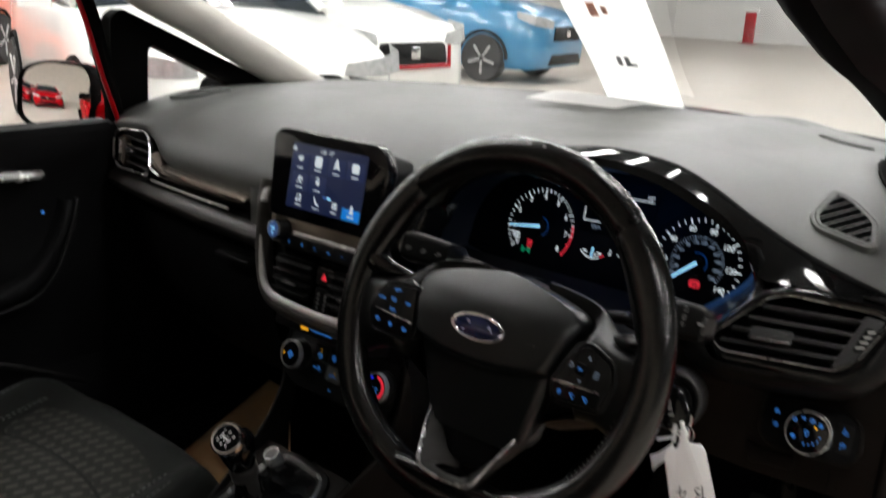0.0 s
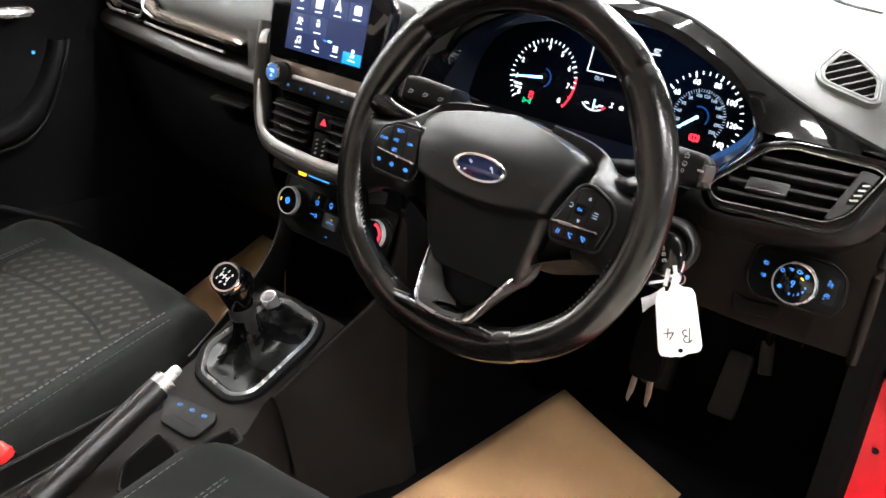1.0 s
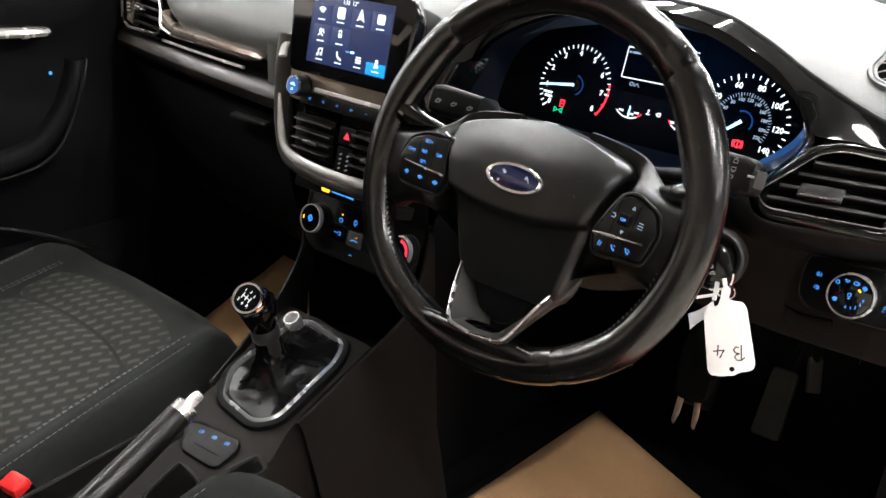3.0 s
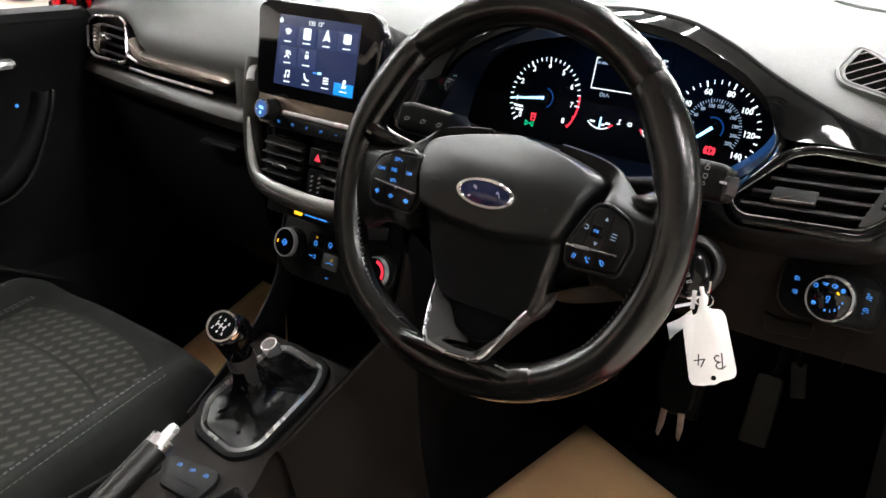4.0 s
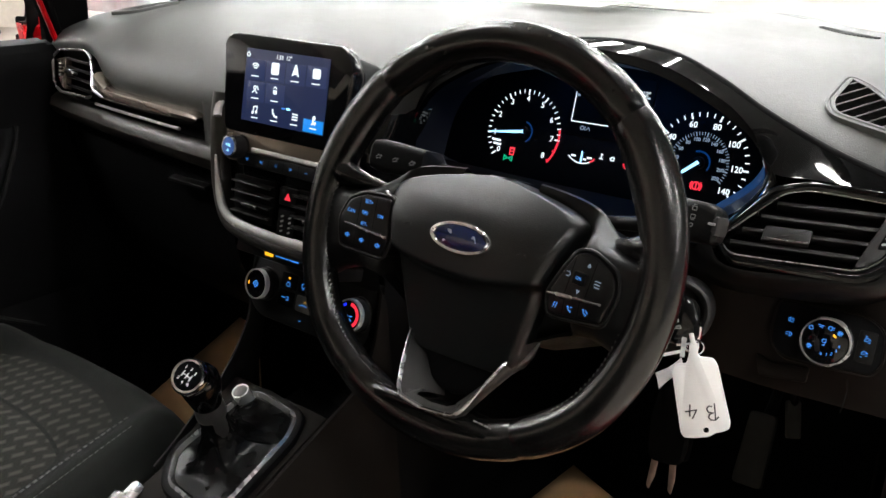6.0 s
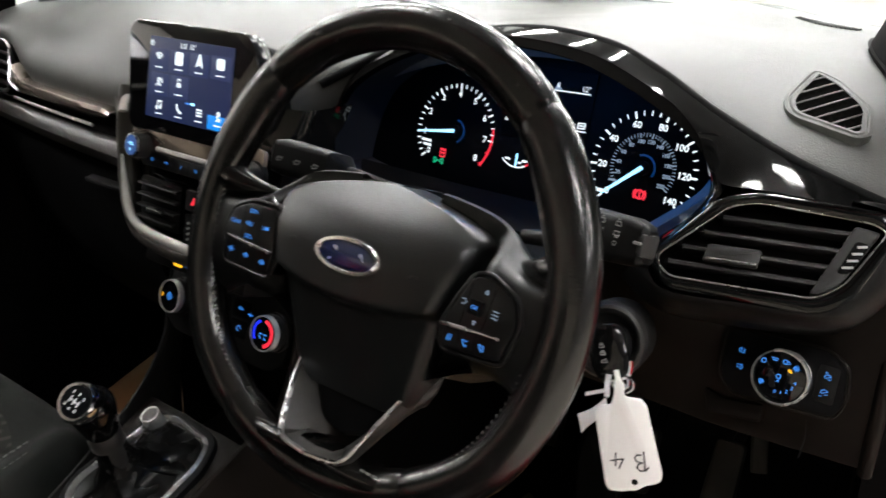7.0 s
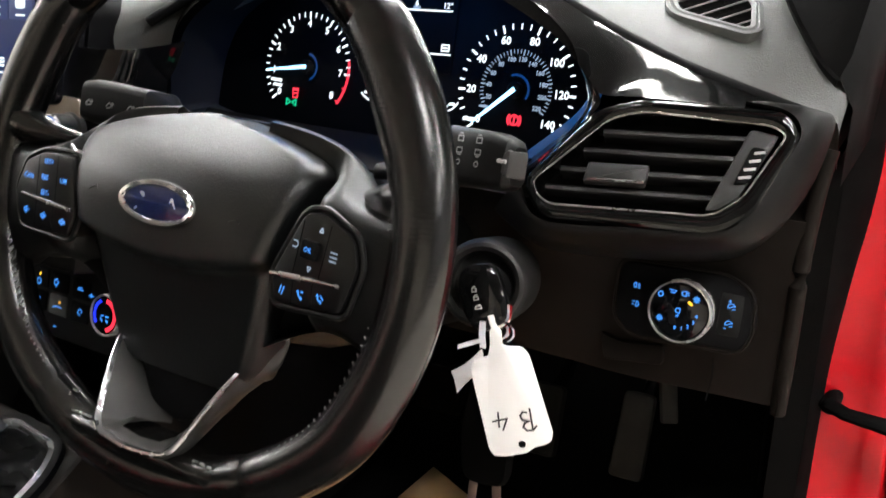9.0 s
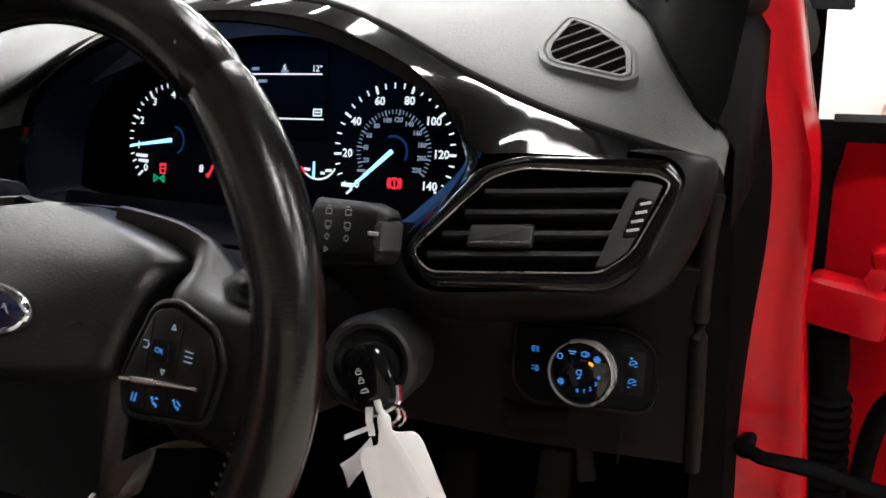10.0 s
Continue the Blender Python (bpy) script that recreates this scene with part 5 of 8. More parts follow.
words("display_figure", "6", 0.0068, WHITE_LIT, display, at(-0.0215, 0.0622, 0.0002), 0.0001)
part("display_box", strokes([[(0.0075, 0.0250), (0.0145, 0.0252), (0.0145, 0.0300), (0.0075, 0.0298), (0.0075, 0.0250)], [(0.009, 0.0275), (0.013, 0.0276)]], 0.0006), WHITE_LIT, display)
part("display_symbol", strokes([arc(-0.0585, 0.0155, 0.002, 0, 360, 10), [(-0.0535, 0.0135), (-0.0510, 0.0170), (-0.0485, 0.0135)], [(-0.0550, 0.0135), (-0.0550, 0.0170)]], 0.0005), DIM_LIT, display)
for cx, bottom, r, half, tip in ((-0.0443, -0.0232, 0.0229, 44, 0.30), (0.0222, -0.0244, 0.0176, 60, -0.22)):
    cy = bottom + r
    g = part("gauge_arc", strokes([arc(cx, cy, r, 270 - half, 270 + half, 18)], 0.0007), WHITE_LIT, cluster, "small white gauge arc")
    part("gauge_needle", strokes([[(cx - 0.004 * (tip < 0), bottom + 0.0010), (cx - 0.004 * (tip < 0), bottom + 0.0130)]], 0.0010), PALE_LIT, g)
    part("gauge_bars", strokes([[(cx - 0.0125, bottom + 0.0075), (cx - 0.008, bottom + 0.0072)], [(cx + 0.0075, bottom + 0.0072), (cx + 0.0120, bottom + 0.0075)], [(cx + 0.003, bottom + 0.0050), (cx + 0.0055, bottom + 0.0050)]], 0.0011), WHITE_LIT, g)
    part("gauge_end", strokes([arc(cx, cy, r, 270 + half - 14, 270 + half, 4) if cx < 0 else arc(cx, cy, r, 270 - half, 270 - half + 16, 4)], 0.0009, 0.0002), RED_LIT, g)
part("gauge_symbol", strokes([[(-0.0206, -0.0130), (-0.0206, -0.0088)], [(-0.0206, -0.0098), (-0.0188, -0.0098)], [(-0.0226, -0.0142), (-0.0186, -0.0142)]], 0.0006), WHITE_LIT, cluster)
part("gauge_symbol", strokes([[(-0.0086, -0.0140), (-0.0086, -0.0108), (-0.0050, -0.0108), (-0.0050, -0.0140), (-0.0086, -0.0140)], [(-0.0102, -0.0124), (-0.0090, -0.0124)]], 0.0006), WHITE_LIT, cluster)
rings = []
for s, out_ in ((0.962, 0.012), (0.945, 0.006), (0.905, 0.0022)):
    rings.append([CLUSTER.inverted() @ Vector((mid[0] + (x - mid[0]) * s, 0.287 + (mid[1] + (z - mid[1]) * s - 0.845) * 0.268 - out_, mid[1] + (z - mid[1]) * s)) for x, z in loop if x > 0.06])
part("edge_light", loft(rings), EDGE_LIT, cluster, "soft blue edge light")
part("backing", box(0.40, 0.15, 0.02, 0.004), MATT, cluster, m=pose(-0.035, 0.005, -0.035))

# ---- touchscreen ----
SCREEN = facing((-0.35, 0.135, 0.89), (0, -0.98, 0.19))
screen = thing("touchscreen", "freestanding black touchscreen showing a blue icon menu", "touchscreen", SCREEN)
so = rounded([(-0.110, -0.066), (0.088, -0.066), (0.099, 0.026), (0.081, 0.0525), (-0.108, 0.0525), (-0.1215, 0.042)], 0.012, 5)
part("housing", loft([[(x * k + (1 - k) * -0.009, y * k, z) for x, y in so] for k, z in ((0.80, -0.040), (0.95, -0.022), (1.0, -0.012), (1.0, -0.003), (0.988, 0.0), (0.97, 0.0008))], True, True), SCREENGLASS, screen, "gloss black screen housing")
part("back_shell", loft([[(x * k - 0.009 * (1 - k), y * k, z) for x, y in so] for k, z in ((0.82, -0.040), (0.72, -0.08), (0.6, -0.12))], True, True), MATT, screen)
lit = part("panel", plate(rect(0.139, 0.086, 0.001, -0.0085, -0.0065), 0.0008, 0.0016, 0.0002), SCREEN_LIT, screen, "lit navy screen")
for x, y in ((-0.0595, 0.0125), (-0.0255, 0.0130), (0.0085, 0.0135), (0.0425, 0.0145), (-0.0565, -0.0135), (-0.0225, -0.0130)):
    part("tile", plate(rect(0.0315, 0.0235, 0.001, x, y), 0.0016, 0.0019, 0.0001), TILE_LIT, lit)
    part("caption_bar", strokes([[(x - 0.006, y - 0.0080), (x + 0.006, y - 0.0078)]], 0.0007, 0.0022), WHITE_LIT, lit)
part("tile", plate(rect(0.032, 0.0145, 0.0005, 0.0445, -0.0410), 0.0016, 0.0019, 0.0001), CYAN_LIT, lit, "bright blue selected tile")
for x, y in ((-0.0535, -0.0385), (-0.0195, -0.0380), (0.0145, -0.0375), (0.0455, -0.0375)):
    part("caption_bar", strokes([[(x - 0.006, y - 0.0060), (x + 0.005, y - 0.0060)]], 0.0007, 0.0022), WHITE_LIT, lit)
icons = [
    (-0.0595, 0.0160, [arc(0, -0.004, 0.0025, 45, 135, 6), arc(0, -0.004, 0.005, 45, 135, 6), arc(0, -0.004, 0.0075, 45, 135, 6)], 0.0008),
    (-0.0565, -0.0100, [arc(-0.001, 0.001, 0.002, 0, 360, 10), [(-0.005, -0.005), (-0.001, -0.002), (0.003, -0.005)], [(0.003, 0.003), (0.005, -0.001)]], 0.0009),
    (-0.0535, -0.0355, [[(-0.003, -0.003), (-0.003, 0.004), (0.003, 0.005), (0.003, -0.002)], arc(-0.0042, -0.003, 0.0012, 0, 360, 8), arc(0.0018, -0.002, 0.0012, 0, 360, 8)], 0.0008),
    (-0.0195, -0.0350, [[(-0.004, 0.004), (-0.003, 0.0), (0.0, -0.003), (0.004, -0.004)]], 0.0013),
    (0.0145, -0.0345, [[(-0.004, 0.003), (0.004, 0.003)], [(-0.004, 0), (0.004, 0)], [(-0.004, -0.003), (0.004, -0.003)]], 0.0009),
    (0.0455, -0.0345, [arc(0, 0.003, 0.0016, 0, 360, 8), [(-0.002, 0.0), (0.002, -0.004)], [(-0.003, -0.004), (0.003, -0.002)]], 0.0010),
    (-0.0735, 0.0290, [[(-0.003, 0), (0, 0.003), (0.003, 0)], [(-0.002, -0.002), (0.002, -0.002)], [(-0.002, 0), (-0.002, -0.002)], [(0.002, 0), (0.002, -0.002)]], 0.0007),
    (-0.0225, -0.0085, [arc(0, 0.002, 0.0022, 0, 180, 8)], 0.0007)]
for x, y, mk, w in icons:
    part("icon", strokes(mk, w), WHITE_LIT, lit, m=at(x, y, 0.0022))
part("icon", plate(rect(0.013, 0.014, 0.003), 0, 0.0003, 0.0001), WHITE_LIT, lit, m=at(-0.0255, 0.0165, 0.002))
part("icon", plate([(-0.006, -0.006), (0, -0.003), (0.006, -0.006), (0.001, 0.008), (-0.001, 0.008)], 0, 0.0003, 0.0001), WHITE_LIT, lit, m=at(0.0085, 0.0170, 0.002))
part("icon", plate(rect(0.0125, 0.0115, 0.003), 0, 0.0003, 0.0001), WHITE_LIT, lit, m=at(0.0425, 0.0180, 0.002))
part("icon", plate(rect(0.006, 0.0048, 0.0006), 0, 0.0003, 0.0001), WHITE_LIT, lit, m=at(-0.0225, -0.0105, 0.002))
part("page_dot", plate(rect(0.006, 0.002, 0.001), 0, 0.0003, 0.0001), BLUE_LIT, lit, m=at(-0.006, -0.0275, 0.002))
part("page_dot", plate(rect(0.0065, 0.0026, 0.001), 0, 0.0003, 0.0001), PALE_LIT, lit, m=at(0.0025, -0.0272, 0.002))
words("clock_figure", "1:33", 0.0072, WHITE_LIT, lit, at(-0.0195, 0.0300, 0.0022), 0.0001)
words("clock_figure", "12\u00b0", 0.0072, WHITE_LIT, lit, at(-0.0040, 0.0303, 0.0022), 0.0001)

# ---- centre stack ----
stack = thing("centre_stack", "dark centre stack with volume knob, buttons, vents and chrome surround", "centre stack")


def stack_ring(w, y, z, depth):
    return [(CX + sx * w, y + dy, z) for sx, dy in ((-1.0, depth), (-1.0, 0.045), (-0.985, 0.022), (-0.93, 0.010), (-0.75, 0.004), (-0.4, 0.0), (0, -0.001), (0.4, 0.0), (0.75, 0.004), (0.93, 0.010), (0.985, 0.022), (1.0, 0.045), (1.0, depth))]


part("body", loft([stack_ring(w, y, z, 0.07) for w, y, z in ((0.140, 0.155, 0.870), (0.137, 0.145, 0.850), (0.133, 0.134, 0.835), (0.131, 0.130, 0.80), (0.128, 0.127, 0.765), (0.122, 0.124, 0.735), (0.112, 0.124, 0.712), (0.103, 0.128, 0.700), (0.10, 0.15, 0.692))]), PIANO, stack, "gloss black stack body")
rings = []
for x, z, y in ((-0.1415, 0.862, 0.150), (-0.138, 0.83, 0.140), (-0.134, 0.79, 0.133), (-0.128, 0.745, 0.128), (-0.112, 0.712, 0.122), (-0.078, 0.699, 0.117), (0.0, 0.695, 0.114), (0.078, 0.699, 0.117), (0.112, 0.712, 0.122), (0.128, 0.745, 0.128), (0.1325, 0.780, 0.132)):
    rings.append((CX + x, y, z))
part("surround", tube(smooth_path(rings, 60), 0.0125, 12, flat=0.9), BROWNROLL, stack, "grey padded surround")
chrome = [(-0.1255, 0.790, 0.1225), (-0.122, 0.755, 0.1205), (-0.113, 0.726, 0.1175), (-0.092, 0.713, 0.114), (-0.05, 0.7085, 0.1115), (0, 0.707, 0.1105), (0.05, 0.7085, 0.1115), (0.092, 0.713, 0.114), (0.113, 0.726, 0.1175), (0.122, 0.755, 0.1205), (0.1255, 0.790, 0.1225)]
part("chrome_surround", tube(smooth_path([(CX + x, y - 0.003, z) for x, z, y in chrome], 60), [0.0054 * min(1.0, 0.3 + k / 12, 0.3 + (59 - k) / 12) for k in range(60)], 10, flat=1.3), BRIGHT, stack, "bright silver surround")
part("chrome_tip", tube(smooth_path([(-0.487, 0.150, 0.862), (-0.4835, 0.1355, 0.848), (-0.478, 0.128, 0.838)], 8), 0.0055, 8, flat=0.6), BRIGHT, stack, "bright silver corner")
PANEL = facing((CX, 0.1245, 0.806), (0, -0.97, 0.24))
part("control_panel", plate(rounded([(-0.108, -0.018), (0.108, -0.018), (0.112, 0.028), (-0.112, 0.028)], 0.01, 4), -0.004, 0.0015, 0.001), TAUPE, stack, "smoked taupe control panel", m=PANEL)
part("button_strip", plate(rounded([(-0.082, -0.020), (0.082, -0.020), (0.085, -0.004), (-0.085, -0.004)], 0.003, 3), -0.003, 0.0035, 0.001), PLASTIC, stack, "dark button strip", m=PANEL)
part("bright_strip", tube([(x, 0.0005, 0.0045) for x in (-0.056, -0.03, 0.03, 0.072)], 0.0030, 8, flat=0.7), BRIGHT, stack, "silver strip", m=PANEL)
for k in range(6):
    x = -0.064 + k * 0.0256
    if k:
        part("button_gap", strokes([[(x - 0.0128, -0.0185), (x - 0.0128, -0.0055)]], 0.0004, 0.0038), MATT, stack, m=PANEL)
    part("button_symbol", strokes([[[(-0.002, 0.002), (-0.002, -0.002)], [(0.0, 0.002), (0.003, 0.002)], [(0, 0), (0.003, 0)], [(0, -0.002), (0.003, -0.002)]], [[(0.003, 0.002), (0, 0), (0.003, -0.002)], [(0, 0.002), (-0.003, 0), (0, -0.002)]], [[(-0.001, 0.002), (-0.001, -0.002)], [(0.0015, 0.002), (0.0015, -0.002)]], [[(-0.003, 0.002), (0, 0), (-0.003, -0.002)], [(0, 0.002), (0.003, 0), (0, -0.002)]], [[(-0.003, 0), (0.003, 0)]], [[(-0.002, -0.002), (0.002, 0.002)]]][k], 0.0004, 0.0039), BLUE_LIT, stack, m=PANEL @ at(x, -0.012) @ Matrix.Diagonal((0.7, 0.7, 1, 1)))


def panel_knob(x, body):
    k = part("knob", lathe([(0.0185, -0.004), (0.0185, 0.002), (0.0165, 0.004), (0.0160, 0.020), (0.0152, 0.0225), (0.0128, 0.0232)], 40), PLASTIC, stack, "dark knob with lit face", m=PANEL @ at(x, 0.0, 0.0) @ Matrix.Diagonal((0.84, 0.84, 0.9, 1)))
    part("knob_ring", loft([[(px, py, z) for px, py in disc(r, 40)] for r, z in ((0.0154, 0.0215), (0.0152, 0.0240), (0.0135, 0.0245), (0.0128, 0.0235))], True), SATIN, k, "silver knob ring")
    part("knob_face", lathe([(0.0130, 0.0225), (0.0128, 0.0237), (0.001, 0.0240)], 36), glow("lit_knob_face", (0.02, 0.09, 0.32), 0.8), k)
    words("knob_legend", body, 0.0058, PALE_LIT, k, at(0, 0.002, 0.0244), 0.0002)
    part("knob_symbol", strokes([arc(0, -0.0055, 0.0018, 130, 410, 12), [(0, -0.0045), (0, -0.003)]], 0.0004, 0.0244), PALE_LIT, k)


panel_knob(-0.080, "VOL")
panel_knob(0.1000, "TUNE")
# centre vents with a switch column between them
for sx in (-1, 1):
    vent = thing("centre_vent", "black slatted air vent in the centre stack", "air vent", facing((CX + sx * 0.0535 - 0.001, 0.1185, 0.748), (0, -0.98, 0.2)), "centre vents")
    vo = rounded([(-0.040, 0.024), (0.036, 0.024), (0.036, -0.030), (-0.026, -0.030), (-0.036, -0.016)] if sx < 0 else [(-0.036, 0.024), (0.040, 0.024), (0.036, -0.016), (0.026, -0.030), (-0.036, -0.030)], 0.006, 4)
    part("recess", plate(vo, -0.004, 0.0005, 0.0004), MATT, vent)
    for k in range(4):
        w = 0.070 - 0.004 * max(0, k - 2)
        part("slat", loft([[(x, 0.0012, 0.006), (x, -0.0006, 0.0066), (x, -0.0012, 0.005), (x, 0.0016, -0.004), (x, 0.0034, -0.004)] for x in (-w / 2, w / 2)], True, True), PLASTIC, vent, m=at(0.0, 0.016 - k * 0.0125, 0.002))
    part("tab", box(0.026, 0.005, 0.007, 0.0015), SATIN, vent, "grey vent tab", m=pose(0.004, -0.0095, 0.0105))
SWITCH = facing((CX + 0.008, 0.1165, 0.7475), (0, -0.98, 0.2))
hz = part("hazard_switch", plate(rect(0.030, 0.022, 0.003), -0.003, 0.003, 0.001), PLASTIC, stack, "hazard switch", m=SWITCH @ at(0.0, 0.013))
part("hazard_symbol", plate([(-0.0052, -0.004), (0.0052, -0.004), (0, 0.005)], 0.003, 0.0034, 0.0001), RED_LIT, hz, "red triangle")
vw = part("vent_wheel_plate", plate(rect(0.030, 0.036, 0.003), -0.003, 0.002, 0.001), MATT, stack, m=SWITCH @ at(0.0, -0.020))
for dx in (-0.0065, 0.0065):
    part("wheel_ticks", strokes([[(dx + 0.001 * k * 0 - 0.0016, -0.010 + 0.006 * k), (dx + 0.0016, -0.0085 + 0.006 * k)] for k in range(4)], 0.0011, 0.0024), MARK, vw)

# ---- climate panel below the stack ----
HVAC = facing((CX - 0.006, 0.157, 0.613), (0, -0.955, 0.297))
climate = thing("climate_panel", "dark climate panel with two chrome-ringed knobs and blue lit symbols", "climate panel", HVAC)
part("panel", plate(rounded([(-0.108, -0.030), (-0.085, -0.046), (0.085, -0.046), (0.108, -0.030), (0.112, 0.040), (-0.112, 0.040)], 0.014, 4), -0.03, 0.0, 0.004), PLASTIC, climate, "dark climate panel")
STRIP = facing((CX - 0.045, 0.117, 0.680), (0, -0.95, 0.30))
part("airbag_light_strip", plate(rect(0.175, 0.017, 0.003, 0.04, 0.0), -0.05, 0.0, 0.002), PLASTIC, stack, m=STRIP)
part("airbag_symbol", plate(rect(0.0155, 0.0072, 0.003, 0.014, 0.0), 0.0, 0.0005, 0.0001), AMBER_LIT, stack, "amber lit symbol", m=STRIP)
part("airbag_bar", strokes([[(0.014 + 0.013, 0.0), (0.014 + 0.034, 0.0)], [(0.014 + 0.037, 0.0), (0.014 + 0.052, 0.0)]], 0.0011, 0.0006), BLUE_LIT, stack, "small blue lit lettering", m=STRIP)


def climate_knob(x, y):
    k = part("knob", lathe([(0.0265, -0.004), (0.0265, 0.004), (0.0245, 0.006), (0.0235, 0.020), (0.0225, 0.022)], 44), PLASTIC, climate, "dark climate knob", m=at(x, y) @ Matrix.Scale(0.86, 4))
    part("knob_ring", loft([[(px, py, z) for px, py in disc(r, 44)] for r, z in ((0.0238, 0.016), (0.0238, 0.021), (0.0232, 0.0240), (0.0218, 0.0240), (0.0214, 0.0222))], True), BRIGHT, k, "chrome knob ring")
    part("knob_face", lathe([(0.0216, 0.0224), (0.001, 0.0226)], 40), SCREENGLASS, k)
    return k


fan = climate_knob(-0.079, -0.001)
part("fan_symbol", strokes([arc(0.0025 * math.cos(a), 0.0025 * math.sin(a), 0.0024, math.degrees(a) - 60, math.degrees(a) + 150, 8) for a in (0, 1.57, 3.14, 4.71)], 0.0007, 0.0232), BLUE_LIT, fan)
part("fan_marker", plate(rect(0.0022, 0.006, 0.001), 0.0228, 0.0233, 0.0001), AMBER_LIT, fan, "amber marker", m=at(-0.0155, -0.001))
temp = climate_knob(0.088, 0.002)
part("warm_arc", strokes([arc(0, 0, 0.0165, -70, 80, 20)], 0.0024, 0.0232), RED_LIT, temp, "red warm half ring")
part("cold_arc", strokes([arc(0, 0, 0.0165, 120, 215, 20)], 0.0018, 0.0232), DEEPBLUE_LIT, temp, "blue cold half ring")
part("temp_symbol", strokes([[(-0.006, -0.004), (-0.003, -0.007)], [(-0.005, -0.001), (-0.002, -0.001)], [(0.002, -0.001), (0.006, -0.001)], [(0.003, -0.005), (0.006, -0.007)]], 0.0008, 0.0232), BLUE_LIT, temp)
for x, y, mk, mt in ((-0.0375, 0.0165, None, AMBER_LIT), (-0.0375, 0.0085, [arc(0, 0, 0.003, 0, 360, 10)], BLUE_LIT), (-0.0395, -0.010, [[(-0.006, 0), (0.001, 0)], [(0.003, -0.002), (0.006, -0.002), (0.006, 0.002), (0.003, 0.002)]], BLUE_LIT),
                     (-0.010, 0.0125, [arc(0, 0, 0.003, 0, 360, 8), [(0, -0.003), (0, -0.005)]], BLUE_LIT), (-0.0035, -0.0075, None, AMBER_LIT), (-0.004, -0.0125, [[(-0.008, -0.001), (-0.002, 0.001), (0.005, 0.0)]], BLUE_LIT),
                     (0.028, 0.0125, [[(-0.004, 0), (0.004, 0)], [(-0.003, 0.002), (0.002, 0.002)]], BLUE_LIT), (0.045, 0.010, [[(-0.004, 0), (0.004, 0)], [(0, -0.002), (0, 0.002)]], BLUE_LIT), (0.030, -0.010, [arc(0, 0, 0.003, 0, 270, 8)], BLUE_LIT), (-0.006, -0.033, [[(-0.002, 0), (0.002, 0)]], BLUE_LIT), (0.062, -0.020, [[(-0.003, 0), (0.003, 0.001)]], BLUE_LIT)):
    if mk is None:
        part("button_lamp", plate(disc(0.0019, 12), 0.0, 0.0012, 0.0002), mt, climate, m=at(x, y, 0.0))
    else:
        part("button_symbol", strokes(mk, 0.0005), mt, climate, m=at(x, y, 0.0022))
for x in (-0.038, -0.006, 0.028):
    for y in (0.013, -0.011):
        part("button", plate(rect(0.028, 0.021, 0.003, x, y), -0.002, 0.0012, 0.001), MATT if (x, y) != (-0.006, -0.011) else PAD, climate)

# ---- driver's and passenger's end vents ----
def slat_rows(vent, rowlist, mat):
    for x0, x1, y in rowlist:
        blade = loft([[(x, y + 0.0026, 0.0030), (x, y + 0.0014, 0.0058), (x, y - 0.0010, 0.0060), (x, y - 0.0022, 0.0040), (x, y - 0.0024, -0.014), (x, y + 0.0014, -0.014)] for x in (x0, x1)], True, True)
        part("slat", blade, mat, vent, m=at(0, 0, -0.007))


vent = thing("driver_vent", "black slatted air vent with thin chrome outline in gloss black surround", "air vent", DV, "end vents")
outline = rounded([(-0.009, 0.004), (0.002, -0.0095), (0.108, -0.0095), (0.126, 0.003), (0.150, 0.046), (0.140, 0.0515), (0.060, 0.0565), (0.040, 0.051)], 0.008, 5)
gloss = rounded([(-0.016, 0.006), (0.000, -0.020), (0.112, -0.022), (0.134, -0.008), (0.160, 0.046), (0.150, 0.062), (0.060, 0.0665), (0.030, 0.058)], 0.010, 5)
part("surround", loft([[(x, y, -0.020) for x, y in gloss], [(x, y, -0.002) for x, y in gloss], [(x, y, 0.0020) for x, y in inset(gloss, 0.0015)], [(a * 0.65 + c * 0.35, b * 0.65 + d * 0.35, 0.0034) for (a, b), (c, d) in zip(gloss, outline)], [(a * 0.3 + c * 0.7, b * 0.3 + d * 0.7, 0.0034) for (a, b), (c, d) in zip(gloss, outline)], [(x, y, 0.0015) for x, y in outline], [(x, y, -0.022) for x, y in inset(outline, 0.002)]], True), PIANO, vent, "gloss black vent surround")
part("chrome_outline", tube([(x, y, 0.0025) for x, y in outline], 0.00065, 8, closed=True), TRIM, vent, "thin chrome outline")
part("recess", plate(inset(outline, 0.001), -0.024, -0.020, 0.0005), MATT, vent)
slat_rows(vent, [(0.036, 0.131, 0.0425), (0.024, 0.125, 0.0290), (0.010, 0.118, 0.0155), (0.001, 0.111, 0.0025)], SLATMID)
tabm = plate(rounded([(-0.021, -0.0065), (0.019, -0.0065), (0.021, 0.0070), (-0.018, 0.0070)], 0.002, 3), -0.006, 0.004, 0.0015)
tab = part("tab", tabm, SLATMID, vent, "grey vent tab", m=at(0.047, 0.0125, 0.004))
part("tab_line", tube([(-0.018, -0.0045, 0.0045), (0.018, -0.0045, 0.0045)], 0.0009, 6), SATIN, tab)
side = part("side_plate", plate(rounded([(0.104, -0.006), (0.112, -0.005), (0.124, 0.004), (0.146, 0.046), (0.128, 0.049)], 0.003, 3), -0.012, 0.0, 0.001), SLATGREY, vent)
roll = part("thumbwheel", plate(rounded([(0.120, 0.012), (0.129, 0.013), (0.140, 0.036), (0.130, 0.038)], 0.003, 3), -0.004, 0.0015, 0.001), MATT, vent, "ribbed thumbwheel")
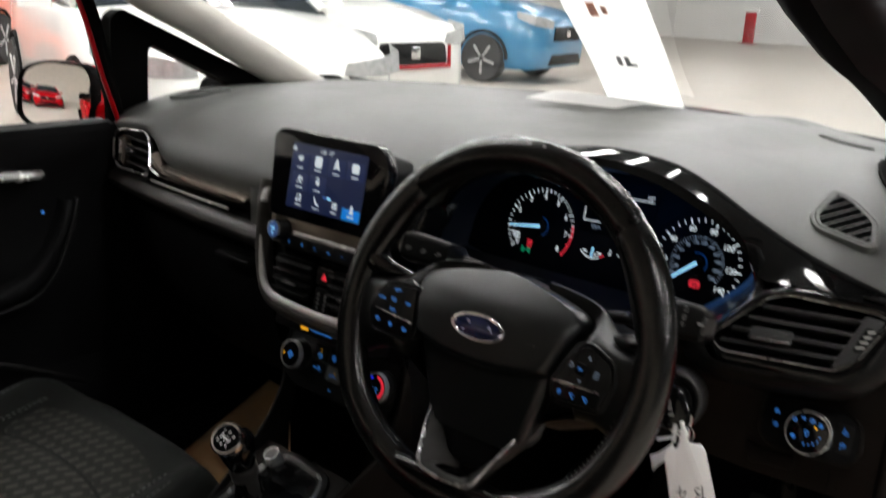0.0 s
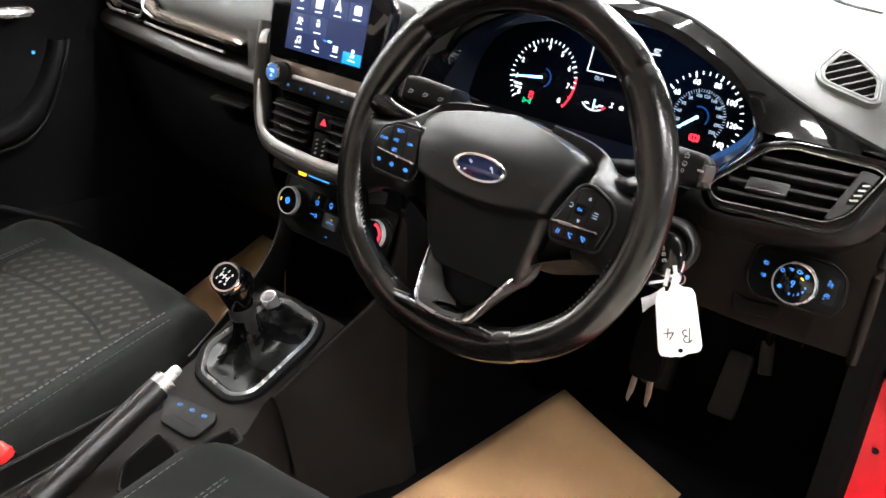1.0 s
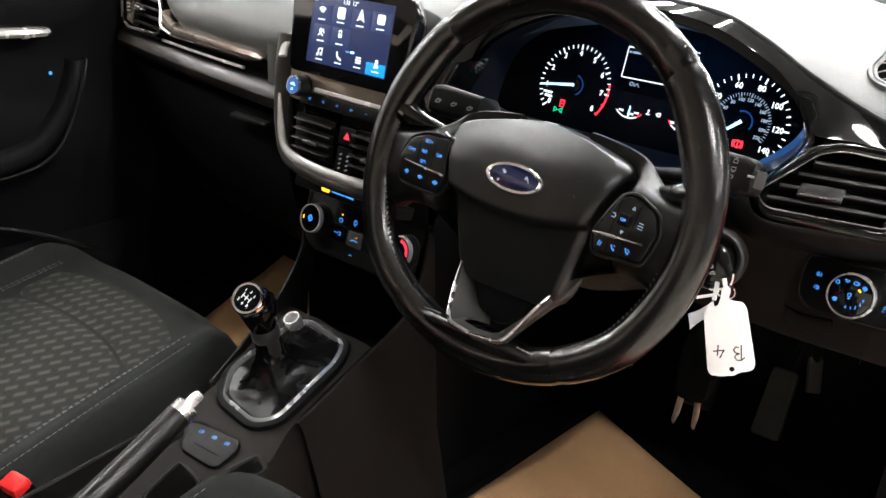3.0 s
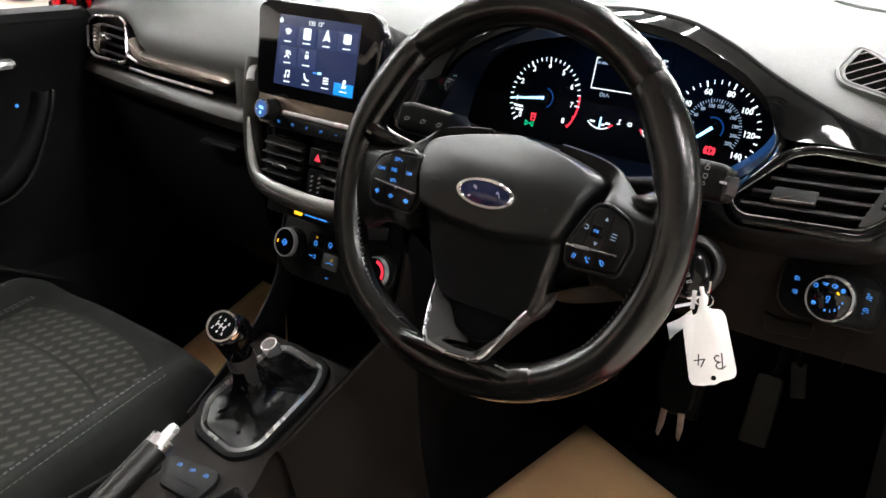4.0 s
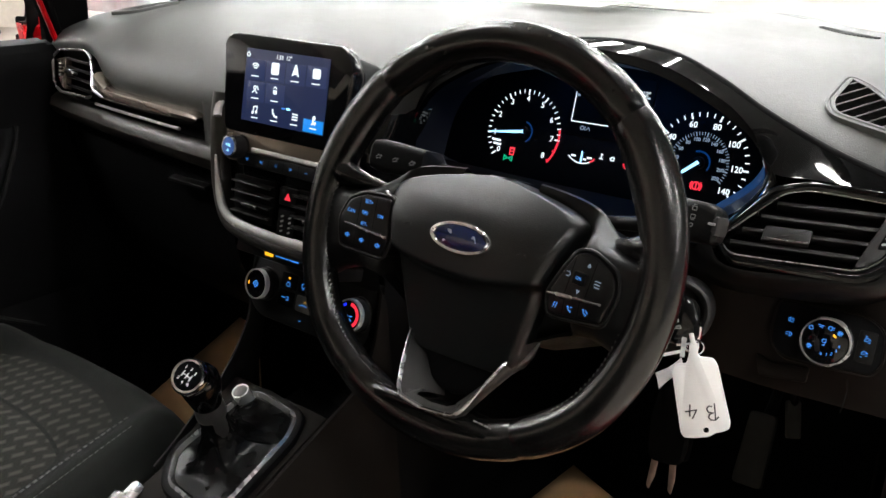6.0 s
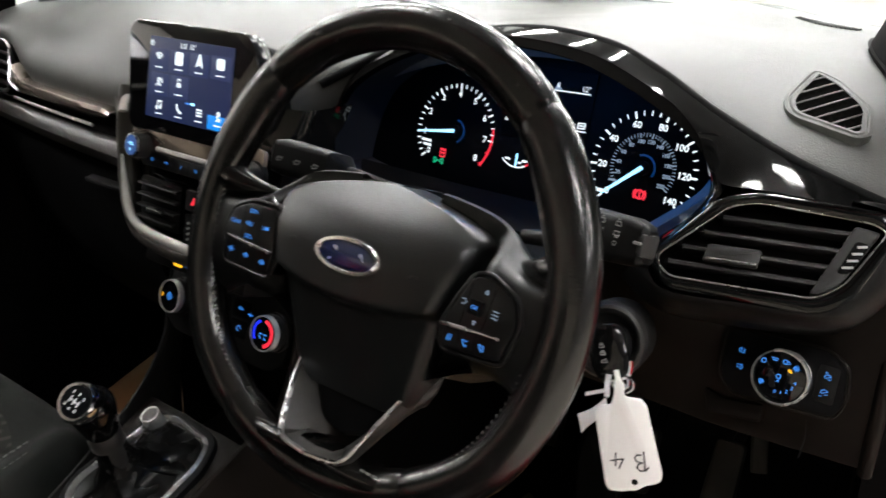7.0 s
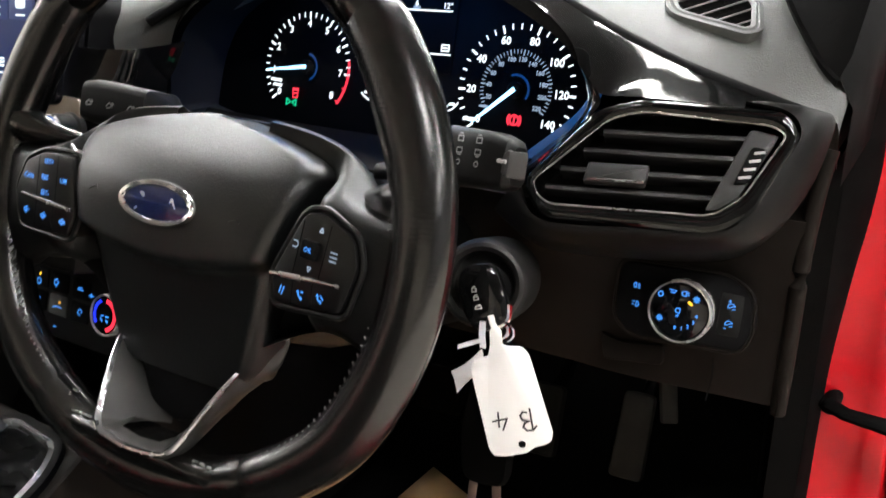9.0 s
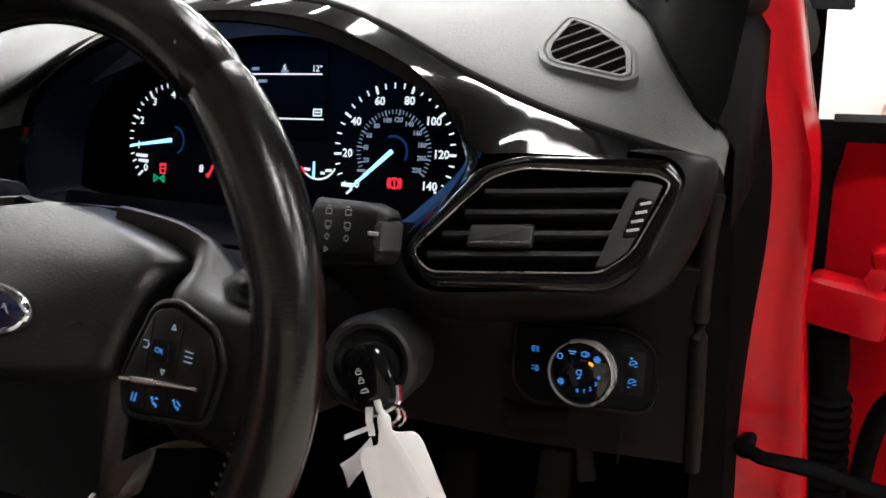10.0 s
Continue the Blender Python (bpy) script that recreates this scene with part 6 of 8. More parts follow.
part("thumbwheel_ribs", strokes([[(0.1235 + 0.0028 * k, 0.0165 + 0.0055 * k), (0.1300 + 0.0024 * k, 0.0175 + 0.0055 * k)] for k in range(4)], 0.0009, 0.002), RIBGREY, roll, "pale grey ribs")

PV = facing((-0.866, 0.191, 0.808), (-0.15, -0.93, 0.33))
vent = thing("passenger_vent", "chrome-framed slatted air vent at the passenger end", "air vent", PV, "end vents")
outline = rounded([(-0.172, 0.040), (-0.150, 0.054), (-0.050, 0.064), (-0.020, 0.054), (0.012, 0.006), (0.004, -0.006), (-0.110, -0.012), (-0.142, -0.002)], 0.010, 5)
part("surround", loft([[(x, y, -0.03) for x, y in inset(outline, -0.006)], [(x, y, -0.002) for x, y in inset(outline, -0.006)], [(x, y, 0.003) for x, y in inset(outline, -0.003)], [(x, y, 0.0) for x, y in inset(outline, 0.001)], [(x, y, -0.022) for x, y in inset(outline, 0.003)]], True), PIANO, vent, "gloss black vent surround")
part("chrome_frame", tube([(x, y, 0.003) for x, y in outline], 0.0024, 8, closed=True), TRIM, vent, "chrome vent frame")
part("recess", plate(inset(outline, 0.002), -0.024, -0.020, 0.0005), MATT, vent)
slat_rows(vent, [(-0.125, -0.036, 0.044), (-0.115, -0.020, 0.030), (-0.108, -0.010, 0.016), (-0.100, -0.002, 0.002)], PLASTIC)
part("tab", box(0.030, 0.007, 0.010, 0.002), SATIN, vent, "bright vent tab", m=at(-0.083, 0.024, 0.004))
part("side_plate", plate(rounded([(-0.163, 0.038), (-0.128, 0.046), (-0.104, -0.007), (-0.136, 0.0)], 0.004, 3), -0.012, -0.001, 0.001), TAUPE, vent)
part("thumbwheel_ribs", strokes([[(-0.144 + 0.003 * k, 0.032 - 0.006 * k), (-0.136 + 0.003 * k, 0.033 - 0.006 * k)] for k in range(4)], 0.001, 0.001), CARD, vent)
part("chrome_tail", tube(smooth_path([(-0.020, 0.052, 0.004), (0.000, 0.030, 0.005), (0.016, 0.012, 0.007), (0.034, 0.006, 0.008), (0.060, 0.002, 0.008)], 14), [0.0018 + 0.0002 * min(k, 13 - k) for k in range(14)], 8), SATIN, vent, "chrome tail running into the trim strip")

# ---- light switch panel ----
LS = facing((0.2495, 0.2405, 0.7115), (0.0, -0.97, 0.24)) @ Matrix.Scale(0.88, 4)
lights = thing("light_switch", "round chrome-ringed headlamp switch with blue lit symbols in a dark panel", "light switch", LS)
part("panel", plate(rounded([(-0.056, 0.030), (-0.056, -0.016), (-0.040, -0.030), (0.048, -0.024), (0.055, -0.010), (0.052, 0.022), (0.034, 0.034)], 0.010, 4), -0.03, 0.0005, 0.0015), MATT, lights, "dark switch panel")
part("recess_line", tube([(x, y, 0.0005) for x, y in rounded([(-0.058, 0.032), (-0.058, -0.017), (-0.041, -0.032), (0.049, -0.026), (0.057, -0.010), (0.054, 0.023), (0.034, 0.036)], 0.010, 4)], 0.0012, 5, closed=True), LOWER, lights)
part("dial", lathe([(0.0245, 0.0), (0.0240, 0.010), (0.022, 0.0115), (0.001, 0.0118)], 44), SCREENGLASS, lights, "black rotary dial")
part("chrome_ring", loft([[(px, py, z) for px, py in disc(r, 48)] for r, z in ((0.0262, 0.0), (0.0262, 0.011), (0.0254, 0.0130), (0.0243, 0.0132), (0.0236, 0.0118))], True), SILVER, lights, "chrome ring")
for x, y, mk in ((-0.0165, 0.0115, [arc(0, 0, 0.0022, 0, 360, 12)]), (-0.0070, 0.0155, [[(-0.003, 0.001), (0.003, 0.001)], [(-0.002, -0.001), (0.002, -0.001)]]), (0.0030, 0.0155, [arc(-0.001, 0, 0.002, 90, 270, 8), [(-0.001, 0.002), (0.001, 0.002), (0.001, -0.002), (-0.001, -0.002)], [(0.002, 0.001), (0.0035, 0.001)], [(0.002, -0.001), (0.0035, -0.001)]]),
                 (0.0125, 0.0125, [arc(0, 0, 0.0012, 0, 360, 8)] + [[(0.0018 * math.cos(a), 0.0018 * math.sin(a)), (0.003 * math.cos(a), 0.003 * math.sin(a))] for a in [k * math.tau / 8 for k in range(8)]]), (-0.0145, -0.0080, [arc(0, 0, 0.0012, 0, 360, 8)] + [[(0.0018 * math.cos(a), 0.0018 * math.sin(a)), (0.0028 * math.cos(a), 0.0028 * math.sin(a))] for a in [k * math.tau / 8 for k in range(8)]]),
                 (-0.0010, 0.0, [arc(0.0, 0.001, 0.002, 90, 270, 8), [(0, 0.003), (0.002, 0.003), (0.002, -0.001), (0, -0.001)], [(-0.001, -0.0045), (0.001, -0.0025)], [(0.001, -0.003), (0.001, -0.0045)]])):
    part("dial_symbol", strokes([[(p * 0.9, q * 0.9) for p, q in ln] for ln in mk], 0.0004), BLUE_LIT, lights, m=at(x, y, 0.0123))
part("dial_marker", plate(rect(0.0042, 0.0022, 0.001), 0, 0.0003, 0.0001), AMBER_LIT, lights, "amber marker", m=at(0.0080, 0.0085, 0.0121, -35))
for body, a, r in (("0", -95, 0.0135), ("1", -72, 0.0135), ("2", -50, 0.0138), ("3", -26, 0.0142), ("4", -4, 0.0145)):
    words("dial_figure", body, 0.0042, BLUE_LIT, lights, at(r * math.cos(radians(a)), r * math.sin(radians(a)), 0.0123), 0.0001)
for x, y, mk in ((-0.040, 0.0120, [arc(-0.001, 0, 0.0026, 90, 270, 8), [(-0.001, 0.0026), (-0.001, -0.0026)], [(0.001, 0.002), (0.003, 0.0015)], [(0.001, 0), (0.003, -0.0005)], [(0.001, -0.002), (0.003, -0.0025)]]), (-0.0395, -0.0035, [arc(0.001, 0, 0.0026, -90, 90, 8), [(0.001, 0.0026), (0.001, -0.0026)], [(-0.001, 0.002), (-0.003, 0.002)], [(-0.001, -0.001), (-0.003, -0.001)]]),
                 (0.0375, 0.0105, [[(-0.003, 0.0055), (-0.001, 0.0055)], [(-0.002, 0.0045), (-0.002, 0.0065)], arc(0, 0, 0.0034, 20, 200, 8), [(-0.002, -0.001), (0.0035, 0.002)], [(0.001, -0.002), (0.0035, -0.0015)]]), (0.0375, -0.0035, [arc(0, 0, 0.0034, 20, 200, 8), [(-0.002, -0.001), (0.0035, 0.002)], [(0.001, -0.002), (0.0035, -0.0015)], [(-0.004, -0.0045), (-0.002, -0.0045)]])):
    part("panel_symbol", strokes([[(p * 0.82, q * 0.82) for p, q in ln] for ln in mk], 0.00036), BLUE_LIT, lights, m=at(x, y, 0.0012))
part("rocker", plate(rect(0.018, 0.034, 0.003, 0.0375, 0.004), 0, 0.0008, 0.0004), PLASTIC, lights)


# ---- centre console ----
console = thing("centre_console", "black plastic centre console with storage tray and switch bank", "centre console")
SLOPE = math.tan(radians(17))


def deck_z(y):
    return 0.4465 + SLOPE * y if y > -0.10 else 0.416 + 0.10 * (y + 0.10)


def deck_edge(y):
    """Right edge of the deck; the left one mirrors it."""
    return curve(y, [-0.5, -0.095, -0.06, -0.017, 0.066, 0.176, 0.22], [0.112, 0.104, 0.088, 0.078, 0.071, 0.066, 0.080])


rows = []
for k in range(19):
    y = -0.60 + k * 0.715 / 18
    w = deck_edge(y)
    z = deck_z(y)
    wl = curve(y, [-0.5, -0.1, -0.05, 0.03, 0.12, 0.2], [0.085, 0.075, 0.074, 0.096, 0.118, 0.12])
    rows.append([(CX - wl - 0.05, y, 0.24), (CX - wl - 0.03, y, 0.33), (CX - wl, y, z - 0.012), (CX - wl + 0.006, y, z - 0.002), (CX - wl + 0.018, y, z), (CX, y, z - 0.001), (CX + w - 0.018, y, z), (CX + w - 0.005, y, z - 0.002), (CX + w, y, z - 0.012), (CX + w + 0.022, y, 0.33), (CX + w + 0.05, y, 0.24)])
part("body", loft(rows), LOWER, console, "brown-black console body")
# front of the console under the climate panel, with its two side wings
rows = []
for y, z, w in ((0.17, 0.69, 0.098), (0.165, 0.66, 0.105), (0.178, 0.60, 0.112), (0.20, 0.57, 0.112), (0.23, 0.53, 0.108), (0.24, 0.46, 0.105), (0.22, 0.42, 0.10), (0.16, 0.41, 0.10), (0.112, 0.412, 0.10), (0.108, 0.476, 0.09)):
    rows.append([(CX + s * w, y + (0.0 if abs(s) < 1 else 0.004), z) for s in (-1, -0.9, -0.5, 0, 0.5, 0.9, 1)])
part("storage_recess", loft(rows), MATT, console, "dark storage recess")
RIDGES = {1: [(0.112, 0.164, 0.65), (0.114, 0.152, 0.60), (0.114, 0.135, 0.56), (0.110, 0.118, 0.535), (0.086, 0.054, 0.479), (0.079, 0.0, 0.4475), (0.079, -0.03, 0.4375)],
          -1: [(0.112, 0.166, 0.65), (0.114, 0.155, 0.60), (0.114, 0.144, 0.552), (0.113, 0.102, 0.496), (0.100, 0.034, 0.459), (0.086, -0.015, 0.441), (0.076, -0.045, 0.434)]}
for s in (-1, 1):
    wing = smooth_path(RIDGES[s], 26)
    bm = loft([[(CX + s * (p.x - 0.006), p.y + 0.012, p.z - 0.06), (CX + s * (p.x - 0.003), p.y + 0.001, p.z - 0.004), (CX + s * (p.x - 0.001), p.y - 0.001, p.z + 0.001), (CX + s * (p.x + 0.003), p.y - 0.001, p.z), (CX + s * (p.x + 0.007), p.y + 0.003, p.z - 0.010), (CX + s * (p.x + 0.026), p.y + 0.010, min(p.z - 0.02, 0.36)), (CX + s * (p.x + 0.050), p.y + 0.015, 0.245)] for p in wing])
    part("wing", bm, PLASTIC if s < 0 else LOWER, console, "console side wing")
    part("tunnel_side", loft([[(CX + s * 0.118, y, z) for y in (0.165, 0.4, 0.8)] for z in (0.24, 0.45, 0.67)]), MATT, console)
part("button_dish", lathe([(0.0125, -0.03), (0.0125, 0.002), (0.0118, 0.0045), (0.0098, 0.0045), (0.0094, 0.003)], 32), SILVER, console, "round chrome start button ring", m=pose(-0.405, 0.078, deck_z(0.078) + 0.020, 26, 0, 0))
part("button_cap", lathe([(0.0098, 0.0), (0.0096, 0.0038), (0.008, 0.0046), (0.001, 0.0044)], 28), GUNMETAL, console, "grey round button", m=pose(-0.405, 0.078, deck_z(0.078) + 0.020, 26, 0, 0))
# switch bank and tray behind the gear lever
BANK = pose(-0.335, -0.116, deck_z(-0.11) + 0.004, 12, 0, 4)
bank = part("switch_bank", plate(rounded([(-0.044, 0.008), (-0.035, 0.015), (0.033, 0.023), (0.043, 0.010), (0.043, -0.022), (0.034, -0.027), (-0.018, -0.027)], 0.006, 4), -0.012, 0.003, 0.002), DARKBANK, console, "dark grey switch bank", m=BANK)
part("switch_gap", strokes([[(-0.012, -0.0115), (0.030, -0.0105)]], 0.0008, 0.0034), KICK, bank)
part("switch_gap", strokes([[(-0.007, 0.016), (-0.003, -0.006)], [(0.0145, 0.019), (0.0185, -0.006)]], 0.0003, 0.0034), KICK, bank)
for k in range(3):
    mk = [[(-0.003, -0.002), (-0.003, 0.001), (0.0, 0.0022), (0.003, 0.001), (0.003, -0.002), (-0.003, -0.002)], [(-0.002, 0.0), (0.002, 0.0)]]
    part("switch_symbol", strokes(mk, 0.00032, 0.0034), BLUE_LIT, bank, m=at(-0.018 + 0.0215 * k, 0.0065 + 0.0015 * k, 0, 8))
WELLS = ([(-0.279, -0.129), (-0.273, -0.092), (-0.246, -0.100), (-0.262, -0.192)], [(-0.334, -0.158), (-0.289, -0.163), (-0.263, -0.188), (-0.282, -0.244), (-0.318, -0.214)], [(-0.420, -0.40), (-0.378, -0.40), (-0.378, -0.125), (-0.412, -0.115)])
for pts in WELLS:
    tr = rounded(pts, 0.007, 4)
    if sum(tr[i - 1][0] * tr[i][1] - tr[i][0] * tr[i - 1][1] for i in range(len(tr))) < 0:
        tr = tr[::-1]
    part("tray", loft([[(x, y, deck_z(y) - 0.002) for x, y in inset(tr, -0.006)], [(x, y, deck_z(y) + 0.0030) for x, y in inset(tr, -0.003)], [(x, y, deck_z(y) + 0.0032) for x, y in tr], [(x, y, deck_z(y) + 0.0012) for x, y in inset(tr, 0.0015)]], True), DARKBANK, console, "raised lip of a storage tray")
    # floor lies at deck level; its black stands for the well's shade
    part("tray_floor", loft([[(x, y, deck_z(y) + 0.0012) for x, y in inset(tr, 0.001)], [(x, y, deck_z(y) + 0.0008) for x, y in inset(tr, 0.004)]], True, True), KICK, console, "flat tray floor, black for the shade of a deep well")

# ---- gear lever ----
GEAR = pose(-0.359, 0.024, deck_z(0.028) + 0.001, 17, 0, 0)
gear = thing("gear_lever", "gear lever with chrome-ringed knob and black leather gaiter", "gear lever", GEAR)
gf = rounded([(-0.062, -0.045), (-0.028, -0.085), (0.046, -0.092), (0.068, -0.070), (0.058, 0.045), (0.040, 0.078), (-0.036, 0.086), (-0.058, 0.070)], 0.018, 5)
part("frame", loft([[(x, y, 0.0) for x, y in inset(gf, -0.002)], [(x, y, 0.0055) for x, y in inset(gf, 0.0008)], [(x, y, 0.0070) for x, y in inset(gf, 0.0035)], [(x, y, 0.0050) for x, y in inset(gf, 0.0048)], [(x, y, -0.002) for x, y in inset(gf, 0.0056)]], True), SILVER, gear, "silver gaiter frame")
part("frame_bezel", loft([[(x, y, -0.004) for x, y in inset(gf, -0.010)], [(x, y, 0.003) for x, y in inset(gf, -0.008)], [(x, y, 0.0045) for x, y in inset(gf, -0.004)], [(x, y, 0.0035) for x, y in inset(gf, 0.001)]], True), MATT, gear)
base = inset(gf, 0.008)
top = Vector((0.0, -0.010, 0.062))
rings = []
for i in range(10):
    u = i / 9
    ring = []
    for k, (x, y) in enumerate(base):
        a = math.atan2(y, x)
        fold = 0.006 * math.sin(math.pi * min(1, u * 1.15)) * (math.sin(4 * a + 5 * u) + 1.4 * noise.noise(Vector((x * 40, y * 40, u * 5))))
        r = (1 - u) ** 2.1
        px, py = x * r + (top.x + 0.017 * math.cos(a)) * (1 - r), y * r + (top.y + 0.017 * math.sin(a)) * (1 - r)
        z = 0.002 + 0.060 * u ** 2.3 + 0.010 * math.sin(math.pi * u) * (1 if y > 0 else 0.2) + 0.004 * math.sin(math.pi * u) * noise.noise(Vector((x * 50, y * 50, u * 7)))
        ring.append((px + fold * math.cos(a), py + fold * math.sin(a), z))
    rings.append(ring)
part("gaiter", loft(rings, True), BOOTLEATHER, gear, "shiny black leather gaiter", angle=80)
for a0 in (0.5, 2.4, 4.2):
    line = []
    for i in range(1, 9):
        ring = rings[i]
        k = min(range(len(base)), key=lambda j: abs((math.atan2(base[j][1], base[j][0]) - a0 + math.pi) % math.tau - math.pi))
        line.append(Vector(ring[k]) + Vector((0, 0, 0.001)))
    part("gaiter_seam", tube(line, 0.0012, 5), BOOTLEATHER, gear)
KNOB = at(0.0, -0.010, 0.060) @ pose(0, 0, 0, -2, -2, 0)
part("stem", lathe([(0.0165, -0.03), (0.0165, 0.0), (0.0185, 0.004), (0.0185, 0.016), (0.0165, 0.020)], 28), GUNMETAL, gear, "dark satin collar", m=KNOB)
knob = part("knob", lathe([(0.0165, 0.018), (0.019, 0.026), (0.0225, 0.040), (0.0250, 0.052), (0.0245, 0.060), (0.020, 0.068), (0.012, 0.073), (0.001, 0.075)], 36), PIANO, gear, "glossy black gear knob", m=KNOB)
CAP = pose(0.006, -0.010, 0.0705, 32, 24, 0) @ at(0, 0, 0.003)
part("knob_ring", loft([[(x, y, z) for x, y in disc(r, 36)] for r, z in ((0.0205, -0.012), (0.0222, -0.006), (0.0220, 0.004), (0.0195, 0.0072), (0.0172, 0.0070), (0.0165, 0.0060))], True), CHROME, knob, "chrome ring", m=CAP)
part("knob_cap", lathe([(0.0170, 0.0), (0.0168, 0.0064), (0.012, 0.0072), (0.001, 0.0076)], 32), DIALFACE, knob, m=CAP)
part("shift_lines", strokes([[(-0.0058, 0.0034), (-0.0058, -0.0034)], [(0.0, 0.0034), (0.0, -0.0034)], [(0.0058, 0.0034), (0.0058, -0.0034)], [(-0.0058, 0), (0.0058, 0)]], 0.0006, 0.0084), CARD, knob, "white shift pattern", m=CAP)
for k, (x, y) in enumerate(((-0.0075, 0.0072), (-0.0075, -0.0072), (0.0, 0.0085), (0.0, -0.0085), (0.0075, 0.0072))):
    words("shift_figure", str(k + 1), 0.0052, CARD, knob, CAP @ at(x, y, 0.0084), 0.0001)
words("shift_figure", "R", 0.0052, CARD, knob, CAP @ at(0.0075, -0.0072, 0.0084), 0.0001)

# ---- handbrake ----
brake = thing("handbrake", "leather-covered handbrake lever with chrome button, lowered on the console", "handbrake", pose(0.010, 0, 0))
hb = [Vector((-0.345, -0.330, 0.385)), Vector((-0.3465, -0.29, 0.405)), Vector((-0.348, -0.20, 0.448)), Vector((-0.350, -0.150, 0.472))]
part("grip", tube(smooth_path(hb, 20), [0.0170 - 0.0001 * k for k in range(20)], 16, flat=1.1), GRIP, brake, "black leather grip")
d = (hb[3] - hb[2]).normalized()
part("collar", tube([hb[3] - d * 0.004, hb[3] + d * 0.014], 0.0145, 16, flat=1.1), SATIN, brake, "chrome collar")
part("button", tube([hb[3] + d * 0.010, hb[3] + d * 0.030, hb[3] + d * 0.034], [0.0085, 0.008, 0.006], 14), SILVER, brake, "chrome push button")
line = [p + Vector((-0.004, -0.0080, 0.0168 - 0.00003 * k)) for k, p in enumerate(smooth_path(hb, 60)[:54])]
bm = bmesh.new()
for a, b in zip(line[::2], line[1::2]):
    tube([a, b], 0.0008, 4, bm=bm)
part("stitching", bm, STITCH, brake, "line of pale stitching")
part("boot", tube([(-0.344, -0.40, 0.375), (-0.3445, -0.35, 0.382), (-0.345, -0.315, 0.392)], [0.032, 0.028, 0.021], 14), BOOTLEATHER, brake, "black leather boot")

# ---- seats ----
def seat(x, y, z, label):
    t = thing("front_seat", label, "car seat", pose(x, y, z), "front seats")
    def height(u, v):
        """u across -1..1, v from the front 0 to the back 1."""
        bol = 0.026 * math.exp(-((abs(u) - 0.84) / 0.17) ** 2)
        front = -0.10 * max(0.0, 1 - v / 0.16) ** 2.2
        side = -0.05 * max(0.0, (abs(u) - 0.88) / 0.12) ** 2
        return bol + front + side - 0.105 * v + 0.010 * math.sin(math.pi * v) * (1 - u * u)
    rows = []
    for i in range(41):
        u = -1 + i / 20
        row = []
        for k in range(31):
            v = k / 30
            yy = 0.055 - 0.52 * v - 0.095 * abs(u) ** 4 * (1 - v)
            row.append((0.268 * u * (0.955 + 0.075 * v), yy, height(u, v)))
        row.insert(0, (0.262 * u, row[0][1] + 0.004, row[0][2] - 0.06))
        row.insert(0, (0.25 * u, row[0][1] - 0.02, row[0][2] - 0.07))
        rows.append(row)
    rows.insert(0, [(p[0] + 0.004, p[1], min(p[2], -0.05) - 0.12) for p in rows[0]])
    rows.append([(p[0] - 0.004, p[1], min(p[2], -0.05) - 0.12) for p in rows[-1]])
    part("cushion", loft(rows), CLOTH, t, "dark plain cloth cushion", angle=60)
    rows = []
    for i in range(25):
        u = -0.63 + 1.26 * i / 24
        row = []
        for k in range(26):
            v = 0.19 + 0.81 * k / 25 + (0.05 * abs(u / 0.63) ** 2.2) * (1 - k / 25)
            puff = 0.0035 - 0.0045 * (1 - min(1, (0.63 - abs(u)) / 0.06)) - 0.004 * math.exp(-((k - 5) / 0.8) ** 2)
            yy = 0.055 - 0.52 * v - 0.095 * abs(u) ** 4 * (1 - v)
            row.append((0.268 * u * (0.950 + 0.075 * v), yy, height(u, v) + puff))
        rows.append(row)
    part("insert", loft(rows), WEAVE, t, "grey cloth insert with rows of pale dashes", angle=60)
    for s in (-1, 1):
        for off in (0.0, 0.010, 0.108):
            bm = bmesh.new()
            for k in range(46):
                v0, v1 = 0.20 + k * 0.0174, 0.20 + k * 0.0174 + 0.011
                u = s * (0.655 + off * 1.7)
                a, b = [Vector((0.268 * u * (0.955 + 0.075 * v), 0.055 - 0.52 * v - 0.095 * abs(u) ** 4 * (1 - v), height(u, v) + 0.0018)) for v in (v0, v1)]
                tube([a, b], 0.0005, 4, bm=bm)
            part("stitching", bm, STITCH, t, "line of pale stitching")
    # backrest
    rows = []
    for k in range(17):
        v = k / 16
        w = 0.245 - 0.05 * v ** 2
        c = Vector((0, -0.43 - 0.20 * v, -0.03 + 0.60 * v))
        dp = 0.055 * (1 - 0.4 * v)
        rows.append([(c.x + sx * w, c.y + fy * dp, c.z) for sx, fy in ((-1, -0.4), (-0.98, 0.9), (-0.85, 1.15), (-0.6, 0.6), (0, 0.45), (0.6, 0.6), (0.85, 1.15), (0.98, 0.9), (1, -0.4), (0.6, -0.9), (0, -1), (-0.6, -0.9))])
    part("backrest", loft(rows, True, True), CLOTH, t, "dark cloth backrest", angle=60)
    part("seat_base", box(0.42, 0.42, 0.14, 0.02), MATT, t, m=pose(0, -0.20, -0.15))
    return t


seat(-0.700, 0.050, 0.457, "dark grey cloth passenger seat with dashed pattern and pale stitching")
seat(0.000, -0.115, 0.455, "dark grey cloth driver's seat with dashed pattern")
buckle = thing("seat_belt_buckle", "black seat belt buckle with red button beside the passenger seat", "seat belt buckle", pose(-0.444, -0.294, 0.377, 20, 0, 10))
part("stem", box(0.03, 0.018, 0.16, 0.005), MATT, buckle, m=pose(0, 0, -0.06))
part("button", box(0.032, 0.024, 0.016, 0.006), REDPLASTIC, buckle, "red release button", m=pose(0, 0, 0.026))
